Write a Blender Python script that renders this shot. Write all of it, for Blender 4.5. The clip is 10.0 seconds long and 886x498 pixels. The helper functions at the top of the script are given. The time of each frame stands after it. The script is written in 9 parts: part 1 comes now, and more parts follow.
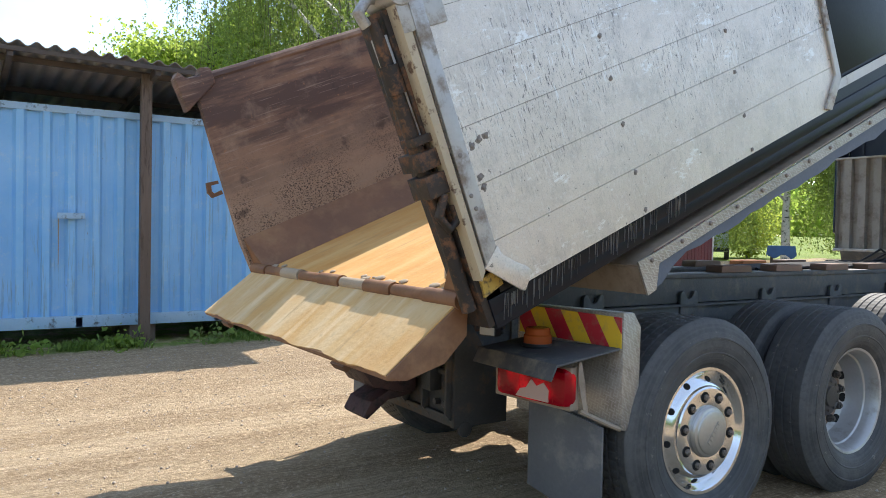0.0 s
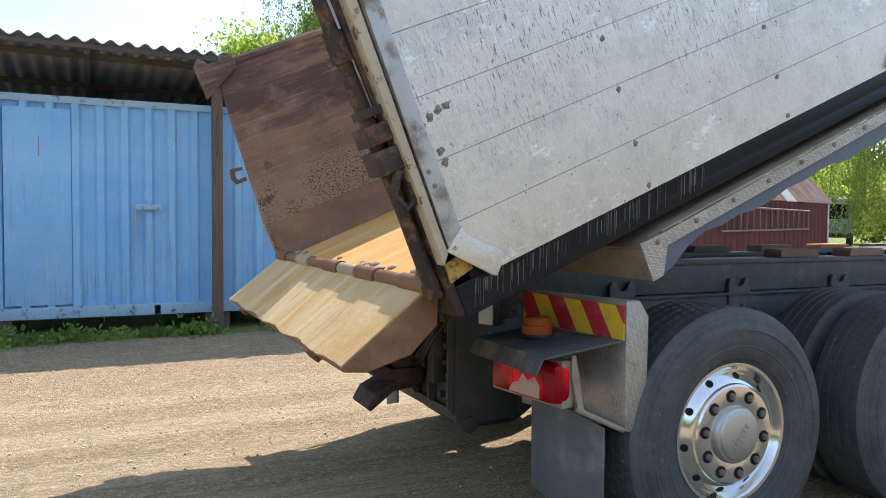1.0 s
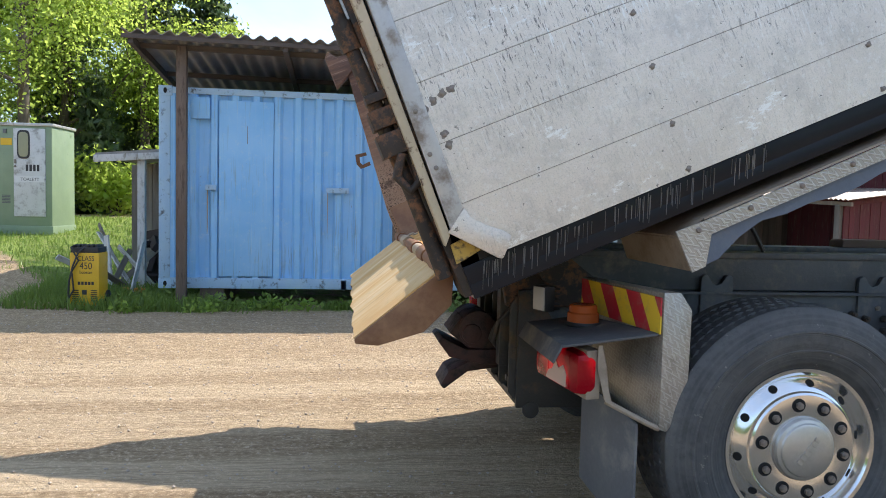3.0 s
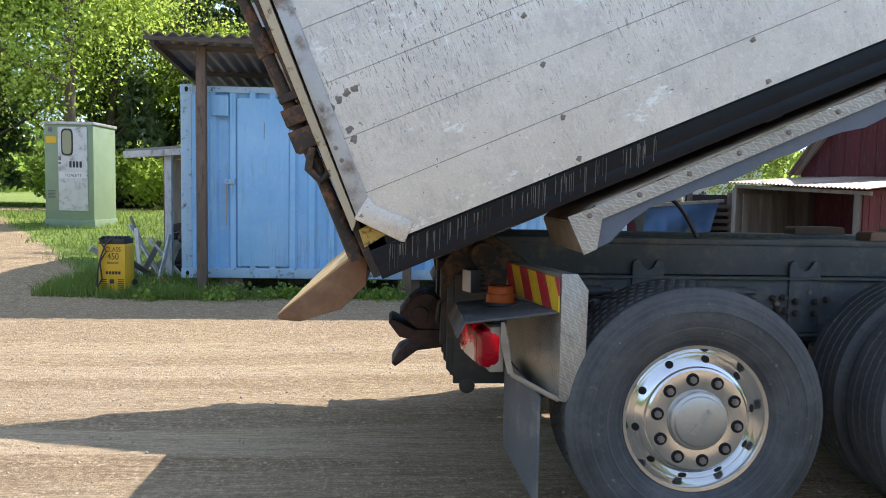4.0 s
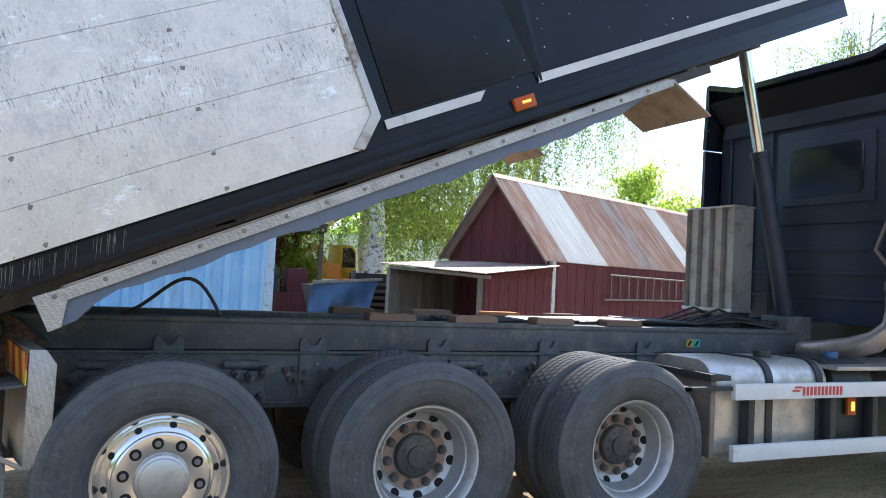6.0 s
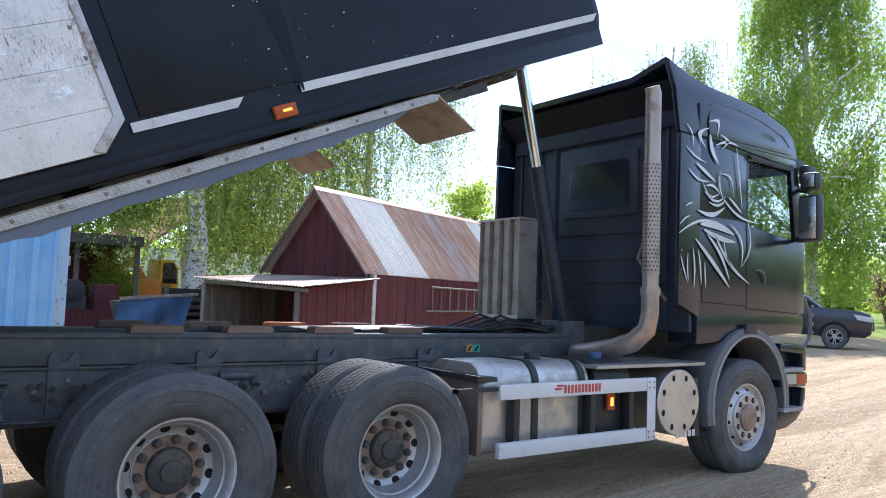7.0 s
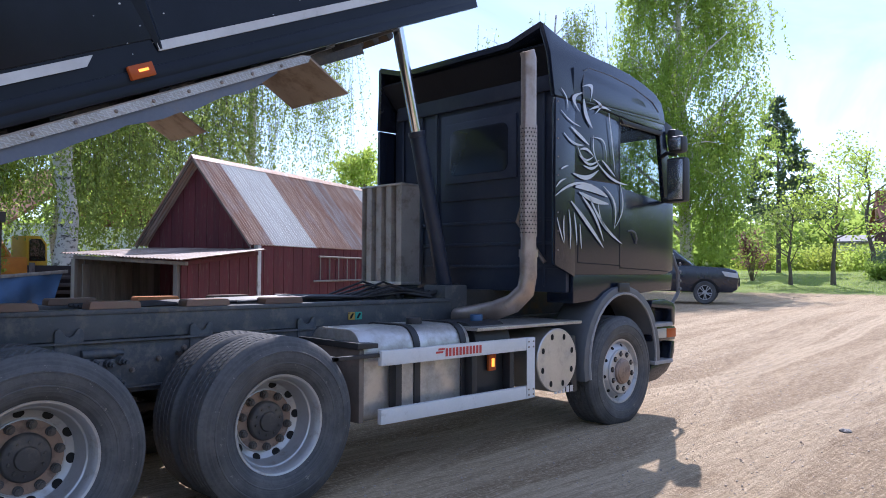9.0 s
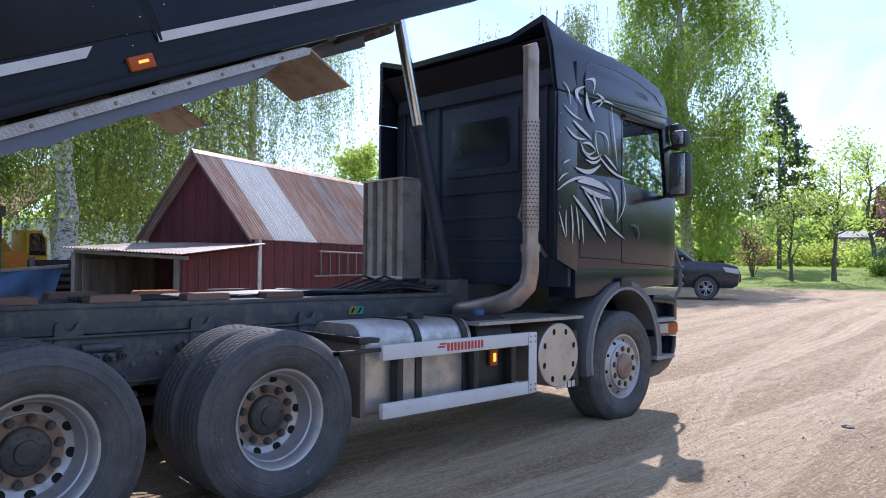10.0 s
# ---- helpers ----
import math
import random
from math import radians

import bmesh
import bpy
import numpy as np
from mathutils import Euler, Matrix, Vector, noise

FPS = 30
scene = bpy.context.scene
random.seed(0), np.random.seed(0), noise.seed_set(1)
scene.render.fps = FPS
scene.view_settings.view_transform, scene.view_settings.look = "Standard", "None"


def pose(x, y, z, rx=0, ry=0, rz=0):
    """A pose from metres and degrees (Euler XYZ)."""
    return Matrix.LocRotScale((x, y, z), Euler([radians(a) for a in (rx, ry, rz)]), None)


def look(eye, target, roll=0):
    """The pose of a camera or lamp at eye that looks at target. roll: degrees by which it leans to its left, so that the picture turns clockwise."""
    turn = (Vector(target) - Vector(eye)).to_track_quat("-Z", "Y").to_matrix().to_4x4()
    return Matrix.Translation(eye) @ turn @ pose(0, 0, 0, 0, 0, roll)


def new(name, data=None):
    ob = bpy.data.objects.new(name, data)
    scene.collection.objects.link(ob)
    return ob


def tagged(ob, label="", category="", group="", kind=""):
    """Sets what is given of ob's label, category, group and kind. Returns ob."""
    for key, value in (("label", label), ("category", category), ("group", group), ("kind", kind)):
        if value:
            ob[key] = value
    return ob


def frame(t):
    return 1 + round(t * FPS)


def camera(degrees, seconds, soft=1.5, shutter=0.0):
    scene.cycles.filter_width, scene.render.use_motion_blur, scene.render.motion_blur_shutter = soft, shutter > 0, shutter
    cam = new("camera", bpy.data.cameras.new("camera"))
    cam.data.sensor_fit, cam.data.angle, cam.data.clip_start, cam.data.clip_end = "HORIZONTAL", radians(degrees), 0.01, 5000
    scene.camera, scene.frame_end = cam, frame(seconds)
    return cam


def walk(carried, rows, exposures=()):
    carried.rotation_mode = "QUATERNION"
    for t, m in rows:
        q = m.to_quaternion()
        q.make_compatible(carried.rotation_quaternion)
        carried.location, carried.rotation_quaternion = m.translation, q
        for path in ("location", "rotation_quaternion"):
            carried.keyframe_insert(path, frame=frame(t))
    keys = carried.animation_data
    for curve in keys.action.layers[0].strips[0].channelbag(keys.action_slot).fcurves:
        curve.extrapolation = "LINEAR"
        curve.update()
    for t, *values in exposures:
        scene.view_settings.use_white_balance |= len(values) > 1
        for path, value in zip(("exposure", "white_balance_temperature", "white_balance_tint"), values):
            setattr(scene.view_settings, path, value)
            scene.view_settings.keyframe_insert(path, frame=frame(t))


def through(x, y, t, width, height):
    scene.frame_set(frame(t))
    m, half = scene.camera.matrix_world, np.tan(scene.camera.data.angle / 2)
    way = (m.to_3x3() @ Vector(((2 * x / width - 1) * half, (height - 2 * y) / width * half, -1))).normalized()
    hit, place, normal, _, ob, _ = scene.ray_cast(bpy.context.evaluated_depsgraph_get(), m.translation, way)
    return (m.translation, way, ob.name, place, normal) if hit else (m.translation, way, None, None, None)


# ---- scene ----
cam = camera(61.0, 10.0, soft=0.95)
PATH = [
    (0, (-3.004, -2.278, 1.428), (-1.91, -0.604, 1.379), 1.1),
    (0.5, (-2.706, -2.338, 1.42), (-1.745, -0.586, 1.346), 0.5),
    (1, (-2.441, -2.333, 1.402), (-1.601, -0.52, 1.321), 0.4),
    (1.5, (-2.168, -2.244, 1.403), (-1.464, -0.374, 1.328), 0.7),
    (2, (-1.92, -2.22, 1.366), (-1.402, -0.29, 1.292), 1.3),
    (2.2, (-1.848, -2.252, 1.369), (-1.407, -0.302, 1.292), 1.5),
    (3.3, (-1.566, -2.701, 1.397), (-1.36, -0.717, 1.259), 1.2),
    (3.5, (-1.407, -2.741, 1.38), (-1.232, -0.754, 1.237), 1.1),
    (4, (-1.217, -2.911, 1.388), (-1.095, -0.92, 1.244), 1.0),
    (4.5, (-1.085, -3.132, 1.382), (-0.992, -1.138, 1.249), 1.2),
    (5, (-0.788, -3.283, 1.389), (-0.622, -1.292, 1.291), 1.9),
    (5.5, (-0.481, -3.439, 1.451), (0.01, -1.5, 1.439), 3.2),
    (6, (-0.298, -3.65, 1.484), (0.52, -1.826, 1.558), 2.9),
    (6.2, (-0.226, -3.725, 1.502), (0.69, -1.949, 1.597), 2.7),
    (7.3, (0.138, -3.941, 1.437), (1.373, -2.373, 1.567), 1.7),
    (7.5, (0.149, -3.927, 1.429), (1.422, -2.389, 1.553), 1.4),
    (8, (0.171, -3.946, 1.439), (1.503, -2.457, 1.539), 0.9),
    (8.5, (0.179, -3.946, 1.435), (1.553, -2.495, 1.512), 0.5),
    (9, (0.187, -3.947, 1.444), (1.579, -2.512, 1.498), 0.3),
    (9.5, (0.194, -3.916, 1.429), (1.59, -2.485, 1.476), 0.3),
    (10, (0.2, -3.918, 1.435), (1.592, -2.482, 1.477), 0.4),
]
walk(cam, [(t, look(eye, target, roll)) for t, eye, target, roll in PATH],
     [(0, 1.55, 6450, 10), (2, 1.58, 6450, 11), (4.5, 1.62, 6350, 12), (5.5, 1.76, 6250, 12), (6.2, 1.86, 6050, 12), (7.3, 1.52, 5900, 18), (8, 1.3, 5800, 21), (10, 1.24, 5700, 22)])

# ---- world, sun, exposure ----
TO_SUN = Vector((1.83, 1.04, 2.29)).normalized()
world = bpy.data.worlds.new("sky")
scene.world = world
world.use_nodes = True
wn = world.node_tree
sky = wn.nodes.new("ShaderNodeTexSky")
sky.sky_type = "NISHITA"
sky.sun_disc = False
sky.sun_elevation = math.asin(TO_SUN.z)
sky.sun_rotation = math.atan2(TO_SUN.x, TO_SUN.y)
sky.dust_density = 0.12
sky.air_density = 1.0
# thin high cloud drawn over the clear sky
where = wn.nodes.new("ShaderNodeTexCoord")
drift = wn.nodes.new("ShaderNodeMapping")
drift.inputs["Scale"].default_value, drift.inputs["Rotation"].default_value = (1.0, 2.6, 3.4), (0, 0, radians(35))
wn.links.new(where.outputs["Generated"], drift.inputs["Vector"])
cirrus = wn.nodes.new("ShaderNodeTexNoise")
for key, value in (("Scale", 1.7), ("Detail", 7.0), ("Roughness", 0.58), ("Distortion", 0.6)):
    cirrus.inputs[key].default_value = value
wn.links.new(drift.outputs["Vector"], cirrus.inputs["Vector"])
cover = wn.nodes.new("ShaderNodeMapRange")
for key, value in (("From Min", 0.38), ("From Max", 0.68), ("To Min", 0.35), ("To Max", 0.85)):
    cover.inputs[key].default_value = value
wn.links.new(cirrus.outputs["Fac"], cover.inputs["Value"])
veil = wn.nodes.new("ShaderNodeMix")
veil.data_type = "RGBA"
veil.inputs[7].default_value = (1.62, 1.95, 2.5, 1)
wn.links.new(cover.outputs["Result"], veil.inputs[0])
wn.links.new(sky.outputs[0], veil.inputs[6])
wn.links.new(veil.outputs[2], wn.nodes["Background"].inputs[0])
wn.nodes["Background"].inputs[1].default_value = 0.15
sun = new("sun", bpy.data.lights.new("sun", "SUN"))
sun.data.energy, sun.data.angle, sun.data.color = 2.7, radians(0.55), (1.0, 0.94, 0.86)
sun.matrix_world = look(TO_SUN * 60, (0, 0, 0))

# ---- materials ----
def shader(name):
    m = bpy.data.materials.new(name)
    m.use_nodes = True
    t = m.node_tree
    return m, t, t.nodes["Principled BSDF"]


def nd(t, kind, **inputs):
    n = t.nodes.new(kind)
    for k, v in inputs.items():
        n.inputs[k.replace("_", " ")].default_value = v
    return n


def rgb(c):
    return (c[0], c[1], c[2], 1.0)


def noise_of(t, co, scale, detail=6.0, rough=0.6):
    n = nd(t, "ShaderNodeTexNoise", Scale=scale, Detail=detail, Roughness=rough)
    t.links.new(co, n.inputs["Vector"])
    return n.outputs["Fac"]


def ramp(t, fac, a, b):
    n = nd(t, "ShaderNodeMapRange", From_Min=a, From_Max=b)
    t.links.new(fac, n.inputs["Value"])
    return n.outputs["Result"]


def blend(t, fac, a, b, mode="MIX"):
    n = t.nodes.new("ShaderNodeMix")
    n.data_type, n.blend_type = "RGBA", mode
    for sock, v in ((n.inputs[0], fac), (n.inputs[6], a), (n.inputs[7], b)):
        if hasattr(v, "links"):
            t.links.new(v, sock)
        else:
            sock.default_value = v if not isinstance(v, tuple) else rgb(v)
    return n.outputs[2]


def times(t, a, b, op="MULTIPLY"):
    n = t.nodes.new("ShaderNodeMath")
    n.operation = op
    for sock, v in zip(n.inputs, (a, b)):
        if hasattr(v, "links"):
            t.links.new(v, sock)
        else:
            sock.default_value = v
    return n.outputs[0]


def coords(t, stretch=(1, 1, 1), turn=(0, 0, 0)):
    c = t.nodes.new("ShaderNodeTexCoord")
    m = t.nodes.new("ShaderNodeMapping")
    m.inputs["Scale"].default_value = stretch
    m.inputs["Rotation"].default_value = [radians(a) for a in turn]
    t.links.new(c.outputs["Object"], m.inputs["Vector"])
    return m.outputs["Vector"]


def bump(t, b, height, strength, dist=0.01):
    n = nd(t, "ShaderNodeBump", Strength=strength, Distance=dist)
    t.links.new(height, n.inputs["Height"])
    t.links.new(n.outputs["Normal"], b.inputs["Normal"])
    return n


def surface(name, c1, c2, rough=0.6, metal=0.0, scale=3.0, fine=60.0, relief=0.15, dirt=None, dirt_at=(0.52, 0.66), dirt_scale=6.0,
            stretch=(1, 1, 1), rough_var=0.15, coat=0.0, vary=0.0, spec=None):
    m, t, b = shader(name)
    co = coords(t, stretch)
    big, small = noise_of(t, co, scale), noise_of(t, co, fine, 3.0)
    col = blend(t, ramp(t, big, 0.35, 0.65), c1, c2)
    col = blend(t, times(t, small, 0.35), col, tuple(0.6 * v for v in c1))
    rv = times(t, small, rough_var)
    rv = times(t, rv, rough - rough_var / 2, "ADD")
    if dirt:
        mask = ramp(t, times(t, noise_of(t, co, dirt_scale, 8.0, 0.7), 1.0), *dirt_at)
        col = blend(t, mask, col, dirt)
        rv = times(t, rv, times(t, mask, 0.35), "ADD")
        if metal:
            t.links.new(times(t, times(t, mask, -metal), metal, "ADD"), b.inputs["Metallic"])
    if vary:
        info = t.nodes.new("ShaderNodeObjectInfo")
        v = times(t, times(t, info.outputs["Random"], 2 * vary), 1 - vary, "ADD")
        hsv = nd(t, "ShaderNodeHueSaturation")
        t.links.new(col, hsv.inputs["Color"])
        t.links.new(v, hsv.inputs["Value"])
        col = hsv.outputs[0]
    t.links.new(col, b.inputs["Base Color"])
    t.links.new(rv, b.inputs["Roughness"])
    if metal and not dirt:
        b.inputs["Metallic"].default_value = metal
    if coat:
        b.inputs["Coat Weight"].default_value = coat
        b.inputs["Coat Roughness"].default_value = 0.16
    if spec is not None:
        b.inputs["Specular IOR Level"].default_value = spec
    if relief:
        h = times(t, small, times(t, big, 0.5), "ADD")
        bump(t, b, h, relief, 0.006)
    return m


def lens(name, c, glow=0.0):
    m, t, b = shader(name)
    b.inputs["Base Color"].default_value = rgb(c)
    b.inputs["Roughness"].default_value = 0.24
    b.inputs["Specular IOR Level"].default_value = 0.22
    if glow:
        b.inputs["Emission Color"].default_value = rgb(c)
        b.inputs["Emission Strength"].default_value = glow
    return m


def lit_lens(name, c, glow_col, much):
    """A lamp lens lit unevenly by the bulbs behind it."""
    m, t, b = shader(name)
    b.inputs["Base Color"].default_value = rgb(c)
    b.inputs["Roughness"].default_value = 0.2
    b.inputs["Specular IOR Level"].default_value = 0.2
    b.inputs["Emission Color"].default_value = rgb(glow_col)
    spots = ramp(t, noise_of(t, coords(t, (1, 1, 0.6)), 11.0, 1.0, 0.4), 0.42, 0.66)
    prisms = nd(t, "ShaderNodeTexVoronoi", Scale=70.0)
    t.links.new(coords(t), prisms.inputs["Vector"])
    t.links.new(times(t, times(t, spots, ramp(t, prisms.outputs["Distance"], 0.0, 0.6)), much), b.inputs["Emission Strength"])
    bump(t, b, prisms.outputs["Distance"], 0.2, 0.004)
    return m


def leaf(name, c1, c2, through=0.62):
    m, t, b = shader(name)
    g = t.nodes.new("ShaderNodeNewGeometry")
    col = blend(t, g.outputs["Random Per Island"], c1, c2)
    t.links.new(col, b.inputs["Base Color"])
    b.inputs["Roughness"].default_value = 0.5
    tr = t.nodes.new("ShaderNodeBsdfTranslucent")
    t.links.new(blend(t, 0.7, col, tuple(min(1, 2.1 * v) for v in c2)), tr.inputs["Color"])
    mix = t.nodes.new("ShaderNodeMixShader")
    mix.inputs[0].default_value = through
    t.links.new(b.outputs[0], mix.inputs[1])
    t.links.new(tr.outputs[0], mix.inputs[2])
    t.links.new(mix.outputs[0], t.nodes["Material Output"].inputs["Surface"])
    return m


def ground_material():
    m, t, b = shader("gravel_and_grass")
    co = coords(t)
    wide, mid = noise_of(t, co, 0.35), noise_of(t, co, 3.0)
    tracks = noise_of(t, coords(t, (0.5, 3.0, 1.0), (0, 0, 12)), 1.5, 8.0, 0.68)
    tread = noise_of(t, coords(t, (2.0, 12.0, 1.0), (0, 0, 6)), 1.6, 7.0, 0.75)
    clump, grit = noise_of(t, co, 9.0, 9.0, 0.78), noise_of(t, co, 30.0, 8.0, 0.8)
    speck = noise_of(t, co, 75.0, 3.0, 0.6)
    stones = nd(t, "ShaderNodeTexVoronoi", Scale=26.0, Randomness=1.0)
    t.links.new(co, stones.inputs["Vector"])
    col = blend(t, ramp(t, wide, 0.35, 0.65), (0.39, 0.29, 0.192), (0.30, 0.22, 0.145))
    col = blend(t, times(t, ramp(t, tracks, 0.44, 0.58), 0.24), col, (0.25, 0.18, 0.12))
    ruts = t.nodes.new("ShaderNodeAttribute")
    ruts.attribute_name = "rut"
    worn = times(t, ruts.outputs["Fac"], ramp(t, times(t, mid, times(t, clump, 0.5), "ADD"), 0.22, 0.55))
    col = blend(t, times(t, ramp(t, tread, 0.49, 0.60), 0.36), col, (0.23, 0.165, 0.11))
    lines = noise_of(t, coords(t, (1.0, 34.0, 1.0), (0, 0, 9)), 1.7, 6.0, 0.72)
    col = blend(t, times(t, ramp(t, clump, 0.5, 0.6), 0.32), col, (0.55, 0.43, 0.305))
    col = blend(t, times(t, ramp(t, clump, 0.46, 0.38), 0.32), col, (0.20, 0.143, 0.096))
    col = blend(t, times(t, ramp(t, grit, 0.52, 0.6), 0.6), col, (0.17, 0.125, 0.087))
    col = blend(t, times(t, ramp(t, grit, 0.47, 0.41), 0.55), col, (0.68, 0.56, 0.43))
    col = blend(t, times(t, ramp(t, speck, 0.58, 0.66), 0.5), col, (0.15, 0.11, 0.08))
    pebble = ramp(t, stones.outputs["Distance"], 0.30, 0.14)
    pebble = times(t, pebble, ramp(t, noise_of(t, co, 13.0, 3.0), 0.53, 0.58))
    col = blend(t, times(t, pebble, 0.7), col, (0.62, 0.54, 0.45))
    col = blend(t, times(t, worn, 0.62), col, (0.60, 0.49, 0.365))
    col = blend(t, times(t, ramp(t, lines, 0.52, 0.58), 0.42), col, (0.20, 0.148, 0.10))
    col = blend(t, times(t, ramp(t, lines, 0.46, 0.40), 0.35), col, (0.62, 0.50, 0.37))
    col = blend(t, 1.0, col, (1.24, 1.19, 1.05), "MULTIPLY")
    at = t.nodes.new("ShaderNodeAttribute")
    at.attribute_name = "turf"
    edge = times(t, at.outputs["Fac"], times(t, times(t, mid, 0.9), -0.45, "ADD"), "ADD")
    turf = ramp(t, edge, 0.42, 0.58)
    green = blend(t, ramp(t, noise_of(t, co, 0.8), 0.35, 0.65), (0.20, 0.29, 0.05), (0.29, 0.36, 0.08))
    green = blend(t, times(t, ramp(t, noise_of(t, co, 4.0, 8.0, 0.7), 0.5, 0.62), 0.6), green, (0.22, 0.18, 0.09))
    green = blend(t, times(t, ramp(t, noise_of(t, co, 30.0), 0.4, 0.7), 0.5), green, (0.08, 0.11, 0.025))
    col = blend(t, turf, col, green)
    t.links.new(col, b.inputs["Base Color"])
    b.inputs["Roughness"].default_value = 0.93
    b.inputs["Specular IOR Level"].default_value = 0.25
    h = times(t, times(t, grit, 1.2), times(t, pebble, 0.6), "ADD")
    h = times(t, h, times(t, clump, 2.0), "ADD")
    h = times(t, h, times(t, times(t, tread, 0.8), times(t, lines, 0.9), "ADD"), "ADD")
    bump(t, b, h, 0.85, 0.026)
    return m


def panel_material():
    """Worn white-grey aluminium boards with scratches, oxide haze and dirt."""
    m, t, b = shader("worn_white_aluminium")
    co = coords(t)
    haze, fine = noise_of(t, co, 2.2), noise_of(t, co, 90.0, 4.0)
    col = blend(t, ramp(t, haze, 0.3, 0.7), (0.76, 0.69, 0.62), (0.63, 0.57, 0.51))
    col = blend(t, times(t, ramp(t, noise_of(t, coords(t, (2, 1, 5), (0, 10, 0)), 2.0, 8.0, 0.7), 0.55, 0.75), 0.3), col, (0.72, 0.72, 0.71))
    sep = t.nodes.new("ShaderNodeSeparateXYZ")
    t.links.new(co, sep.inputs[0])
    upper = ramp(t, sep.outputs["Z"], 0.25, 0.6)
    col = blend(t, times(t, ramp(t, noise_of(t, co, 7.0, 9.0, 0.75), 0.48, 0.68), 0.5), col, (0.40, 0.38, 0.36))
    grain = ramp(t, noise_of(t, co, 160.0, 3.0), 0.5, 0.75)
    col = blend(t, times(t, grain, 0.45), col, (0.33, 0.32, 0.31))
    col = blend(t, times(t, ramp(t, noise_of(t, co, 60.0, 4.0, 0.7), 0.56, 0.64), 0.3), col, (0.80, 0.80, 0.79))
    # fine upright scratches, in patches, dark and bright
    where = times(t, ramp(t, noise_of(t, co, 1.5, 3.0), 0.40, 0.55), times(t, times(t, upper, 0.8), 0.2, "ADD"))
    for sx, sz, turn, sc, lo, c, k in ((40, 8.0, 18, 2.6, 0.585, (0.11, 0.105, 0.10), 0.9), (60, 9.0, -12, 2.4, 0.59, (0.13, 0.125, 0.12), 0.8),
                                       (30, 3.5, 40, 2.6, 0.59, (0.84, 0.84, 0.83), 0.7)):
        line = ramp(t, noise_of(t, coords(t, (sx, 1, sz), (0, turn, 0)), sc, 5.0, 0.7), lo, lo + 0.035)
        col = blend(t, times(t, times(t, line, where), k), col, c)
    spots = ramp(t, noise_of(t, co, 17.0, 6.0, 0.78), 0.60, 0.66)
    col = blend(t, times(t, spots, 0.4), col, (0.82, 0.82, 0.81))
    scuff = times(t, ramp(t, noise_of(t, coords(t, (1, 1, 2.4), (0, 20, 0)), 9.0, 8.0, 0.8), 0.55, 0.6), ramp(t, noise_of(t, co, 3.1, 2.0), 0.55, 0.6))
    col = blend(t, times(t, scuff, 0.8), col, (0.86, 0.86, 0.85))
    chips = ramp(t, noise_of(t, co, 34.0, 4.0, 0.7), 0.655, 0.68)
    col = blend(t, times(t, chips, 0.8), col, (0.12, 0.11, 0.10))
    t.links.new(col, b.inputs["Base Color"])
    b.inputs["Metallic"].default_value = 0.5
    t.links.new(times(t, times(t, fine, 0.2), 0.30, "ADD"), b.inputs["Roughness"])
    bump(t, b, times(t, fine, times(t, haze, 2.0), "ADD"), 0.14, 0.004)
    return m


def stripe_material(name, cols, width, stretch_dir):
    """Two alternating paint colours in slanting stripes."""
    m, t, b = shader(name)
    c = t.nodes.new("ShaderNodeTexCoord")
    dot = t.nodes.new("ShaderNodeVectorMath")
    dot.operation = "DOT_PRODUCT"
    dot.inputs[1].default_value = stretch_dir
    t.links.new(c.outputs["Object"], dot.inputs[0])
    w = t.nodes.new("ShaderNodeMath")
    w.operation = "FRACT"
    t.links.new(times(t, dot.outputs["Value"], 1 / width), w.inputs[0])
    col = blend(t, ramp(t, w.outputs[0], 0.495, 0.505), cols[0], cols[1])
    col = blend(t, times(t, ramp(t, noise_of(t, c.outputs["Object"], 25.0), 0.5, 0.75), 0.5), col, (0.22, 0.17, 0.12))
    t.links.new(col, b.inputs["Base Color"])
    b.inputs["Roughness"].default_value = 0.5
    return m


def checker_plate(name, c1, c2, rough=0.42, metal=0.7):
    """Aluminium tread plate: crossed raised bars in alternate cells."""
    m, t, b = shader(name)
    co = coords(t)
    w1 = nd(t, "ShaderNodeTexWave", Scale=26.0, Distortion=0.3)
    w2 = nd(t, "ShaderNodeTexWave", Scale=26.0, Distortion=0.3)
    t.links.new(coords(t, (1, 1, 1), (45, 45, 45)), w1.inputs["Vector"])
    t.links.new(coords(t, (1, 1, 1), (-45, -45, -45)), w2.inputs["Vector"])
    ck = nd(t, "ShaderNodeTexChecker", Scale=42.0)
    t.links.new(co, ck.inputs["Vector"])
    bars = t.nodes.new("ShaderNodeMix")
    t.links.new(ck.outputs["Fac"], bars.inputs[0])
    t.links.new(w1.outputs["Fac"], bars.inputs[2])
    t.links.new(w2.outputs["Fac"], bars.inputs[3])
    h = ramp(t, bars.outputs[0], 0.55, 0.85)
    big = noise_of(t, co, 4.0)
    col = blend(t, ramp(t, big, 0.35, 0.65), c1, c2)
    col = blend(t, times(t, ramp(t, noise_of(t, co, 9.0, 8.0, 0.7), 0.5, 0.7), 0.6), col, (0.16, 0.14, 0.11))
    col = blend(t, times(t, h, 0.22), col, (0.7, 0.7, 0.68))
    t.links.new(col, b.inputs["Base Color"])
    b.inputs["Metallic"].default_value = metal
    b.inputs["Roughness"].default_value = rough
    bump(t, b, h, 0.4, 0.003)
    return m


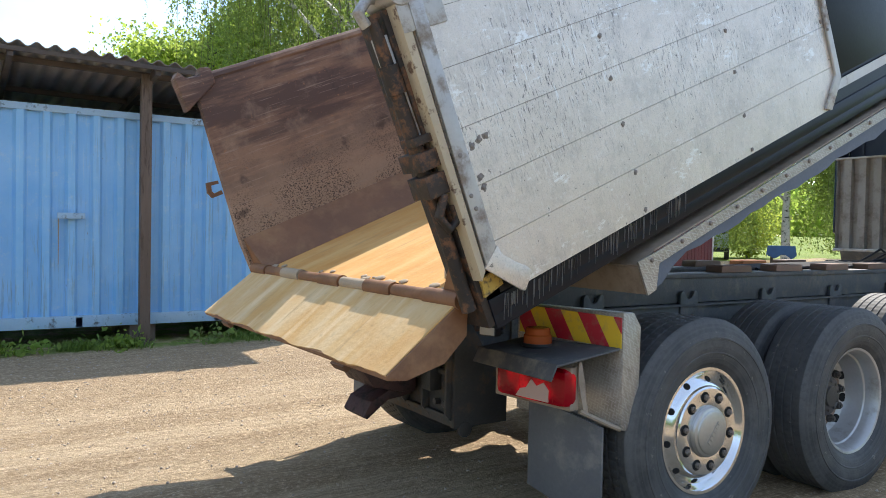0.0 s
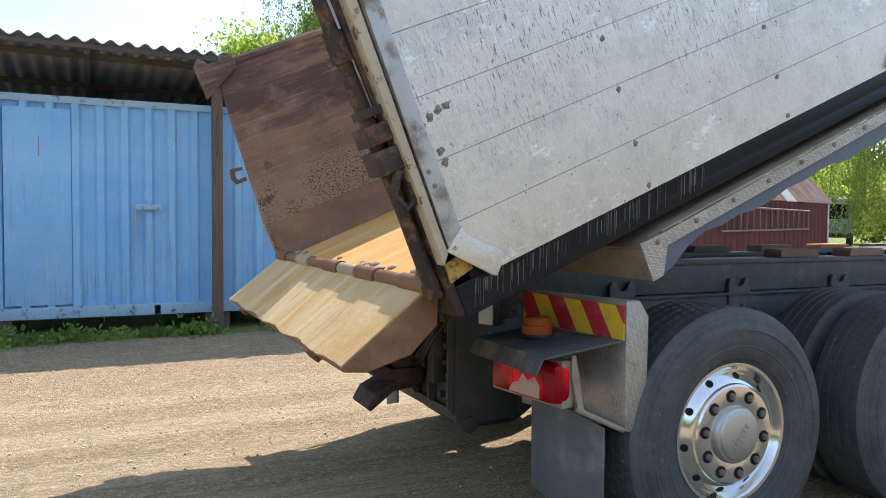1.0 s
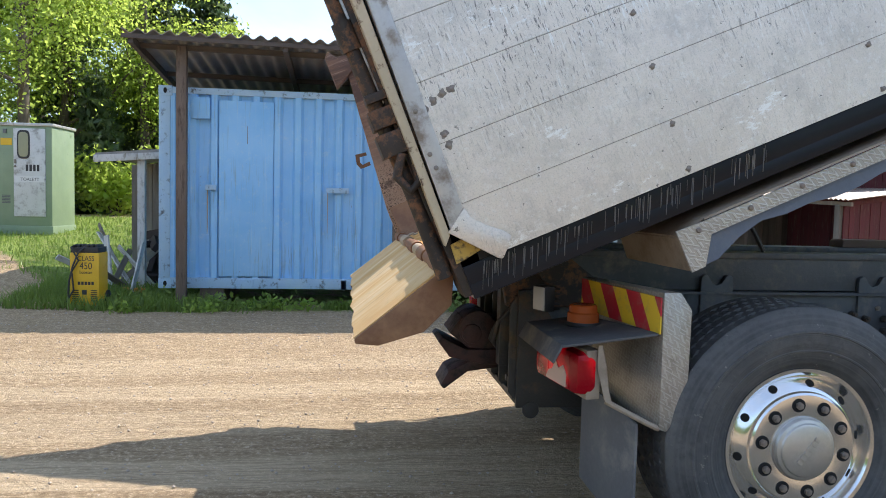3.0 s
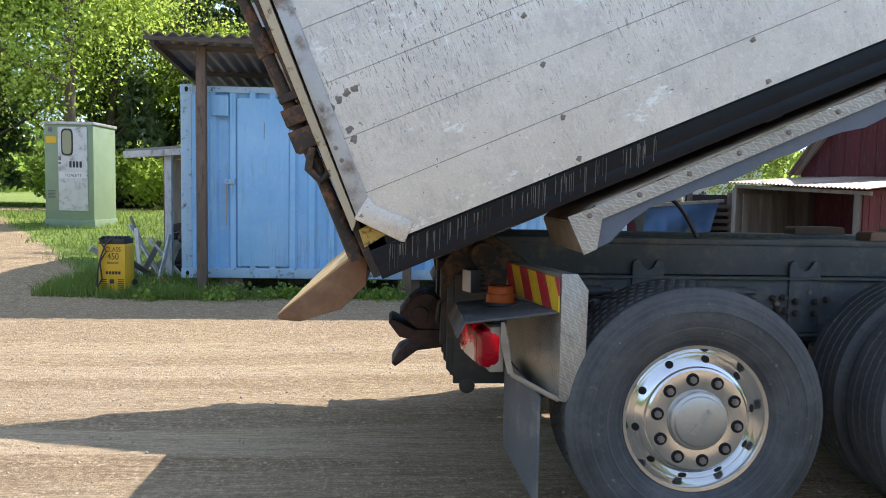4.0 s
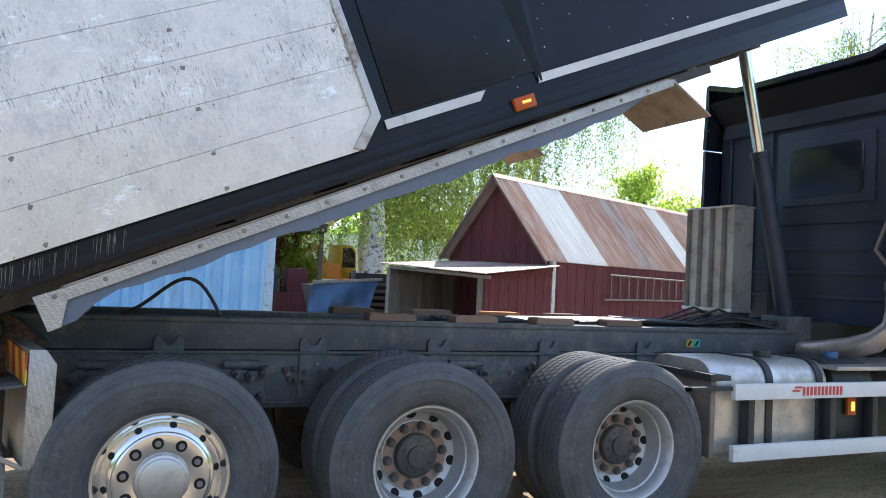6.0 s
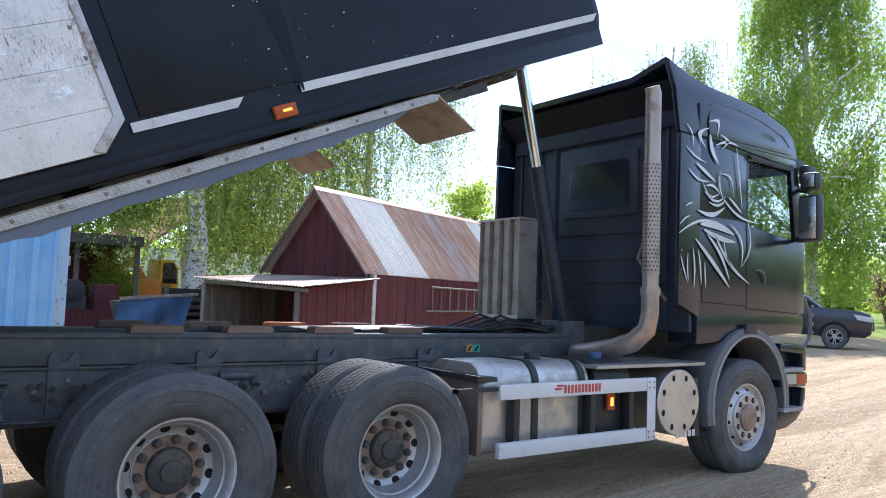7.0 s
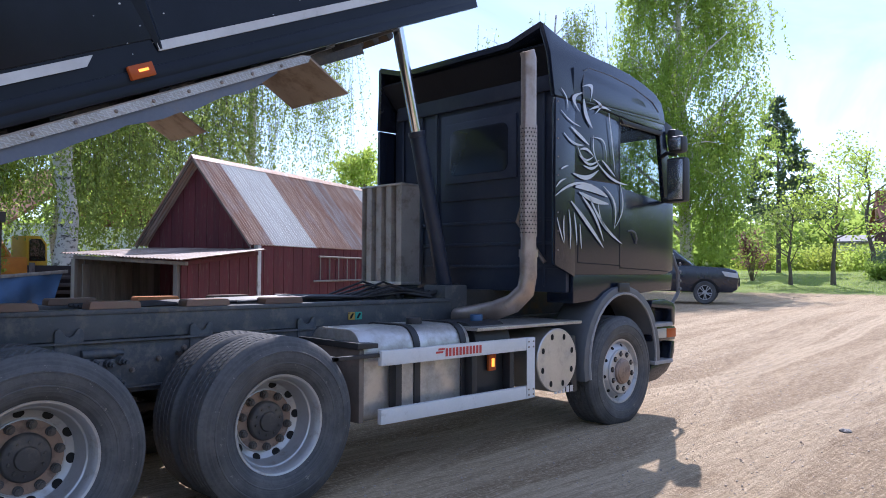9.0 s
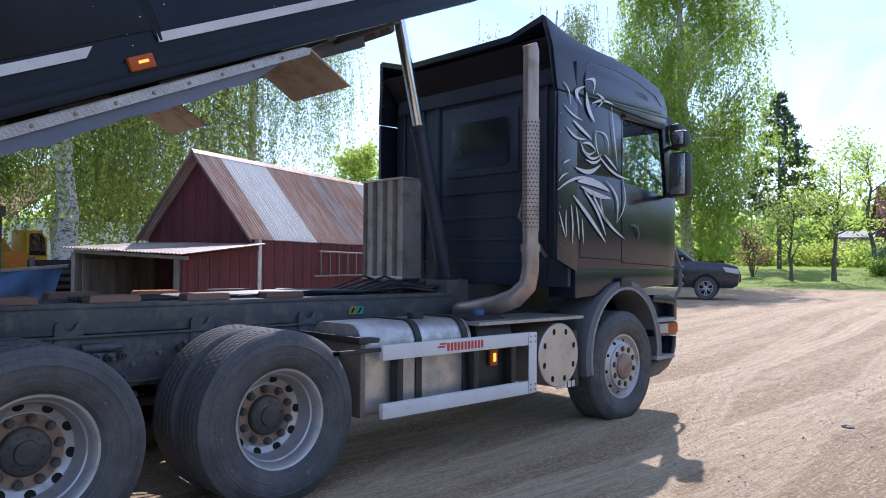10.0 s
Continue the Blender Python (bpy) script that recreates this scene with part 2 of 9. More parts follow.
def rust_wall_material(name, c1, c2, c3, streak=(0.7, 1.0, 6.0)):
    m, t, b = shader(name)
    co = coords(t)
    sep = t.nodes.new("ShaderNodeSeparateXYZ")
    t.links.new(co, sep.inputs[0])
    worn = noise_of(t, coords(t, streak, (0, -14, 0)), 1.5, 8.0, 0.65)
    col = blend(t, ramp(t, worn, 0.42, 0.56), c1, c2)
    low = ramp(t, times(t, sep.outputs["Z"], times(t, noise_of(t, co, 1.8, 4.0), 0.7), "SUBTRACT"), 0.45, 0.0)
    col = blend(t, times(t, low, 0.85), col, c3)
    col = blend(t, times(t, ramp(t, noise_of(t, co, 3.2, 8.0, 0.65), 0.55, 0.68), 0.5), col, c3)
    stain = ramp(t, noise_of(t, co, 4.5, 3.0), 0.62, 0.70)
    col = blend(t, times(t, stain, 0.7), col, (0.03, 0.02, 0.018))
    pits = ramp(t, noise_of(t, coords(t, (1, 1, 1.6)), 85.0, 4.0, 0.7), 0.53, 0.565)
    pits = times(t, pits, times(t, low, ramp(t, noise_of(t, co, 2.2), 0.38, 0.48)))
    scrape = ramp(t, noise_of(t, coords(t, (1.2, 1, 26), (0, -14, 0)), 2.2, 6.0, 0.7), 0.58, 0.64)
    col = blend(t, times(t, scrape, 0.45), col, (0.42, 0.31, 0.24))
    fleck = ramp(t, noise_of(t, co, 33.0, 5.0, 0.75), 0.62, 0.66)
    col = blend(t, times(t, fleck, 0.6), col, (0.40, 0.19, 0.09))
    col = blend(t, pits, col, (0.05, 0.028, 0.02))
    col = blend(t, times(t, noise_of(t, co, 70.0, 3.0), 0.3), col, (0.07, 0.045, 0.03))
    t.links.new(col, b.inputs["Base Color"])
    b.inputs["Roughness"].default_value = 0.66
    bump(t, b, times(t, noise_of(t, co, 18.0), pits, "ADD"), 0.35, 0.008)
    return m


def mud_material(name, deep, pale, brown, chalk):
    """Ochre clay smeared over steel, in streaks along the slide direction."""
    m, t, b = shader(name)
    co = coords(t)
    st = noise_of(t, coords(t, (0.6, 3.2, 1.0)), 1.6, 5.0)
    col = blend(t, ramp(t, st, 0.35, 0.68), deep, pale)
    col = blend(t, times(t, ramp(t, noise_of(t, co, 2.4, 7.0), 0.45, 0.65), 0.6), col, brown)
    col = blend(t, times(t, ramp(t, noise_of(t, coords(t, (0.8, 4.0, 1)), 2.1, 5.0, 0.6), 0.52, 0.68), chalk), col, tuple(min(0.8, 1.12 * v + 0.05) for v in pale))
    col = blend(t, times(t, ramp(t, noise_of(t, co, 26.0, 7.0, 0.75), 0.56, 0.66), 0.3), col, (0.34, 0.23, 0.12))
    col = blend(t, times(t, ramp(t, noise_of(t, coords(t, (0.6, 5.0, 1)), 2.4, 5.0), 0.6, 0.72), 0.5), col, (0.30, 0.2, 0.1))
    t.links.new(col, b.inputs["Base Color"])
    b.inputs["Roughness"].default_value = 0.85
    bump(t, b, times(t, noise_of(t, co, 35.0), st, "ADD"), 0.3, 0.008)
    return m


def tin_roof_material(name, c1, c2, much):
    """Corrugated sheet with rust that follows the waves."""
    m, t, b = shader(name)
    co = coords(t)
    streak = noise_of(t, coords(t, (26.0, 0.6, 0.6)), 1.7, 6.0, 0.68)
    col = blend(t, times(t, ramp(t, streak, 0.44, 0.54), much), c1, c2)
    col = blend(t, times(t, ramp(t, noise_of(t, coords(t, (2, 0.8, 0.8)), 1.6, 7.0, 0.7), 0.5, 0.64), 0.5 * much), col, (0.50, 0.46, 0.43))
    col = blend(t, times(t, ramp(t, noise_of(t, co, 40.0, 3.0), 0.5, 0.7), 0.3), col, tuple(0.6 * v for v in c2))
    t.links.new(col, b.inputs["Base Color"])
    b.inputs["Roughness"].default_value = 0.6
    b.inputs["Metallic"].default_value = 0.1
    bump(t, b, noise_of(t, co, 30.0), 0.15, 0.01)
    return m


def tyre_material(name):
    """Dusty rubber with fine rings round the sidewall and scuffs."""
    m, t, b = shader(name)
    co = coords(t)
    flat = t.nodes.new("ShaderNodeVectorMath")
    flat.operation = "MULTIPLY"
    flat.inputs[1].default_value = (1, 0, 1)
    t.links.new(co, flat.inputs[0])
    dist = t.nodes.new("ShaderNodeVectorMath")
    dist.operation = "LENGTH"
    t.links.new(flat.outputs[0], dist.inputs[0])
    one = t.nodes.new("ShaderNodeTexNoise")
    one.noise_dimensions = "1D"
    for k, v in (("Scale", 26.0), ("Detail", 6.0), ("Roughness", 0.75)):
        one.inputs[k].default_value = v
    t.links.new(dist.outputs["Value"], one.inputs["W"])
    rings, scuff = one.outputs["Fac"], noise_of(t, co, 5.0, 7.0, 0.7)
    col = blend(t, ramp(t, rings, 0.36, 0.64), (0.034, 0.036, 0.04), (0.078, 0.079, 0.081))
    col = blend(t, times(t, ramp(t, scuff, 0.42, 0.66), 0.5), col, (0.135, 0.132, 0.127))
    col = blend(t, times(t, ramp(t, noise_of(t, co, 38.0, 5.0, 0.75), 0.52, 0.64), 0.4), col, (0.035, 0.035, 0.037))
    nick = ramp(t, noise_of(t, coords(t, (1, 1, 1), (0, 30, 0)), 22.0, 4.0, 0.7), 0.66, 0.69)
    col = blend(t, times(t, nick, 0.5), col, (0.27, 0.25, 0.22))
    t.links.new(col, b.inputs["Base Color"])
    t.links.new(times(t, times(t, rings, 0.25), 0.54, "ADD"), b.inputs["Roughness"])
    bump(t, b, times(t, rings, times(t, noise_of(t, co, 60.0, 3.0), 0.5), "ADD"), 0.25, 0.004)
    return m


def birch_bark():
    m, t, b = shader("birch_bark")
    co = coords(t)
    bands = noise_of(t, coords(t, (2.5, 2.5, 4.5)), 1.8, 7.0, 0.75)
    col = blend(t, ramp(t, bands, 0.52, 0.6), (0.62, 0.59, 0.54), (0.05, 0.045, 0.04))
    t.links.new(col, b.inputs["Base Color"])
    b.inputs["Roughness"].default_value = 0.8
    bump(t, b, bands, 0.4, 0.02)
    return m


def glass_material(name, tint=(0.8, 0.85, 0.85), clear=0.75):
    m, t, b = shader(name)
    b.inputs["Base Color"].default_value = (0.02, 0.022, 0.024, 1)
    b.inputs["Roughness"].default_value = 0.02
    tr = t.nodes.new("ShaderNodeBsdfTransparent")
    tr.inputs[0].default_value = rgb(tint)
    mix = t.nodes.new("ShaderNodeMixShader")
    mix.inputs[0].default_value = clear
    t.links.new(b.outputs[0], mix.inputs[1])
    t.links.new(tr.outputs[0], mix.inputs[2])
    t.links.new(mix.outputs[0], t.nodes["Material Output"].inputs["Surface"])
    return m


def container_material(name, c1, c2, streak_much):
    """Sun-faded container paint with runs of dirt and chalk down the corrugations."""
    m, t, b = shader(name)
    co = coords(t)
    col = blend(t, ramp(t, noise_of(t, co, 1.4, 5.0), 0.35, 0.65), c1, c2)
    runs = noise_of(t, coords(t, (16, 16, 0.9)), 1.8, 6.0, 0.68)
    patch = ramp(t, noise_of(t, co, 0.9, 3.0), 0.38, 0.6)
    col = blend(t, times(t, times(t, ramp(t, runs, 0.54, 0.66), patch), streak_much), col, (0.22, 0.33, 0.44))
    col = blend(t, times(t, ramp(t, noise_of(t, coords(t, (24, 24, 0.7)), 2.0, 5.0, 0.7), 0.59, 0.68), 0.3 * streak_much), col, (0.62, 0.70, 0.74))
    col = blend(t, times(t, ramp(t, noise_of(t, co, 11.0, 8.0, 0.75), 0.55, 0.66), 0.3), col, (0.55, 0.66, 0.74))
    rusty = times(t, ramp(t, noise_of(t, coords(t, (3, 3, 1.2)), 9.0, 7.0, 0.75), 0.65, 0.69), ramp(t, noise_of(t, co, 1.9, 2.0), 0.5, 0.6))
    col = blend(t, times(t, rusty, 0.8), col, (0.20, 0.10, 0.06))
    t.links.new(col, b.inputs["Base Color"])
    t.links.new(times(t, times(t, runs, 0.3), 0.36, "ADD"), b.inputs["Roughness"])
    bump(t, b, times(t, noise_of(t, co, 5.0, 4.0), noise_of(t, co, 50.0, 3.0), "ADD"), 0.12, 0.01)
    return m


M_GROUND = ground_material()
M_PANEL = panel_material()
M_EDGE = surface("dull_aluminium_edge", (0.55, 0.54, 0.52), (0.42, 0.41, 0.4), 0.5, 0.6, dirt=(0.22, 0.18, 0.14))
M_CREAM = surface("chipped_cream_paint", (0.55, 0.46, 0.32), (0.45, 0.37, 0.25), 0.6, dirt=(0.14, 0.09, 0.06), dirt_at=(0.55, 0.62), dirt_scale=14)
M_BLACK = surface("scuffed_black_paint", (0.004, 0.006, 0.012), (0.008, 0.011, 0.019), 0.33, dirt=(0.04, 0.039, 0.04), dirt_at=(0.66, 0.86), dirt_scale=9, relief=0.05, spec=0.25)
M_CHASSIS = surface("dusty_grey_black_chassis", (0.062, 0.069, 0.077), (0.092, 0.1, 0.108), 0.52, dirt=(0.17, 0.155, 0.135), dirt_at=(0.5, 0.68), dirt_scale=9, relief=0.25)
M_GREASE = surface("oily_dark_iron", (0.035, 0.034, 0.034), (0.06, 0.057, 0.054), 0.5, dirt=(0.12, 0.08, 0.05), relief=0.4, fine=45)
M_SOOT = surface("rust_flecked_black_steel", (0.018, 0.016, 0.015), (0.045, 0.03, 0.022), 0.62, dirt=(0.17, 0.085, 0.045), dirt_at=(0.5, 0.62), dirt_scale=18, relief=0.4, fine=45)
M_RUST = surface("flaky_rust_iron", (0.13, 0.065, 0.035), (0.21, 0.11, 0.055), 0.8, dirt=(0.05, 0.035, 0.028), relief=0.4)
M_TOW = surface("dark_red_oxide_iron", (0.085, 0.032, 0.028), (0.05, 0.024, 0.022), 0.55, dirt=(0.03, 0.026, 0.025), dirt_at=(0.5, 0.64), dirt_scale=14, relief=0.3)
M_RUBBER = tyre_material("dusty_tyre_rubber")
M_FLAP = surface("grey_rubber_flap", (0.07, 0.072, 0.075), (0.11, 0.11, 0.11), 0.75, dirt=(0.2, 0.18, 0.15), relief=0.15)
M_CHROME = surface("polished_aluminium", (0.80, 0.80, 0.80), (0.72, 0.72, 0.72), 0.16, 0.95, rough_var=0.12, relief=0.02, dirt=(0.35, 0.32, 0.28), dirt_at=(0.66, 0.8))
M_CAP = surface("brushed_wheel_cap", (0.60, 0.58, 0.55), (0.5, 0.48, 0.45), 0.42, 0.8, relief=0.05, dirt=(0.36, 0.33, 0.29), dirt_at=(0.55, 0.8))
M_RIM = surface("dusty_silver_rim", (0.52, 0.52, 0.52), (0.42, 0.42, 0.42), 0.42, 0.6, relief=0.05, dirt=(0.25, 0.22, 0.18), dirt_at=(0.55, 0.78))
M_HUB = surface("dark_greasy_hub", (0.045, 0.043, 0.042), (0.07, 0.066, 0.062), 0.55, dirt=(0.13, 0.11, 0.09))
# near-black pieces stand in for the shade inside holes, gaps and wells
M_HOLE = surface("shade_and_print_black", (0.006, 0.006, 0.006), (0.01, 0.01, 0.01), 0.9, relief=0)
M_NUT = surface("grimy_steel_nut", (0.20, 0.17, 0.15), (0.3, 0.25, 0.21), 0.55, 0.4, relief=0.1)
M_RED = lit_lens("red_tail_lens", (0.26, 0.001, 0.008), (0.8, 0.003, 0.012), 0.17)
M_BRONZE = surface("bronze_dusty_ring", (0.33, 0.24, 0.185), (0.25, 0.175, 0.135), 0.5, 0.4, relief=0.15, dirt=(0.14, 0.10, 0.08), dirt_at=(0.5, 0.66), dirt_scale=12)
# brown stands in for ground mirrored in the tank's rear end
M_BROWNPLATE = surface("ground_mirror_brown", (0.25, 0.205, 0.175), (0.18, 0.15, 0.13), 0.5, 0.3, relief=0.1, dirt=(0.12, 0.10, 0.085), dirt_at=(0.48, 0.7), dirt_scale=4)
M_CLEARLENS = lens("clear_lamp_glass", (0.55, 0.56, 0.56))
M_AMBER = lens("amber_beacon_plastic", (0.38, 0.082, 0.02))
M_AMBERLIT = lens("lit_amber_lamp", (1.0, 0.34, 0.04), 0.9)
M_WHITELENS = lens("pale_reversing_lens", (0.5, 0.36, 0.31))
M_CHECK = checker_plate("aluminium_tread_plate", (0.42, 0.40, 0.37), (0.33, 0.31, 0.28))
M_STRIPE = stripe_material("red_yellow_stripes", ((0.68, 0.45, 0.025), (0.42, 0.012, 0.03)), 0.155, (0, 0.88, -0.48))
M_BEDWALL = rust_wall_material("worn_brown_steel", (0.26, 0.145, 0.092), (0.095, 0.054, 0.044), (0.43, 0.295, 0.205))
M_CHAMFER = surface("rust_brown_steel", (0.25, 0.115, 0.052), (0.17, 0.078, 0.038), 0.6, dirt=(0.30, 0.17, 0.09), dirt_at=(0.5, 0.7), dirt_scale=4, relief=0.2)
M_MUD = mud_material("ochre_clay_smear", (0.60, 0.285, 0.068), (0.64, 0.385, 0.14), (0.50, 0.22, 0.045), 0.25)
M_MUDPALE = mud_material("pale_clay_smear", (0.57, 0.34, 0.12), (0.66, 0.50, 0.29), (0.54, 0.28, 0.08), 0.5)
M_CLOD = surface("dried_clay", (0.45, 0.35, 0.24), (0.36, 0.27, 0.18), 0.9, relief=0.5)
M_CABPAINT = surface("black_metallic_lacquer", (0.008, 0.012, 0.024), (0.010, 0.015, 0.028), 0.24, coat=0.45, relief=0.0, rough_var=0.05, dirt=(0.03, 0.03, 0.032), dirt_at=(0.62, 0.95), dirt_scale=2)
# base colours lifted above the navy paint to stand in for haze
M_CABREAR = surface("haze_lifted_black", (0.024, 0.033, 0.056), (0.032, 0.042, 0.066), 0.42, relief=0.03, dirt=(0.06, 0.066, 0.08), dirt_at=(0.52, 0.85), spec=0.35, dirt_scale=2.5)
M_TRIM = surface("black_plastic_trim", (0.02, 0.02, 0.022), (0.03, 0.03, 0.032), 0.5, relief=0.1)
M_GREYTRIM = surface("grey_plastic", (0.10, 0.105, 0.115), (0.14, 0.145, 0.15), 0.5, relief=0.05)
M_STEP = surface("dusty_grey_step", (0.26, 0.26, 0.265), (0.34, 0.335, 0.33), 0.6, relief=0.2, dirt=(0.2, 0.18, 0.15))
M_SILVER = surface("silver_foil", (0.66, 0.67, 0.69), (0.56, 0.57, 0.59), 0.4, 0.3, relief=0)
M_GLASS = glass_material("window_glass", (0.93, 0.96, 0.95), 0.86)
M_DARKGLASS = glass_material("dark_glass", (0.25, 0.28, 0.3), 0.08)
M_BACKGLASS = surface("smoked_cab_glass", (0.012, 0.016, 0.024), (0.016, 0.02, 0.03), 0.22, relief=0.0, spec=0.4)
M_MATTBLACK = surface("matt_black_lining", (0.008, 0.010, 0.016), (0.012, 0.015, 0.022), 0.7, relief=0.05, spec=0.2)
# blue in the rubber's colour stands in for sky light on it
M_SKIRT = surface("sky_tinted_rubber_skirt", (0.10, 0.125, 0.17), (0.135, 0.16, 0.205), 0.6, relief=0.15, dirt=(0.17, 0.16, 0.15), dirt_at=(0.55, 0.75))
# tan of the bent wing ends includes painted bounce from the ground
M_TANPLATE = surface("bounce_tinted_tan_plate", (0.36, 0.29, 0.22), (0.28, 0.225, 0.17), 0.65, relief=0.2, dirt=(0.2, 0.15, 0.11), dirt_at=(0.5, 0.7))
M_STAINLESS = surface("stainless_pipe", (0.46, 0.38, 0.33), (0.36, 0.29, 0.25), 0.4, 0.75, relief=0.04, dirt=(0.2, 0.16, 0.12), dirt_at=(0.5, 0.8))
M_TANK = surface("dusty_aluminium_tank", (0.60, 0.58, 0.55), (0.5, 0.48, 0.45), 0.34, 0.75, relief=0.04, dirt=(0.3, 0.26, 0.21), dirt_at=(0.45, 0.75))
M_COVER = surface("dull_grey_brown_metal", (0.40, 0.385, 0.36), (0.32, 0.305, 0.28), 0.55, 0.3, relief=0.08, dirt=(0.16, 0.135, 0.11), dirt_at=(0.5, 0.72), dirt_scale=5)
M_WHITEPAINT = surface("white_enamel_rail", (0.70, 0.70, 0.69), (0.62, 0.62, 0.61), 0.45, relief=0.03, dirt=(0.35, 0.32, 0.28), dirt_at=(0.62, 0.8))
M_REDPRINT = surface("red_print", (0.55, 0.06, 0.05), (0.5, 0.05, 0.04), 0.5, relief=0)
M_YELLOWPRINT = surface("yellow_print", (0.55, 0.36, 0.07), (0.45, 0.3, 0.07), 0.6, relief=0.05, dirt=(0.12, 0.09, 0.06), dirt_at=(0.5, 0.62), dirt_scale=30)
M_GREENPRINT = surface("green_print", (0.06, 0.4, 0.3), (0.05, 0.36, 0.27), 0.5, relief=0)
M_REFLECT = surface("white_reflective_tape", (0.62, 0.63, 0.62), (0.5, 0.5, 0.49), 0.4, relief=0.03, dirt=(0.25, 0.23, 0.2), dirt_at=(0.58, 0.75))
M_PAD = surface("red_brown_wear_pad", (0.235, 0.145, 0.105), (0.18, 0.115, 0.085), 0.75, relief=0.2, dirt=(0.2, 0.15, 0.11), dirt_at=(0.5, 0.7), vary=0.3)
M_BLUE = container_material("faded_blue_container_paint", (0.205, 0.475, 0.80), (0.285, 0.545, 0.83), 0.85)
M_BLUEOLD = surface("chalky_blue_frame_paint", (0.38, 0.54, 0.68), (0.31, 0.50, 0.71), 0.65, relief=0.1, dirt=(0.12, 0.14, 0.16), dirt_at=(0.55, 0.65), dirt_scale=9)
M_WOOD = surface("weathered_brown_wood", (0.13, 0.095, 0.075), (0.19, 0.145, 0.115), 0.85, stretch=(4, 4, 0.5), relief=0.3, dirt=(0.07, 0.05, 0.04))
M_GREYWOOD = surface("grey_old_wood", (0.25, 0.225, 0.19), (0.16, 0.14, 0.12), 0.9, stretch=(4, 4, 0.6), relief=0.3, vary=0.25)
M_WHITEWOOD = surface("peeling_white_wood", (0.62, 0.61, 0.58), (0.5, 0.49, 0.46), 0.75, stretch=(3, 3, 1), relief=0.2, dirt=(0.25, 0.22, 0.18))
M_DARKWOOD = surface("plain_dark_wood", (0.075, 0.062, 0.055), (0.11, 0.09, 0.08), 0.85, stretch=(0.6, 4, 4), relief=0.3)
M_FIBRE = surface("grey_fibre_cement", (0.25, 0.235, 0.22), (0.33, 0.31, 0.28), 0.85, relief=0.2)
M_BARN = surface("falu_red_boards", (0.108, 0.017, 0.020), (0.078, 0.014, 0.017), 0.85, stretch=(5, 5, 0.6), relief=0.25, vary=0.12, dirt=(0.12, 0.06, 0.05))
M_RUSTTIN = tin_roof_material("rusty_corrugated_tin", (0.54, 0.385, 0.27), (0.30, 0.14, 0.08), 0.75)
M_ZINCTIN = tin_roof_material("bare_zinc_tin", (0.78, 0.76, 0.68), (0.42, 0.31, 0.23), 0.3)
M_TIN = tin_roof_material("half_rusted_tin", (0.46, 0.40, 0.34), (0.32, 0.18, 0.12), 0.8)
M_SHEDTIN = tin_roof_material("weathered_shed_tin", (0.32, 0.275, 0.235), (0.22, 0.135, 0.09), 0.8)
M_MUDFLAP = surface("pale_grey_rubber", (0.115, 0.115, 0.12), (0.155, 0.155, 0.155), 0.75, relief=0.15, dirt=(0.26, 0.24, 0.21), dirt_at=(0.52, 0.75))
M_PADORANGE = surface("orange_wear_pad", (0.62, 0.24, 0.08), (0.55, 0.2, 0.07), 0.7, relief=0.15)
# near-black stands in for shade inside walls, behind planks and under roofs
M_DARKIN = surface("shade_black_inside", (0.03, 0.022, 0.02), (0.045, 0.03, 0.025), 0.9)
M_BARK = surface("grey_brown_bark", (0.10, 0.08, 0.065), (0.16, 0.13, 0.105), 0.9, scale=6, stretch=(3, 3, 0.8), relief=0.6)
M_BIRCHBARK = birch_bark()
M_LEAF_FRESH = leaf("fresh_leaf", (0.15, 0.215, 0.04), (0.30, 0.37, 0.075), 0.7)
M_LEAF_BIRCH = leaf("birch_leaf", (0.10, 0.15, 0.035), (0.20, 0.26, 0.06), 0.55)
M_LEAF_DARK = leaf("deep_leaf", (0.115, 0.18, 0.036), (0.235, 0.31, 0.06), 0.68)
M_LEAF_YELLOW = leaf("yellow_green_leaf", (0.19, 0.24, 0.035), (0.28, 0.32, 0.055))
M_LEAF_RED = leaf("dark_red_leaf", (0.10, 0.05, 0.045), (0.17, 0.09, 0.075))
M_NEEDLE = leaf("conifer_needle", (0.06, 0.10, 0.05), (0.115, 0.16, 0.075), 0.4)
M_GRASS = leaf("grass_blade", (0.085, 0.14, 0.026), (0.18, 0.25, 0.05), 0.38)
# brighter copy of the grass green, standing in for sun on the lawn
M_LAWN = leaf("sunlit_lawn_blade", (0.22, 0.30, 0.045), (0.32, 0.40, 0.07), 0.45)
M_GREENBOX = surface("pale_green_enamel", (0.21, 0.28, 0.17), (0.25, 0.32, 0.2), 0.5, relief=0.03, dirt=(0.13, 0.14, 0.1), dirt_at=(0.62, 0.8))
M_BOXDOOR = surface("pale_grey_door", (0.62, 0.62, 0.61), (0.53, 0.53, 0.52), 0.5, relief=0.03, dirt=(0.3, 0.29, 0.27))
M_YELLOW = surface("yellow_enamel", (0.72, 0.44, 0.02), (0.66, 0.38, 0.015), 0.45, relief=0.03, dirt=(0.3, 0.19, 0.05), dirt_at=(0.62, 0.78))
M_ORANGE = surface("orange_machine_paint", (0.75, 0.28, 0.03), (0.65, 0.22, 0.03), 0.5, relief=0.03)
M_TARP = surface("blue_tarpaulin", (0.045, 0.115, 0.24), (0.035, 0.085, 0.18), 0.5, relief=0.1)
M_CAR = surface("dark_car_lacquer", (0.012, 0.016, 0.028), (0.016, 0.02, 0.034), 0.25, coat=0.4, relief=0)
M_VAN = surface("pale_van_lacquer", (0.5, 0.55, 0.58), (0.45, 0.5, 0.53), 0.3, coat=0.5, relief=0)
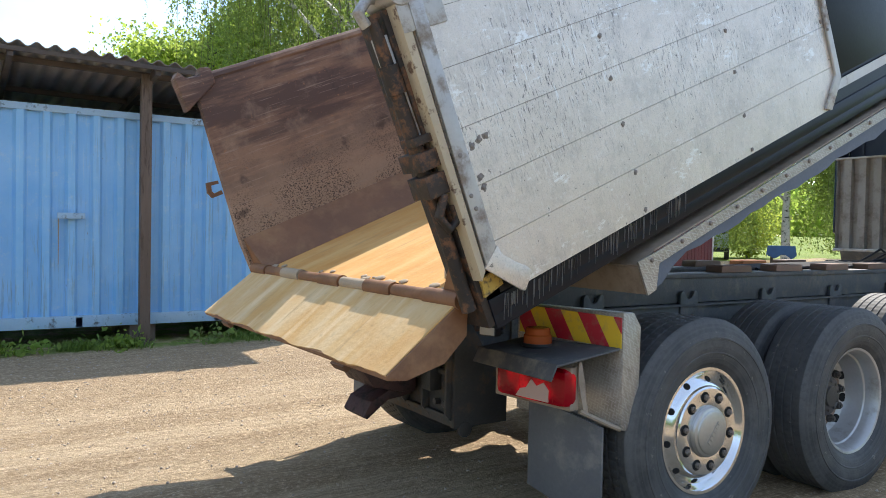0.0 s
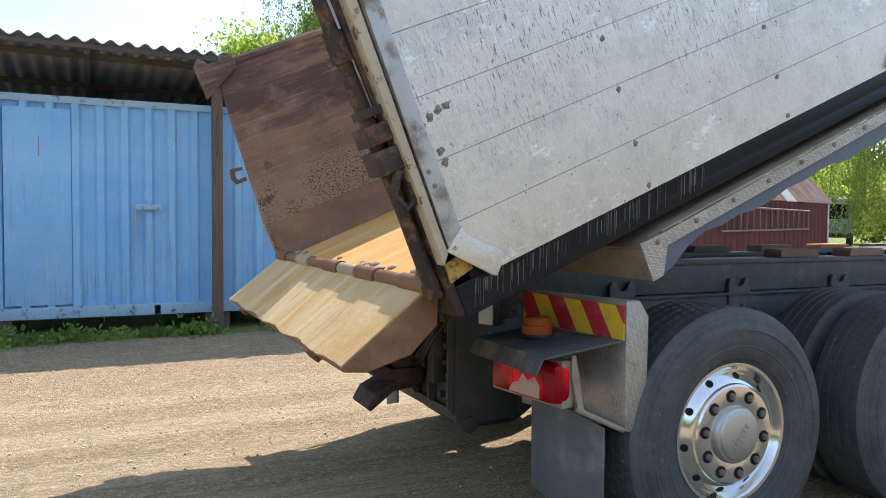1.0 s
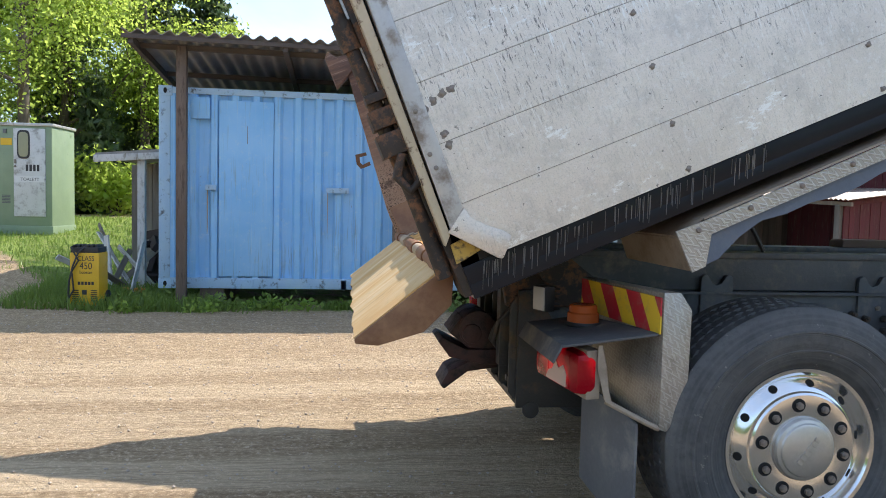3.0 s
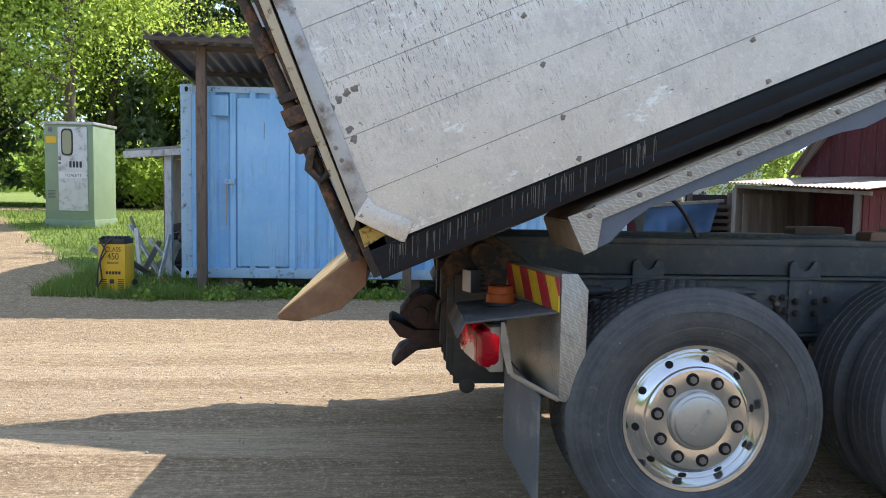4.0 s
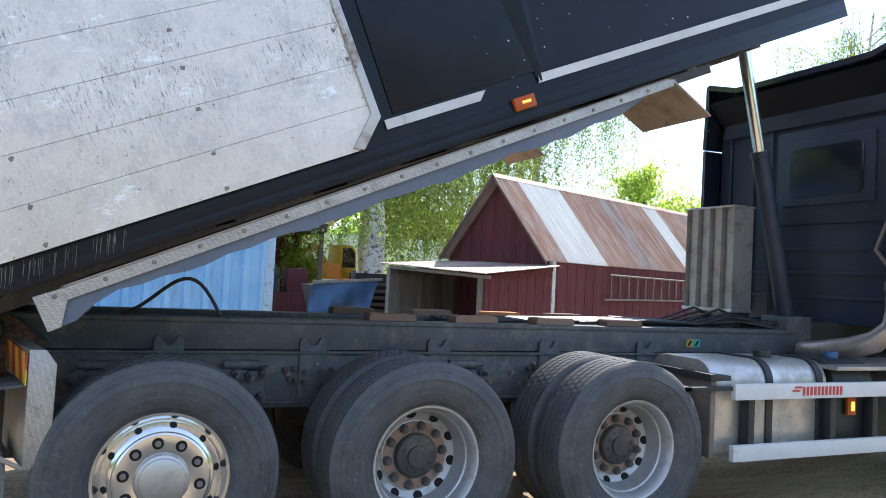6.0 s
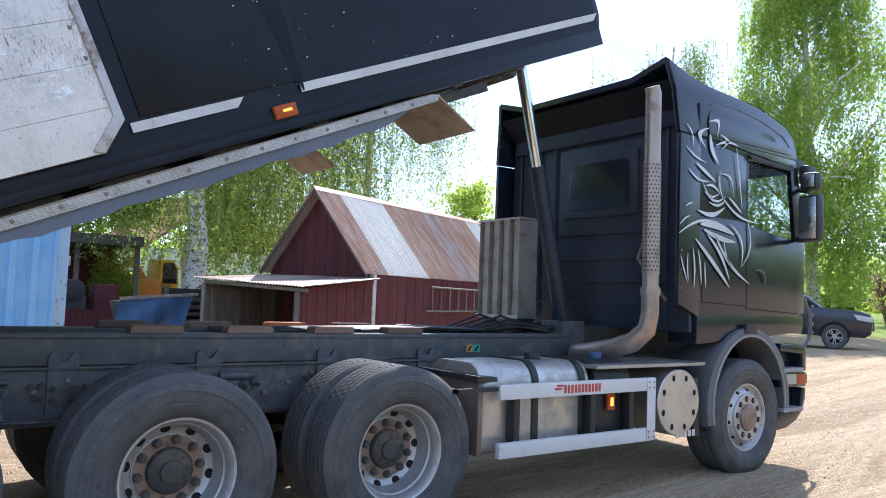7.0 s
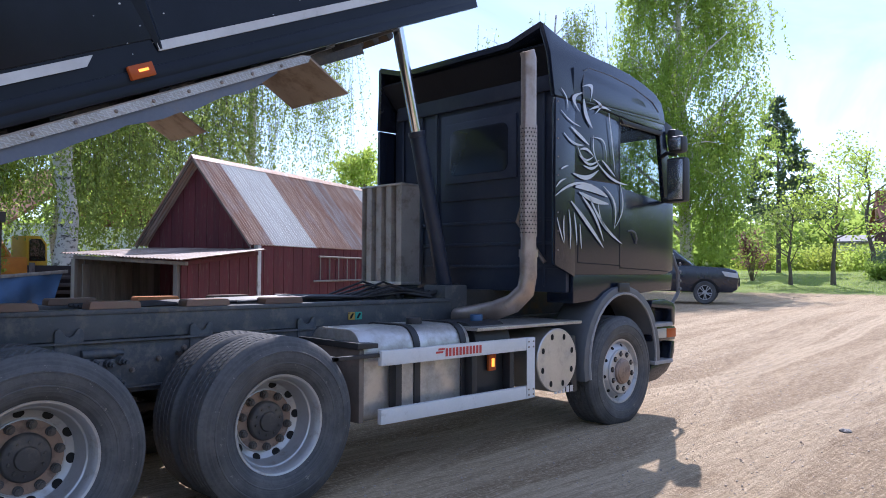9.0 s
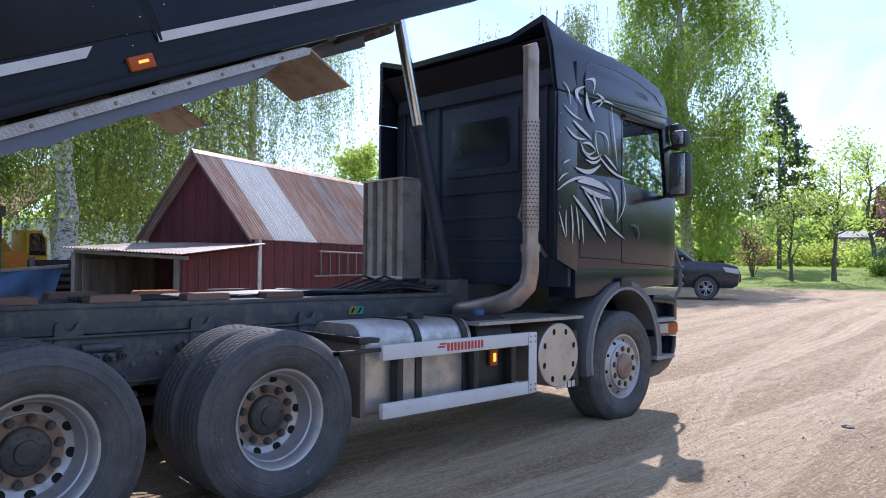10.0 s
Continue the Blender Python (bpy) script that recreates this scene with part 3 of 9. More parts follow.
M_TILE = surface("red_clay_roof_tile", (0.36, 0.15, 0.09), (0.28, 0.11, 0.07), 0.85, relief=0.2)
M_PLASTER = surface("white_house_boards", (0.68, 0.67, 0.64), (0.6, 0.59, 0.56), 0.7, relief=0.1)
M_GRIT = surface("loose_stone", (0.50, 0.44, 0.36), (0.38, 0.33, 0.27), 0.9, relief=0.3)
M_PEBBLE = leaf("pebble", (0.34, 0.27, 0.21), (0.6, 0.5, 0.4), 0.0)

# ---- building tools ----
def face(bm, pts):
    return bm.faces.new([bm.verts.new(p) for p in pts])


def box(bm, x0, x1, y0, y1, z0, z1, m=None):
    v = [bm.verts.new((x, y, z)) for x in (x0, x1) for y in (y0, y1) for z in (z0, z1)]
    if m is not None:
        for w in v:
            w.co = m @ w.co
    for f in ((0, 1, 3, 2), (4, 6, 7, 5), (0, 4, 5, 1), (2, 3, 7, 6), (0, 2, 6, 4), (1, 5, 7, 3)):
        bm.faces.new([v[i] for i in f])


def prism(bm, pts, a, b, axis="y", m=None):
    """A polygon, in the plane across the axis, drawn out from a to b along it."""
    put = {"y": lambda p, h: (p[0], h, p[1]), "x": lambda p, h: (h, p[0], p[1]), "z": lambda p, h: (p[0], p[1], h)}[axis]
    lo, hi = [bm.verts.new(put(p, a)) for p in pts], [bm.verts.new(put(p, b)) for p in pts]
    if m is not None:
        for w in lo + hi:
            w.co = m @ w.co
    bm.faces.new(lo)
    bm.faces.new(hi[::-1])
    for i in range(len(pts)):
        j = (i + 1) % len(pts)
        bm.faces.new((lo[i], lo[j], hi[j], hi[i]))


def cyl(bm, p, q, r, r2=None, seg=16):
    p, q = Vector(p), Vector(q)
    d = (q - p).normalized()
    a = d.orthogonal().normalized()
    b = d.cross(a)
    rings = []
    for c, rad in ((p, r), (q, r if r2 is None else r2)):
        rings.append([bm.verts.new(c + rad * (math.cos(k) * a + math.sin(k) * b)) for k in (2 * math.pi * i / seg for i in range(seg))])
    bm.faces.new(rings[0][::-1])
    bm.faces.new(rings[1])
    for i in range(seg):
        j = (i + 1) % seg
        bm.faces.new((rings[0][i], rings[0][j], rings[1][j], rings[1][i]))


def tube(bm, pts, radii, seg=8):
    pts = [Vector(p) for p in pts]
    if not isinstance(radii, (list, tuple)):
        radii = [radii] * len(pts)
    a, rings = None, []
    for i, p in enumerate(pts):
        d = (pts[min(i + 1, len(pts) - 1)] - pts[max(i - 1, 0)]).normalized()
        a = d.orthogonal().normalized() if a is None else (a - a.dot(d) * d).normalized()
        b = d.cross(a)
        rings.append([bm.verts.new(p + radii[i] * (math.cos(k) * a + math.sin(k) * b)) for k in (2 * math.pi * n / seg for n in range(seg))])
    for s, e in zip(rings, rings[1:]):
        for i in range(seg):
            j = (i + 1) % seg
            bm.faces.new((s[i], s[j], e[j], e[i]))
    bm.faces.new(rings[0][::-1])
    bm.faces.new(rings[-1])


def lathe(bm, prof, seg=48, centre=(0, 0, 0), closed=False):
    """A profile of (radius, y) turned round the y axis."""
    rings = []
    for r, h in prof:
        if r < 1e-5:
            rings.append([bm.verts.new((centre[0], centre[1] + h, centre[2]))] * seg)
        else:
            rings.append([bm.verts.new((centre[0] + r * math.cos(k), centre[1] + h, centre[2] + r * math.sin(k))) for k in (2 * math.pi * i / seg for i in range(seg))])
    pairs = list(zip(rings, rings[1:])) + ([(rings[-1], rings[0])] if closed else [])
    for s, e in pairs:
        for i in range(seg):
            j = (i + 1) % seg
            vs = list(dict.fromkeys((s[i], s[j], e[j], e[i])))
            if len(vs) > 2:
                bm.faces.new(vs)


def finish(name, bm, mat, bevel=0.0, smooth=35.0):
    bmesh.ops.recalc_face_normals(bm, faces=bm.faces[:])
    for f in bm.faces:
        f.smooth = bool(smooth)
    if bevel:
        edges = [e for e in bm.edges if len(e.link_faces) == 2 and e.calc_face_angle(0) > radians(30)]
        sharp = set(edges)
        level = bm.faces.layers.int.new("level")
        for f in bm.faces:
            f[level] = int(all(e in sharp or len(e.link_faces) != 2 or e.calc_face_angle(0) < 0.002 for e in f.edges))
        made = bmesh.ops.bevel(bm, geom=edges, offset=bevel, offset_type="OFFSET", segments=2, profile=0.6, affect="EDGES", clamp_overlap=True)
        made = set(made["faces"])
        for f in bm.faces:
            if f not in made and f[level]:
                f.smooth = False
        bm.faces.layers.int.remove(level)
    me = bpy.data.meshes.new(name)
    bm.to_mesh(me)
    bm.free()
    me.materials.append(mat)
    if smooth:
        me.set_sharp_from_angle(angle=radians(smooth))
    return me


def part(name, bm, mat, parent=None, label="", bevel=0.0, smooth=35.0, at=None):
    ob = new(name, finish(name, bm, mat, bevel, smooth))
    if parent is not None:
        ob.parent = parent
    if at is not None:
        ob.matrix_basis = at
    return tagged(ob, label)


def again(name, mesh, parent, at):
    """One more object on a mesh that is already there."""
    ob = new(name, mesh)
    ob.parent, ob.matrix_basis = parent, at
    return ob


def thing(name, label, category, at=None, group="", kind=""):
    ob = new(name)
    if at is not None:
        ob.matrix_basis = at
    return tagged(ob, label, category, group, kind)


def raw_mesh(name, verts, faces, mat, per=4):
    """A mesh of many loose polygons of `per` corners from arrays."""
    me = bpy.data.meshes.new(name)
    n = len(faces)
    me.vertices.add(len(verts))
    me.vertices.foreach_set("co", np.asarray(verts, np.float32).ravel())
    me.loops.add(n * per)
    me.loops.foreach_set("vertex_index", np.asarray(faces, np.int32).ravel())
    me.polygons.add(n)
    me.polygons.foreach_set("loop_start", np.arange(n, dtype=np.int32) * per)
    me.update(calc_edges=True)
    me.materials.append(mat)
    return me


def smoothstep(a, b, v):
    k = np.clip((v - a) / (b - a), 0, 1)
    return k * k * (3 - 2 * k)


def ground_z(x, y):
    """Height of the ground: a level yard that rises gently behind the container and towards the lawn."""
    back = 0.55 * smoothstep(9.0, 20.0, y - 0.12 * x) * smoothstep(26.0, 6.0, x)
    lawn = 1.1 * smoothstep(33.0, 58.0, x + 0.1 * y)
    hump = 0.28 * smoothstep(-4.2, -7.5, x) * smoothstep(5.5, 9.0, y)
    yard = 0.36 * smoothstep(9.0, 23.0, x) * smoothstep(-12.0, -4.0, y)
    return back + lawn + hump + yard

# ---- ground: one sheet out to the horizon ----
def build_ground():
    xs = np.concatenate([-np.geomspace(900, 17, 22), np.arange(-16, -7, 0.25), np.arange(-7, 34, 0.1), np.geomspace(34.5, 1200, 40)])
    ys = np.concatenate([-np.geomspace(600, 9, 16), np.arange(-8.5, 9, 0.055), np.arange(9, 24, 0.25), np.geomspace(24.5, 900, 30)])
    gx, gy = np.meshgrid(xs, ys, indexing="ij")
    gz = ground_z(gx, gy)
    rnd = np.random.RandomState(5)
    near = (gx > -16) & (gx < 34) & (gy > -8) & (gy < 24)
    gz = gz + near * (0.002 * np.sin(gy * 5.1 + 0.6 * np.sin(gx * 0.7)) * np.sin(gx * 0.33 + 1.0) + rnd.normal(0, 0.004, gx.shape))
    turf = np.zeros_like(gx)
    turf = np.maximum(turf, 0.55 * smoothstep(6.5, 7.0, gy) * smoothstep(2.6, 2.0, gx) * smoothstep(-0.35, 0.5, gx + 5.2 + 0.68 * (gy - 7.4)))           # verge by the container
    bank = smoothstep(-0.35, 0.5, gx + 5.2 + 0.68 * (gy - 7.4)) * smoothstep(6.4, 7.0, gy) * smoothstep(-2.0, -4.0, gx)
    road = smoothstep(1.6, 0.7, np.abs(gy - 17.8 - 0.25 * (gx + 12))) * smoothstep(-3, -7, gx)
    turf = np.clip(np.maximum(turf, bank) - road, 0, 1)   # rough grass on the open side
    turf = np.maximum(turf, smoothstep(19.3, 20.2, gy - 0.25 * (gx + 12)) * smoothstep(-2.0, -4.0, gx))
    turf = np.maximum(turf, smoothstep(35.0, 37.0, gx + 0.12 * gy))                         # lawn
    turf = np.maximum(turf, smoothstep(24.0, 26.0, gy) * smoothstep(-2, 2, gx))
    turf = np.maximum(turf, smoothstep(13.5, 15.0, gy - 0.15 * gx) * smoothstep(17.0, 18.5, gx))
    turf = np.maximum(turf, smoothstep(-42, -50, gy))
    # wheel tracks: pairs of long bends across the yard
    rs = np.random.RandomState(6)
    rut = np.zeros_like(gx)
    ways = [(9.5, -0.15, 1.5, 0.012, 1.0), (11.0, 1.6, 14, -0.02, 0.7), (12.0, 3.2, 6, 0.004, 0.8), (7.0, -2.2, -6, 0.01, 0.7), (17.0, 1.0, 9, 0.0, 0.7)]
    ways += [(rs.uniform(-3, 24), rs.uniform(-4.5, 6.0), rs.uniform(-8, 13), rs.uniform(-0.03, 0.03), rs.uniform(0.2, 0.6)) for k in range(9)]
    for k, (px, py, head, bend, much) in enumerate(ways):
        head = radians(head)
        dx, dy = gx - px, gy - py
        along, off = dx * math.cos(head) + dy * math.sin(head), -dx * math.sin(head) + dy * math.cos(head)
        off = off - 0.5 * bend * along ** 2
        fade = smoothstep(26, 12, np.abs(along)) * much
        for gap in (-0.82, 0.82):
            d = np.abs(off - gap + 0.04 * np.sin(along * 1.3 + k))
            rut = np.maximum(rut, fade * smoothstep(0.23, 0.15, d) * (0.72 + 0.28 * np.cos(d * 42.0)))
            gz = gz + near * fade * (0.004 * smoothstep(0.14, 0.02, np.abs(d - 0.26)) - 0.003 * smoothstep(0.24, 0.10, d))
    nx, ny = gx.shape
    idx = np.arange(nx * ny).reshape(nx, ny)
    faces = np.stack([idx[:-1, :-1], idx[1:, :-1], idx[1:, 1:], idx[:-1, 1:]], -1).reshape(-1, 4)
    me = raw_mesh("ground", np.stack([gx, gy, gz], -1).reshape(-1, 3), faces, M_GROUND)
    me.attributes.new("turf", "FLOAT", "POINT").data.foreach_set("value", turf.astype(np.float32).ravel())
    me.attributes.new("rut", "FLOAT", "POINT").data.foreach_set("value", rut.astype(np.float32).ravel())
    me.polygons.foreach_set("use_smooth", [True] * len(me.polygons))
    return tagged(new("ground", me), "pale sandy gravel yard with tyre tracks, grass round it", "ground", kind="structure")


build_ground()

# ---- the tipper truck: x forward along it, y across from its near side ----
truck = thing("dump_truck", "black tipper lorry with a raised white-sided bed, muddy and worn", "truck")
WIDTH = 2.5
ZC = 0.5


def tyre_mesh(width, rows, seg=300, R=0.532, name="tyre", deep=0.014, flat=0.5):
    """A tyre about the y axis, outer side at y = 0, with grooves round it, cuts across its blocks and a flat foot."""
    prof = [(0.297, 0.035), (0.312, 0.012), (0.345, -0.004), (0.362, -0.009), (0.364, -0.0125), (0.369, -0.0135), (0.371, -0.012), (0.39, -0.018), (0.425, -0.0165), (0.427, -0.0195), (0.433, -0.019), (0.435, -0.0145), (0.455, -0.008), (0.465, -0.002), (0.482, 0.004), (0.497, 0.016)]
    prof = [(0.297 + (r - 0.297) * (R - 0.297) / 0.211, h) for r, h in prof]
    t0, t1 = 0.024, width - 0.024
    tread = []
    step = (t1 - t0) / rows
    for i in range(rows):
        a = t0 + i * step
        tread += [(R, a + 0.006, 1), (R, a + step - 0.006, 1), (R - deep, a + step - 0.004, 0), (R - deep, a + step + 0.004, 0)]
    tread = tread[:-2]
    full = [(r, h, 0) for r, h in prof] + tread + [(r, width - h, 0) for r, h in prof[::-1]]
    n = len(full)
    verts, faces = [], []
    for i in range(seg):
        k = 2 * math.pi * i / seg
        for j, (r, h, block) in enumerate(full):
            row = (j - len(prof)) // 4
            cut = block and (i + 2 * row) % 4 == 0
            rr = r - (0.43 * deep if cut and len(prof) < j < n - len(prof) - 1 else 0)
            if j in (13, 14, n - 14, n - 15) and i % 4 == 0:
                rr -= 0.004
            verts.append((rr * math.cos(k), h, max(rr * math.sin(k), -flat - 0.003)))
    for i in range(seg):
        for j in range(n - 1):
            a, b = i * n + j, ((i + 1) % seg) * n + j
            faces.append((a, b, b + 1, a + 1))
    me = raw_mesh(name, verts, faces, M_RUBBER)
    me.polygons.foreach_set("use_smooth", [True] * len(me.polygons))
    me.set_sharp_from_angle(angle=radians(40))
    return me


TYRE_WIDE, TYRE_TWIN, TYRE_FRONT = tyre_mesh(0.38, 6, R=0.536), tyre_mesh(0.30, 5, deep=0.007), tyre_mesh(0.33, 5, R=0.522, flat=0.485)


def nut_mesh(r=0.017, long=0.03):
    bm = bmesh.new()
    cyl(bm, (0, 0.004, 0), (0, -long * 0.5, 0), r * 1.2, seg=12)
    cyl(bm, (0, -long * 0.5, 0), (0, -long, 0), r, seg=6)
    cyl(bm, (0, -long, 0), (0, -long * 1.25, 0), r * 0.55, seg=8)
    return finish("wheel_nut", bm, M_NUT)


NUT = nut_mesh(0.0145, 0.026)
BIGNUT = nut_mesh(0.021, 0.034).copy()
BIGNUT.materials[0] = M_HUB
bm = bmesh.new()
lathe(bm, [(0.112, 0.2), (0.112, 0.1955), (0.184, 0.1955), (0.187, 0.2)], 56)
NUTRING = finish("nut_ring", bm, M_BRONZE, smooth=28)


# thin raised disc whose black is the painted shade of a hole
def hole_mesh(rx, rz):
    bm = bmesh.new()
    prism(bm, [(rx * math.cos(k), rz * math.sin(k)) for k in (2 * math.pi * i / 18 for i in range(18))], -0.0025, 0.01)
    return finish("vent_hole", bm, M_HOLE)


HOLE = hole_mesh(0.0165, 0.0165)
BIGHOLE = hole_mesh(0.0245, 0.027)
NUTHOLE = hole_mesh(0.026, 0.026)


def convex_rim(mat, cap_mat):
    """A wheel disc that bulges outwards, with a flat nut ring and a round cap."""
    bm = bmesh.new()
    lathe(bm, [(0.262, 0.30), (0.272, 0.10), (0.284, 0.045), (0.300, 0.030), (0.306, 0.018), (0.302, 0.008), (0.288, 0.010), (0.279, 0.022), (0.270, 0.040), (0.262, 0.047),
               (0.252, 0.040), (0.234, 0.024), (0.222, 0.014), (0.216, 0.012), (0.212, 0.0), (0.204, -0.006), (0.125, -0.006), (0.118, -0.004)], 72)
    rim = finish("rim", bm, mat, smooth=28)
    bm = bmesh.new()
    lathe(bm, [(0.122, 0.02), (0.121, -0.014), (0.115, -0.024), (0.104, -0.028), (0.1, -0.034), (0.09, -0.038), (0.0, -0.041)], 56)
    return rim, finish("hub_cap", bm, cap_mat, smooth=28)


RIM_TAG, CAP_TAG = convex_rim(M_CHROME, M_CAP)
RIM_FRONT, CAP_FRONT = convex_rim(M_RIM, M_BRONZE)


def deep_rim():
    """The outer disc of twin wheels: a deep dish with a flat centre."""
    bm = bmesh.new()
    lathe(bm, [(0.262, 0.30), (0.275, 0.06), (0.300, 0.034), (0.306, 0.02), (0.302, 0.010), (0.290, 0.014), (0.279, 0.030), (0.272, 0.060), (0.266, 0.085), (0.258, 0.092),
               (0.252, 0.115), (0.246, 0.160), (0.232, 0.190), (0.206, 0.206), (0.196, 0.208), (0.192, 0.200), (0.186, 0.198), (0.110, 0.198)], 72)
    return finish("rim", bm, M_RIM, smooth=28)


RIM_TWIN = deep_rim()


def hub_mesh():
    bm = bmesh.new()
    lathe(bm, [(0.122, 0.215), (0.122, 0.178), (0.116, 0.162), (0.106, 0.154), (0.062, 0.15), (0.057, 0.136), (0.0, 0.132)], 40)
    for i in range(10):
        k = 2 * math.pi * i / 10 + 0.2
        cyl(bm, (0.085 * math.cos(k), 0.16, 0.085 * math.sin(k)), (0.085 * math.cos(k), 0.144, 0.085 * math.sin(k)), 0.008, seg=6)
    return finish("hub", bm, M_HUB)


HUB = hub_mesh()


def ring(parent, name, mesh, n, r, y, phase, tilt=0.0):
    for i in range(n):
        k = radians(phase) + 2 * math.pi * i / n
        again(name, mesh, parent, Matrix.Translation((0, y, 0)) @ Matrix.Rotation(-k, 4, "Y") @ Matrix.Translation((r, 0, 0)) @ Matrix.Rotation(radians(tilt), 4, "Z"))


def brand_bars(parent, y, r, mat, n=6, tilt=52):
    bm = bmesh.new()
    turn = Matrix.Rotation(radians(-tilt), 4, "Y")
    for i in range(n):
        x = (i - (n - 1) / 2) * r * 0.25
        box(bm, x - r * 0.075, x + r * 0.075, y - 0.0015, y + 0.002, -r * 0.13, r * 0.13, turn)
    part("raised_mark", bm, mat, parent)


def tag_wheel(x, far=False, phase=27.0):
    w = new("wheel")
    w.parent = truck
    w.matrix_basis = pose(x, WIDTH if far else 0, ZC, 0, 0, 180 if far else 0)
    tagged(w, "polished convex wheel with a wide worn tyre")
    again("tyre", TYRE_WIDE, w, pose(0, -0.012, 0))
    again("rim", RIM_TAG, w, pose(0, 0, 0))
    again("hub_cap", CAP_TAG, w, pose(0, 0, 0))
    ring(w, "nut_recess", NUTHOLE, 10, 0.1675, -0.006, phase)
    ring(w, "wheel_nut", NUT, 10, 0.1675, 0.006, phase)
    ring(w, "vent_hole", HOLE, 10, 0.2435, 0.0325, phase + 18, 41.6)
    if not far:
        brand_bars(w, -0.0425, 0.085, M_CAP)
    return w


def twin_wheel(x, far=False, phase=8.0):
    w = new("wheel")
    w.parent = truck
    w.matrix_basis = pose(x, WIDTH if far else 0, ZC, 0, 0, 180 if far else 0)
    tagged(w, "deep dished twin wheel with dusty tyres")
    again("tyre", TYRE_TWIN, w, pose(0, -0.012, 0))
    again("tyre", TYRE_TWIN, w, pose(0, 0.33, 0))
    again("rim", RIM_TWIN, w, pose(0, 0, 0))
    again("hub", HUB, w, pose(0, 0, 0))
    again("nut_ring", NUTRING, w, pose(0, 0, 0))
    ring(w, "wheel_nut", BIGNUT, 10, 0.1625, 0.198, phase)
    ring(w, "vent_hole", BIGHOLE, 10, 0.222, 0.1962, phase + 18, -31.6)
    return w


def front_wheel(x, far=False, phase=26.0):
    w = new("wheel")
    w.parent = truck
    w.matrix_basis = pose(x, WIDTH - 0.02 if far else 0.02, ZC - 0.015, 0, 0, 180 if far else 0)
    tagged(w, "silver front wheel with a dark tyre")
    again("tyre", TYRE_FRONT, w, pose(0, -0.012, 0))
    again("rim", RIM_FRONT, w, pose(0, 0, 0))
    again("hub_cap", CAP_FRONT, w, pose(0, 0, 0))
    ring(w, "nut_recess", NUTHOLE, 10, 0.1675, -0.006, phase)
    ring(w, "wheel_nut", NUT, 10, 0.1675, 0.006, phase)
    ring(w, "vent_hole", HOLE, 10, 0.2435, 0.0325, phase + 18, 41.6)
    return w


AX_TAG, AX_1, AX_2, AX_F = 0.0, 1.318, 2.668, 6.41
for far_side in (False, True):
    tag_wheel(AX_TAG, far_side)
    twin_wheel(AX_1, far_side)
    twin_wheel(AX_2, far_side, 22.0)
    front_wheel(AX_F, far_side)

# chassis
bm = bmesh.new()
for y0, y1, lip in ((0.86, 0.90, 1), (1.60, 1.64, -1)):
    box(bm, -0.86, 6.7, y0, y1, 0.70, 0.985)
    ya, yb = (y0 - 0.05, y1) if lip > 0 else (y0, y1 + 0.05)
    box(bm, -0.86, 6.7, ya, yb, 0.690, 0.702)
    box(bm, -0.86, 6.7, ya, yb, 0.983, 0.995)
for x in (-0.84, 0.55, 1.9, 3.3, 4.6, 5.6):
    box(bm, x, x + 0.12, 0.9, 1.6, 0.74, 0.95)
part("chassis_frame", bm, M_CHASSIS, truck, "dusty grey-black ladder frame")
bm = bmesh.new()
for y0 in (0.855, 1.515):
    box(bm, -0.72, 4.95, y0, y0 + 0.13, 1.0, 1.175)
    box(bm, -0.72, 4.95, y0 - 0.012, y0 + 0.142, 1.155, 1.185)
for x in (0.2, 1.2, 2.2, 3.2, 4.2):
    box(bm, x, x + 0.1, 0.98, 1.52, 1.03, 1.15)
part("sub_frame", bm, M_CHASSIS, truck, "tipping sub-frame with worn top rails", bevel=0.006)
for x in (AX_TAG, AX_1, AX_2, AX_F):
    bm = bmesh.new()
    cyl(bm, (x, 0.25, ZC - 0.02), (x, WIDTH - 0.25, ZC - 0.02), 0.075, seg=14)
    if x in (AX_1, AX_2):
        lathe(bm, [(0.0, -0.2), (0.14, -0.16), (0.22, 0.0), (0.14, 0.16), (0.0, 0.2)], 20, (x, 1.25, ZC))
    part("axle", bm, M_GREASE, truck, "greasy black axle")
bm = bmesh.new()
cyl(bm, (0, 0, 0.42), (0, 0, 0.66), 0.12, seg=18)
SPRING = finish("air_spring", bm, M_HUB)
for x in (AX_TAG, AX_1, AX_2):
    for y in (0.72, 1.78):
        for dx in (-0.32, 0.32):
            again("air_spring", SPRING, truck, pose(x + dx, y, 0))
        bm = bmesh.new()
        box(bm, x - 0.42, x + 0.42, y - 0.05, y + 0.05, 0.36, 0.42)
        part("spring_beam", bm, M_HUB, truck, "", bevel=0.006)
bm = bmesh.new()
cyl(bm, (3.0, 1.25, 0.55), (5.6, 1.25, 0.72), 0.05, seg=12)
box(bm, 5.0, 6.8, 0.95, 1.55, 0.55, 1.25)
box(bm, 3.3, 4.9, 1.05, 1.5, 0.5, 0.75)
part("drive_line", bm, M_GREASE, truck, "dark gearbox and propeller shaft")


def hook_bracket():
    bm = bmesh.new()
    right = [(0.082, -0.29), (0.082, 0.05), (0.077, 0.068), (0.062, 0.078), (0.047, 0.074), (0.037, 0.058), (0.024, 0.035), (0.0, 0.026)]
    prism(bm, right + [(-x, z) for x, z in right[-2::-1]], -0.012, 0.012)
    return finish("mount_bracket", bm, M_CHASSIS, bevel=0.005)


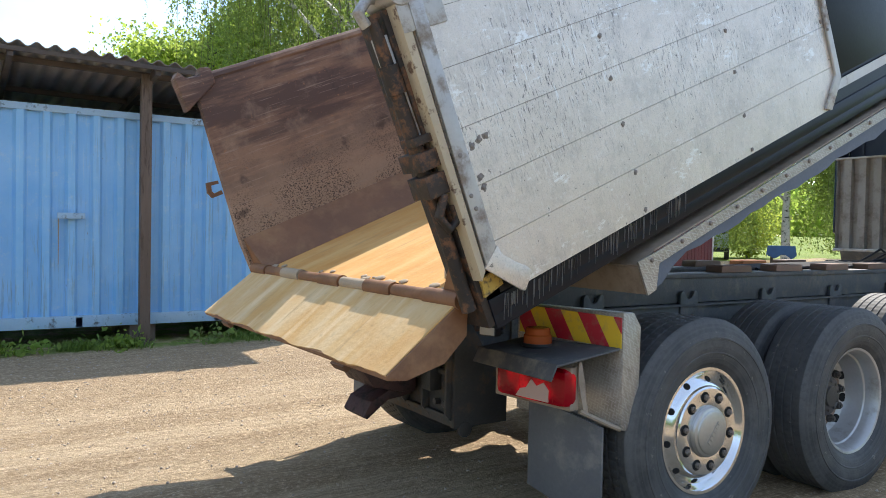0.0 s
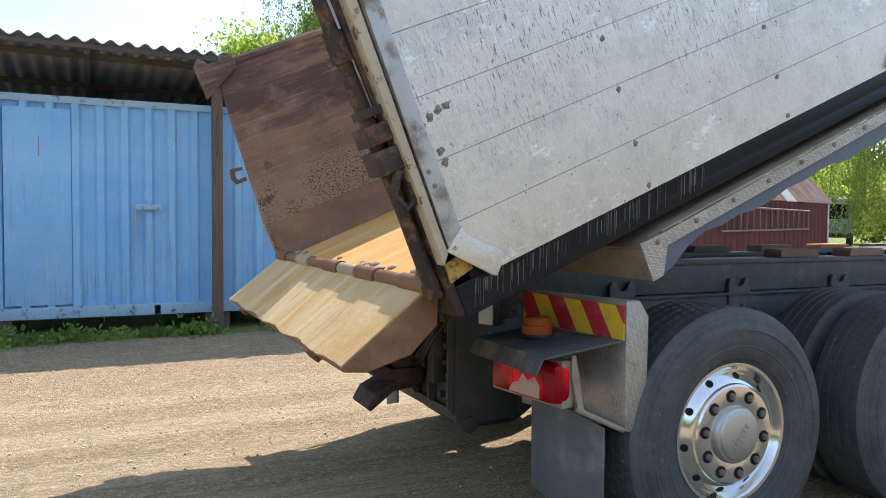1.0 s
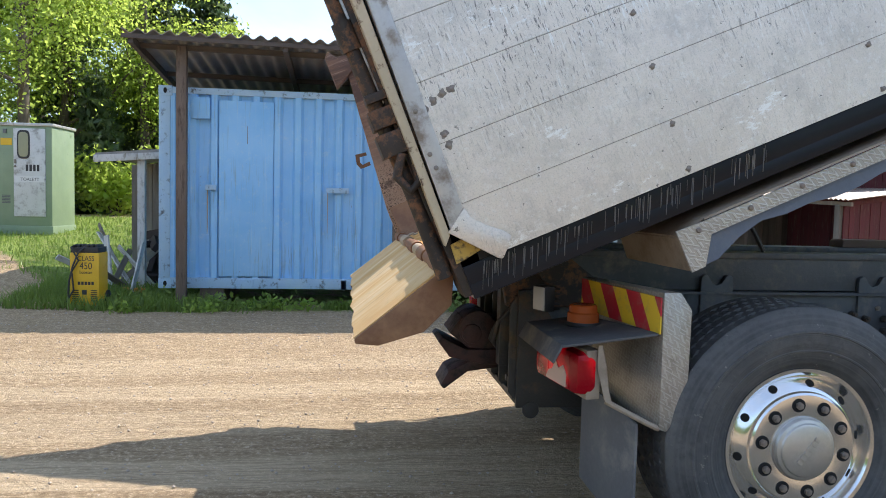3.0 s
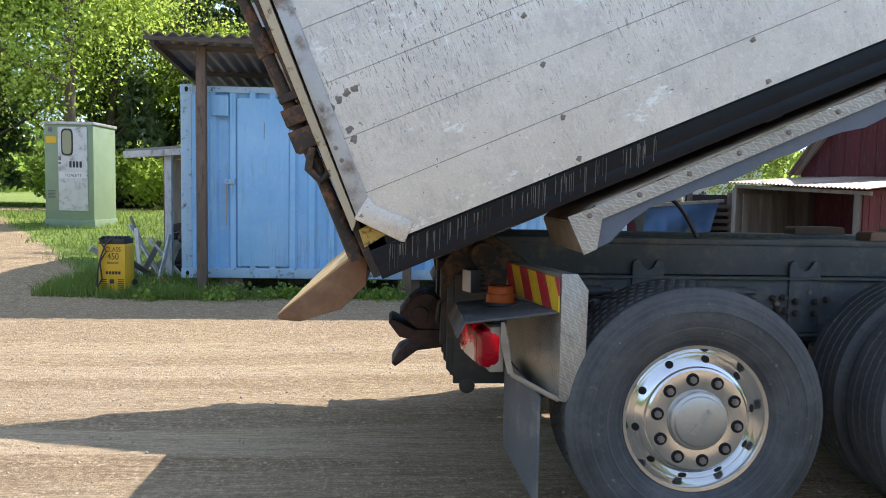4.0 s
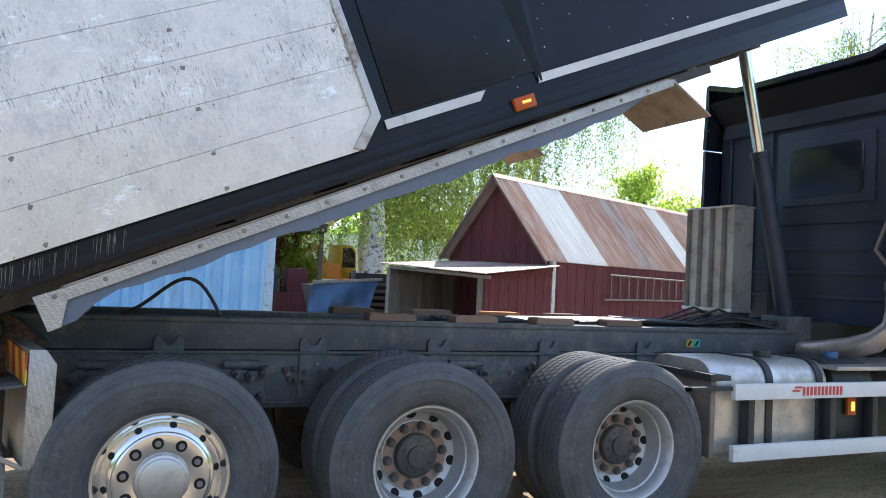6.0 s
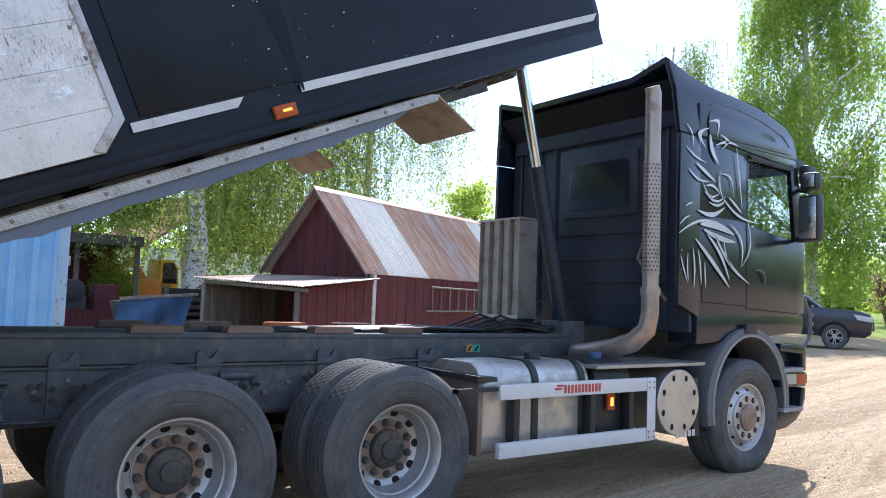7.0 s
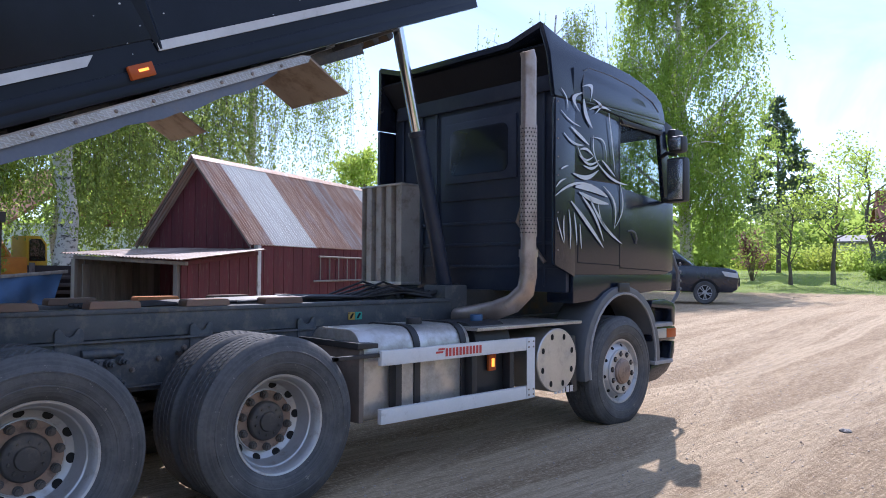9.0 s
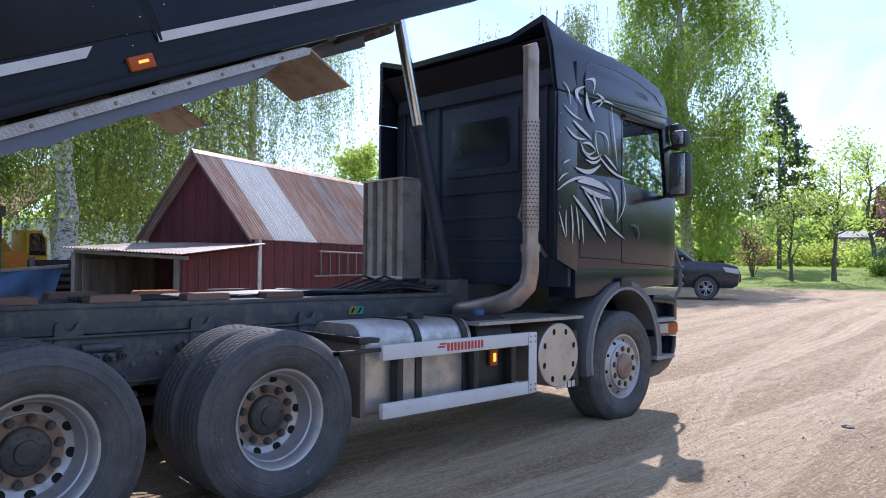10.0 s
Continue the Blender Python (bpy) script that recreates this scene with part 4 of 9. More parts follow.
HOOK = hook_bracket()
for x in (0.06, 0.885, 1.72, 2.56, 3.4):
    again("mount_bracket", HOOK, truck, pose(x, 0.838, 1.0))
BOLT = nut_mesh(0.014, 0.02)
for i in range(28):
    x = -0.45 + 0.17 * i
    if 3.9 < x:
        break
    again("frame_bolt", BOLT, truck, pose(x, 0.838, 0.80 + 0.06 * ((i * 7) % 3)))
bm = bmesh.new()
box(bm, -0.52, 3.85, 0.842, 0.853, 0.66, 0.985)
cyl(bm, (-0.52, 0.848, 0.988), (3.85, 0.848, 0.988), 0.009, seg=8)
part("frame_liner", bm, M_CHASSIS, truck, "dusty inner rail lapped over the frame", bevel=0.003)
BIG = nut_mesh(0.0145, 0.026).copy()
BIG.materials[0] = M_GREASE
for x0 in (0.885, 1.72, 2.56, 3.4):
    for dx, z in ((-0.165, 0.885), (-0.11, 0.89), (-0.14, 0.83), (-0.10, 0.82), (-0.05, 0.87), (-0.05, 0.81), (0.05, 0.87), (0.05, 0.81), (0.12, 0.88)):
        again("frame_bolt", BIG, truck, pose(x0 + dx, 0.828 if abs(dx) > 0.08 else 0.812, z, 0, 25 * (dx * 40 % 2), 0))
bm = bmesh.new()
cyl(bm, (0, 0, 0), (0, -0.06, 0), 0.026, seg=10)
cyl(bm, (0, -0.06, 0), (0, -0.10, 0), 0.018, seg=8)
cyl(bm, (0, -0.10, 0), (0, -0.13, 0), 0.012, seg=8)
FITTING = finish("valve_fitting", bm, M_CHASSIS)
for x0 in (-0.29, 0.46, 1.88, 3.12):
    bm = bmesh.new()
    prism(bm, [(x0 - 0.13, 0.62), (x0 - 0.09, 0.58), (x0 + 0.09, 0.58), (x0 + 0.13, 0.64), (x0 + 0.13, 0.88), (x0 - 0.11, 0.9)], 0.77, 0.855)
    valve = part("brake_valve", bm, M_CHASSIS, truck, "dusty grey brake valve block", bevel=0.012)
    for j in range(4):
        again("valve_fitting", FITTING, valve, pose(x0 - 0.12 + 0.08 * j, 0.78, 0.86 + 0.012 * (j % 2)))
        again("valve_fitting", FITTING, valve, pose(x0 - 0.10 + 0.07 * j, 0.78, 0.76 - 0.02 * (j % 2)))
    bm = bmesh.new()
    cyl(bm, (x0 - 0.10, 0.80, 0.92), (x0 + 0.10, 0.80, 0.92), 0.028, seg=12)
    cyl(bm, (x0 + 0.09, 0.80, 0.92), (x0 + 0.15, 0.80, 0.92), 0.016, seg=10)
    part("pipe_union", bm, M_CHASSIS, valve)

# wear pads on both top rails
bm = bmesh.new()
prism(bm, [(-0.16, 0.0), (0.16, 0.0), (0.155, 0.036), (0.144, 0.046), (-0.144, 0.046), (-0.155, 0.036)], -0.065, 0.065)
PAD = finish("wear_pad", bm, M_PAD, bevel=0.004)
PADB = PAD.copy()
PADB.materials[0] = M_PADORANGE
for k, x in enumerate((1.40, 2.00, 2.62, 3.22)):
    again("wear_pad", PAD, truck, pose(x, 0.92, 1.186, 0, 0, 0.6 * (k % 3 - 1)))
for k, x in enumerate((1.35, 1.96, 2.56, 3.15)):
    again("wear_pad", PADB if k == 2 else PAD, truck, pose(x, 1.58, 1.186, 0, 0, 0.8 * (k % 2)))
for k in range(5):
    y = 1.05 + 0.09 * k
    bm = bmesh.new()
    tube(bm, [(1.9, y, 1.19), (2.8, y + 0.05, 1.2), (3.4, y - 0.06, 1.215), (4.1, y + 0.05, 1.2), (4.55, y, 1.24), (4.8, y - 0.1, 1.2)], 0.014, 7)
    part("hydraulic_hose", bm, M_TRIM, truck, "black hydraulic hose lying on the frame")
bm = bmesh.new()
tube(bm, [(-0.2 + 0.03 * i, 0.95 - 0.002 * i, 1.19 + 0.21 * math.sin(math.pi * (i / 18) ** 1.6)) for i in range(19)], 0.011, 7)
part("hydraulic_hose", bm, M_TRIM, truck, "looped black hydraulic hose")

for k in range(6):
    bm = bmesh.new()
    y = 0.98 + 0.1 * k
    tube(bm, [(2.9 + 0.12 * k, y, 1.2), (3.5, y + 0.04 * math.sin(k), 1.225), (4.0, y - 0.06, 1.215), (4.4, y + 0.05 * math.cos(2 * k), 1.27 + 0.03 * (k % 3)), (4.8, y + 0.03, 1.235), (5.1, y, 1.26)], 0.010, 8)
    part("hydraulic_hose", bm, M_TRIM, truck, "grey worn hose behind the cab")

# rear: cross-member, coupling, lamp unit, mudflap
bm = bmesh.new()
box(bm, -0.92, -0.84, 0.78, 1.72, 0.45, 1.0)
prism(bm, [(-0.93, 0.45), (-0.6, 0.45), (-0.6, 0.6), (-0.84, 0.98), (-0.93, 1.0)], 0.77, 0.80)
prism(bm, [(-0.93, 0.45), (-0.6, 0.45), (-0.6, 0.6), (-0.84, 0.98), (-0.93, 1.0)], 1.70, 1.73)
cyl(bm, (-0.86, 0.765, 0.44), (-0.86, 0.785, 0.44), 0.04, seg=14)
box(bm, -0.99, -0.92, 0.9, 0.98, 0.62, 1.02)
for y in (0.80, 1.02, 1.22, 1.44, 1.66):
    prism(bm, [(-0.92, 0.47), (-0.965, 0.52), (-0.965, 0.93), (-0.92, 0.99)], y - 0.008, y + 0.008)
for z in (0.50, 0.72, 0.96):
    box(bm, -0.945, -0.92, 0.79, 1.71, z - 0.012, z + 0.012)
for y, z in ((0.84, 0.56), (0.84, 0.66), (0.92, 0.56), (1.1, 0.9), (1.3, 0.9), (1.55, 0.66), (1.6, 0.78), (0.86, 0.8), (0.86, 0.88)):
    cyl(bm, (-0.95, y, z), (-0.915, y, z), 0.018, seg=6)
for k in range(3):
    tube(bm, [(-0.9, 0.86 + 0.05 * k, 0.95), (-1.0, 0.88 + 0.06 * k, 0.84 - 0.03 * k), (-1.0, 1.0 + 0.04 * k, 0.72), (-0.95, 1.08, 0.66)], 0.011, 7)
box(bm, -0.98, -0.92, 1.5, 1.6, 0.55, 1.0)
part("rear_cross_member", bm, M_GREASE, truck, "dark greasy rear cross-member", bevel=0.004)
bm = bmesh.new()
prism(bm, [(-0.92, 0.80), (-1.14, 0.82), (-1.2, 0.74), (-1.1, 0.66), (-0.92, 0.64)], 1.12, 1.38)
cyl(bm, (-1.06, 1.1, 0.76), (-1.06, 1.40, 0.76), 0.095, seg=20)
cyl(bm, (-1.09, 1.085, 0.74), (-1.09, 1.11, 0.74), 0.05, seg=16)
prism(bm, [(-0.95, 0.66), (-1.12, 0.66), (-1.24, 0.72), (-1.26, 0.70), (-1.2, 0.62), (-1.02, 0.58), (-0.95, 0.58)], 1.1, 1.4)
prism(bm, [(-0.95, 0.56), (-1.1, 0.54), (-1.22, 0.45), (-1.24, 0.47), (-1.2, 0.54), (-1.08, 0.6), (-0.95, 0.62)], 1.13, 1.37)
part("tow_coupling", bm, M_TOW, truck, "rusty brown towing jaw", bevel=0.008)
bm = bmesh.new()
lathe(bm, [(0.0, -0.02), (0.1, -0.02), (0.105, 0.0), (0.1, 0.14), (0.0, 0.14)], 24, (-0.86, 0.93, 0.98))
prism(bm, [(-0.98, 0.92), (-0.6, 0.92), (-0.55, 1.05), (-0.75, 1.2), (-0.9, 1.17), (-1.0, 1.02)], 0.80, 0.85)
prism(bm, [(-0.98, 0.92), (-0.6, 0.92), (-0.55, 1.05), (-0.75, 1.2), (-0.9, 1.17), (-1.0, 1.02)], 1.65, 1.7)
cyl(bm, (-0.8, 0.7, 1.1), (-0.8, 1.8, 1.1), 0.06, seg=18)
part("tipping_hinge", bm, M_SOOT, truck, "rusty tipping hinge with a large pin", bevel=0.006)


def slant(v, y0):
    v.co.x -= 0.24 * abs(v.co.y - y0)


def lamp_unit(far=False):
    """Tread-plate corner box with striped board, shelf, beacon, tail lamps and mudflap."""
    s, o = (-1, WIDTH + 0.05) if far else (1, -0.05)
    Y = lambda v: o + s * v
    span = lambda a, b: sorted((Y(a), Y(b)))
    bm = bmesh.new()
    prism(bm, [(-0.565, 1.085), (-0.50, 1.085), (-0.455, 1.02), (-0.46, 0.67), (-0.535, 0.565), (-0.565, 0.575)], *span(0.06, 0.62))
    splay = lambda b: [slant(v, Y(0.06)) for v in b.verts]
    splay(bm)
    unit = part("corner_guard", bm, M_CHECK, truck, "dirty aluminium tread-plate guard", bevel=0.006)
    bm = bmesh.new()
    prism(bm, [(Y(0.065), 0.93), (Y(0.065), 1.065), (Y(0.60), 1.08), (Y(0.60), 0.95)], -0.575, -0.569, "x")
    splay(bm)
    part("striped_board", bm, M_STRIPE, unit, "red and yellow striped warning board")
    bm = bmesh.new()
    m = Matrix.Translation((-0.78, Y(0.33), 0.905)) @ Matrix.Rotation(radians(-7), 4, "Y")
    box(bm, -0.17, 0.2, -0.27, 0.27, -0.005, 0.005, m)
    m2 = Matrix.Translation((-0.955, Y(0.33), 0.865)) @ Matrix.Rotation(radians(-62), 4, "Y")
    box(bm, -0.045, 0.03, -0.27, 0.27, -0.005, 0.005, m2)
    part("rubber_shelf", bm, M_FLAP, unit, "bent grey rubber shelf", bevel=0.003)
    up = Matrix.Translation((-0.76, Y(0.40), 0.945)) @ Matrix.Rotation(radians(-90), 4, "X")
    bm = bmesh.new()
    lathe(bm, [(0.0, -0.05), (0.050, -0.05), (0.056, -0.044), (0.058, -0.02), (0.064, -0.014), (0.066, 0.03), (0.0, 0.03)], 28)
    part("beacon", bm, M_AMBER, unit, "round orange beacon", at=up)
    bm = bmesh.new()
    lathe(bm, [(0.0, 0.02), (0.07, 0.02), (0.076, 0.03), (0.07, 0.038), (0.0, 0.038)], 28)
    part("beacon_foot", bm, M_TRIM, unit, at=up)
    lamp_at = Matrix.Translation((-0.86, Y(0.29), 0.79)) @ Matrix.Rotation(radians(8 * s), 4, "Z")
    bm = bmesh.new()
    box(bm, -0.008, 0.05, -0.20, 0.24, -0.11, 0.075) if not far else box(bm, -0.008, 0.05, -0.24, 0.20, -0.11, 0.075)
    part("lamp_housing", bm, M_TANPLATE, unit, "bent sheet metal lamp housing", bevel=0.008, at=lamp_at)
    side = -1 if far else 1
    bm = bmesh.new()
    prism(bm, [(-0.205 * side, -0.095), (0.20 * side, -0.095), (0.20 * side, 0.065), (-0.205 * side, 0.065)], -0.05, 0.045, "x")
    part("tail_lens", bm, M_RED, unit, "deep red tail lamp lens", bevel=0.034, at=lamp_at)
    bm = bmesh.new()
    prism(bm, [(y * side, h) for y, h in ((-0.115, -0.08), (0.07, -0.08), (0.045, -0.045), (0.01, -0.035), (-0.02, 0.005), (-0.05, -0.02), (-0.09, 0.0), (-0.12, -0.03))], -0.0525, -0.046, "x")
    part("reversing_lens", bm, M_WHITELENS, unit, "cracked pale reversing lens", at=lamp_at)
    for y in (-0.14, 0.05):
        bm = bmesh.new()
        box(bm, -0.0515, -0.046, y * side - 0.002, y * side + 0.002, -0.075, 0.045)
        part("lens_rib", bm, M_RED, unit, at=lamp_at)
    # narrow bent sheet beside the lamp, and the bar down to the guard
    bm = bmesh.new()
    prism(bm, [(-0.80, 0.885), (-0.785, 0.885), (-0.765, 0.80), (-0.755, 0.72), (-0.74, 0.665), (-0.77, 0.68), (-0.785, 0.74), (-0.80, 0.80)], *span(0.083, 0.088))
    part("side_sheet", bm, M_TANPLATE, unit, "narrow bent sheet beside the lamp")
    bm = bmesh.new()
    tube(bm, [(-0.56, Y(0.072), 0.575), (-0.60, Y(0.08), 0.592), (-0.75, Y(0.13), 0.665)], 0.011, 8)
    part("bracket_bar", bm, M_TANPLATE, unit, "pale bracket bar")
    bm = bmesh.new()
    prism(bm, [(Y(0.10), 0.13), (Y(0.50), 0.24), (Y(0.50), 0.66), (Y(0.10), 0.585)], -0.006, 0.006, "x", Matrix.Translation((-0.635, 0, 0)))
    for v in bm.verts:
        v.co.x -= 0.20 * abs(v.co.y - Y(0.10))
    part("mudflap", bm, M_MUDFLAP, unit, "hanging grey rubber mudflap", bevel=0.003)
    work_at = Matrix.Translation((-0.87, Y(0.62), 0.99)) @ Matrix.Rotation(radians(20 * s), 4, "Z")
    bm = bmesh.new()
    box(bm, -0.02, 0.03, -0.045, 0.045, -0.055, 0.055)
    wl = part("work_lamp", bm, M_TRIM, unit, "square black work lamp", bevel=0.004, at=work_at)
    for i in range(5):
        bm = bmesh.new()
        box(bm, 0.028, 0.06, -0.04, 0.04, -0.05 + 0.022 * i, -0.042 + 0.022 * i)
        part("cooling_fin", bm, M_TRIM, wl)
    bm = bmesh.new()
    box(bm, -0.026, -0.019, -0.04, 0.04, -0.05, 0.05)
    part("lamp_glass", bm, M_CLEARLENS, wl, "pale work lamp glass", bevel=0.002)
    return unit


lamp_unit()
lamp_unit(True)
# ---- tipping bed, in its own frame: u along the floor, w up from it ----
BED_TILT = 23.1
bed_at = pose(-1.165, 0.0, 1.24, 0, -BED_TILT, 0)
L0, L1, H = -0.17, 5.95, 1.2
bm = bmesh.new()
box(bm, L0, L1, -0.02, 2.52, -0.075, -0.005)
bed = part("tipping_bed", bm, M_BLACK, truck, "raised black steel tipper bed", bevel=0.004, at=bed_at)
for y0 in (-0.02, 2.42):
    bm = bmesh.new()
    box(bm, L0, L1, y0, y0 + 0.1, -0.125, -0.07)
    part("edge_beam", bm, M_BLACK, bed, "black edge beam under the side", bevel=0.004)
for y0 in (0.78, 1.62):
    bm = bmesh.new()
    box(bm, 0.05, 5.4, y0, y0 + 0.1, -0.21, -0.07)
    part("floor_beam", bm, M_CHASSIS, bed, "long beam under the floor", bevel=0.004)
for i in range(9):
    bm = bmesh.new()
    box(bm, 0.3 + 0.6 * i, 0.38 + 0.6 * i, 0.085, 2.415, -0.14, -0.075)
    part("cross_bearer", bm, M_CHASSIS, bed, bevel=0.004)
bm = bmesh.new()
prism(bm, [(L0, -0.005), (L1, -0.005), (L1, H + 0.12), (2.3, H), (0.06, H), (L0, 0.25)], -0.012, 0.05)
part("side_wall", bm, M_BLACK, bed, "scuffed black steel side")
bm = bmesh.new()
prism(bm, [(L0 - 0.06, -0.005), (L1, -0.005), (L1, H + 0.12), (2.3, H), (L0 + 0.04, H), (L0 - 0.06, 0.2)], 2.45, 2.512)
part("side_wall", bm, M_BEDWALL, bed, "worn brown steel side wall, streaked and pitted")
for ya, yb, nm in ((2.45, 2.26, 0), (0.05, 0.24, 1)):
    bm = bmesh.new()
    prism(bm, [(ya, 0.0), (yb, 0.0), (yb, 0.006), (ya, 0.21)], L0 - 0.04, L1 - 0.05, "x")
    part("floor_fillet", bm, M_CHAMFER, bed, "rusty sloped strip along the floor")
bm = bmesh.new()
box(bm, L0 - 0.03, L1 - 0.02, 0.2, 2.3, -0.004, 0.004)
part("bed_floor", bm, M_MUD, bed, "bed floor smeared with ochre clay")
bm = bmesh.new()
prism(bm, [(L1 - 0.05, -0.06), (L1, -0.06), (L1 + 0.05, 0.1), (L1 + 0.05, H + 0.15), (L1 - 0.05, H + 0.15)], -0.01, 2.51)
part("front_wall", bm, M_BLACK, bed, "black front wall", bevel=0.01)
bm = bmesh.new()
tube(bm, [(0.04, 0.02, H + 0.02), (2.3, 0.02, H + 0.02), (L1, 0.02, H + 0.13)], 0.035, 10)
part("top_rail", bm, M_EDGE, bed, "pale tube along the near side's top")
bm = bmesh.new()
tube(bm, [(L0 + 0.02, 2.48, H + 0.02), (2.3, 2.48, H + 0.02), (L1, 2.48, H + 0.13)], 0.035, 10)
part("top_rail", bm, M_BEDWALL, bed, "brown tube along the far side's top")
# pressed crease and reflective tape of the black front half
bm = bmesh.new()
quad = [bm.verts.new(v) for v in ((3.12, -0.0215, 1.22), (3.34, -0.075, 1.22), (3.345, -0.032, 0.07), (3.325, -0.0215, 0.07))]
back = [bm.verts.new(v) for v in ((3.36, -0.0215, 1.22), (3.36, -0.0215, 0.07))]
for f in ((quad[0], quad[1], quad[2], quad[3]), (quad[1], back[0], back[1], quad[2])):
    bm.faces.new(f)
part("pressed_rib", bm, M_BLACK, bed, "tapering pressed rib", bevel=0.01)
bm = bmesh.new()
prism(bm, [(2.42, 0.13), (3.36, 0.13), (3.42, 0.62), (3.40, 1.2), (2.42, 1.2)], -0.022, -0.012)
part("raised_field", bm, M_BLACK, bed, "", bevel=0.004)
for a, b in ((2.36, 2.98), (3.33, 5.95)):
    bm = bmesh.new()
    prism(bm, [(a, 0.062), (b - 0.05, 0.062), (b, 0.112), (a, 0.112)], -0.0275, -0.0225 if a < 3 else -0.012)
    part("reflective_tape", bm, M_REFLECT, bed, "white reflective strip")
# small paint chips and rust spots on the black side
bm = bmesh.new()
rnd = random.Random(3)
for i in range(60):
    u, w, r = rnd.uniform(2.5, 5.5), rnd.uniform(0.0, 1.1), 0.0015 + 0.004 * rnd.random() ** 2
    prism(bm, [(u + r * (1 + 0.6 * rnd.random()) * math.cos(k), w + r * math.sin(k)) for k in (0, 1.1, 2.2, 3.1, 4.0, 5.2)], -0.0245, -0.021)
tagged(part("paint_chip", bm, M_REFLECT, bed), "pale chips in the black paint", kind="stuff")
bm = bmesh.new()
for i in range(95):
    u = -0.1 + 1.15 * rnd.random() ** 1.3
    w0 = rnd.uniform(-0.03, -0.01)
    w1 = w0 - rnd.uniform(0.03, 0.09)
    d = rnd.uniform(0.0012, 0.0042)
    drop = 0.43 * (w0 - w1)
    prism(bm, [(u, w0), (u + d, w0), (u + d * 0.7 - drop, w1), (u + d * 0.3 - drop, w1)], -0.0225, -0.019)
tagged(part("dried_drip", bm, M_MUDFLAP, bed), "pale dried drips on the black edge", kind="stuff")

# white aluminium side boards
rear = lambda w: -0.172 + 0.02 * max(0.0, w - 0.2) + (0.125 * (0.13 - w) / 0.13 if w < 0.13 else 0)
front = lambda w: 2.31 - 0.03 * w if w > 0.13 else 2.19 + 0.12 * w / 0.13
seams = [0.0, 0.205, 0.42, 0.635, 0.85, 1.055, 1.16]
for a, b in zip(seams, seams[1:]):
    a2, b2 = a + 0.001, b - 0.001
    cuts = sorted({a2, b2} | {c for c in (0.13, 0.2) if a2 < c < b2})
    pts = [(front(c), c) for c in cuts] + [(rear(c) + 0.012, c) for c in cuts[::-1]]
    bm = bmesh.new()
    prism(bm, pts, -0.062, -0.013)
    part("side_board", bm, M_PANEL, bed, "scratched whitish aluminium board", smooth=0)
bm = bmesh.new()
prism(bm, [(2.15, 0.01), (2.26, 0.14), (2.24, 1.15), (-0.115, 1.15), (-0.135, 0.145), (-0.03, 0.012)], -0.054, -0.0135)
part("board_backing", bm, M_NUT, bed)
bm = bmesh.new()
prism(bm, [(-0.166, 0.132), (-0.100, 0.19), (-0.08, 1.16), (-0.138, 1.16)], -0.076, -0.0625)
part("rear_edge_profile", bm, M_EDGE, bed, "pale folded edge profile", bevel=0.004)
bm = bmesh.new()
prism(bm, [(-0.202, 0.09), (-0.173, 0.122), (-0.152, 1.16), (-0.19, 1.16)], -0.07, 0.0)
part("rear_edge_strip", bm, M_CREAM, bed, "chipped cream painted edge strip", bevel=0.004)
bm = bmesh.new()
prism(bm, [(-0.178, 0.132), (-0.096, 0.192), (-0.085, 0.150), (-0.062, 0.126), (-0.03, 0.092), (0.002, 0.068), (0.022, 0.042), (0.018, 0.026), (-0.006, 0.006), (-0.034, -0.022), (-0.05, -0.012)], -0.078, -0.0625)
part("corner_plate", bm, M_PANEL, bed, "folded corner plate", bevel=0.006)
bm = bmesh.new()
prism(bm, [(2.19, -0.004), (2.33, 0.13), (2.30, 1.16), (2.26, 1.16), (2.285, 0.16), (2.14, 0.02)], -0.078, -0.0625)
part("front_edge_profile", bm, M_EDGE, bed, "pale folded edge profile", bevel=0.004)


M_BOLT = surface("brown_bolt_head", (0.20, 0.175, 0.155), (0.27, 0.24, 0.21), 0.6, relief=0.1)


def rivet_mesh():
    bm = bmesh.new()
    lathe(bm, [(0.0082, 0.003), (0.0085, -0.002), (0.006, -0.004), (0.0, -0.005)], 12)
    return finish("bolt", bm, M_BOLT)


RIVET = rivet_mesh()
RINGS = surface("dark_bolt_stain", (0.19, 0.165, 0.145), (0.29, 0.26, 0.235), 0.8, relief=0.1, scale=40)
bm = bmesh.new()
rnd = random.Random(9)
prism(bm, [((0.0105 + 0.003 * math.sin(3 * k + 1) + 0.0025 * rnd.random()) * math.cos(k), (0.0105 + 0.003 * math.sin(2 * k) + 0.0025 * rnd.random()) * math.sin(k)) for k in (2 * math.pi * i / 28 for i in range(28))], -0.0006, 0.0006)
STAIN = finish("bolt_stain", bm, RINGS)
spots = [(u, w) for u in (0.70, 1.49) for w in (0.02, 0.19, 0.40, 0.595, 0.77, 0.93)]
spots += [(-0.098, 0.548), (-0.06, 0.563), (-0.022, 0.575), (0.012, 0.578), (-0.066, 0.445), (-0.064, 0.405), (2.24, 0.60), (2.26, 0.45), (2.25, 0.83)]
for u, w in spots:
    wide = 1.3 if u < 0.1 else 1.0
    again("bolt_stain", STAIN, bed, pose(u, -0.0625, w, 0, 970 * (u + w), 0) @ Matrix.Diagonal((wide, 1, wide * 0.9, 1)))
    again("bolt", RIVET, bed, pose(u, -0.0635, w))
for u, w in ((-0.13, 0.55), (-0.138, 0.40), (-0.135, 0.35)):
    again("bolt", RIVET, bed, pose(u, -0.0765, w))
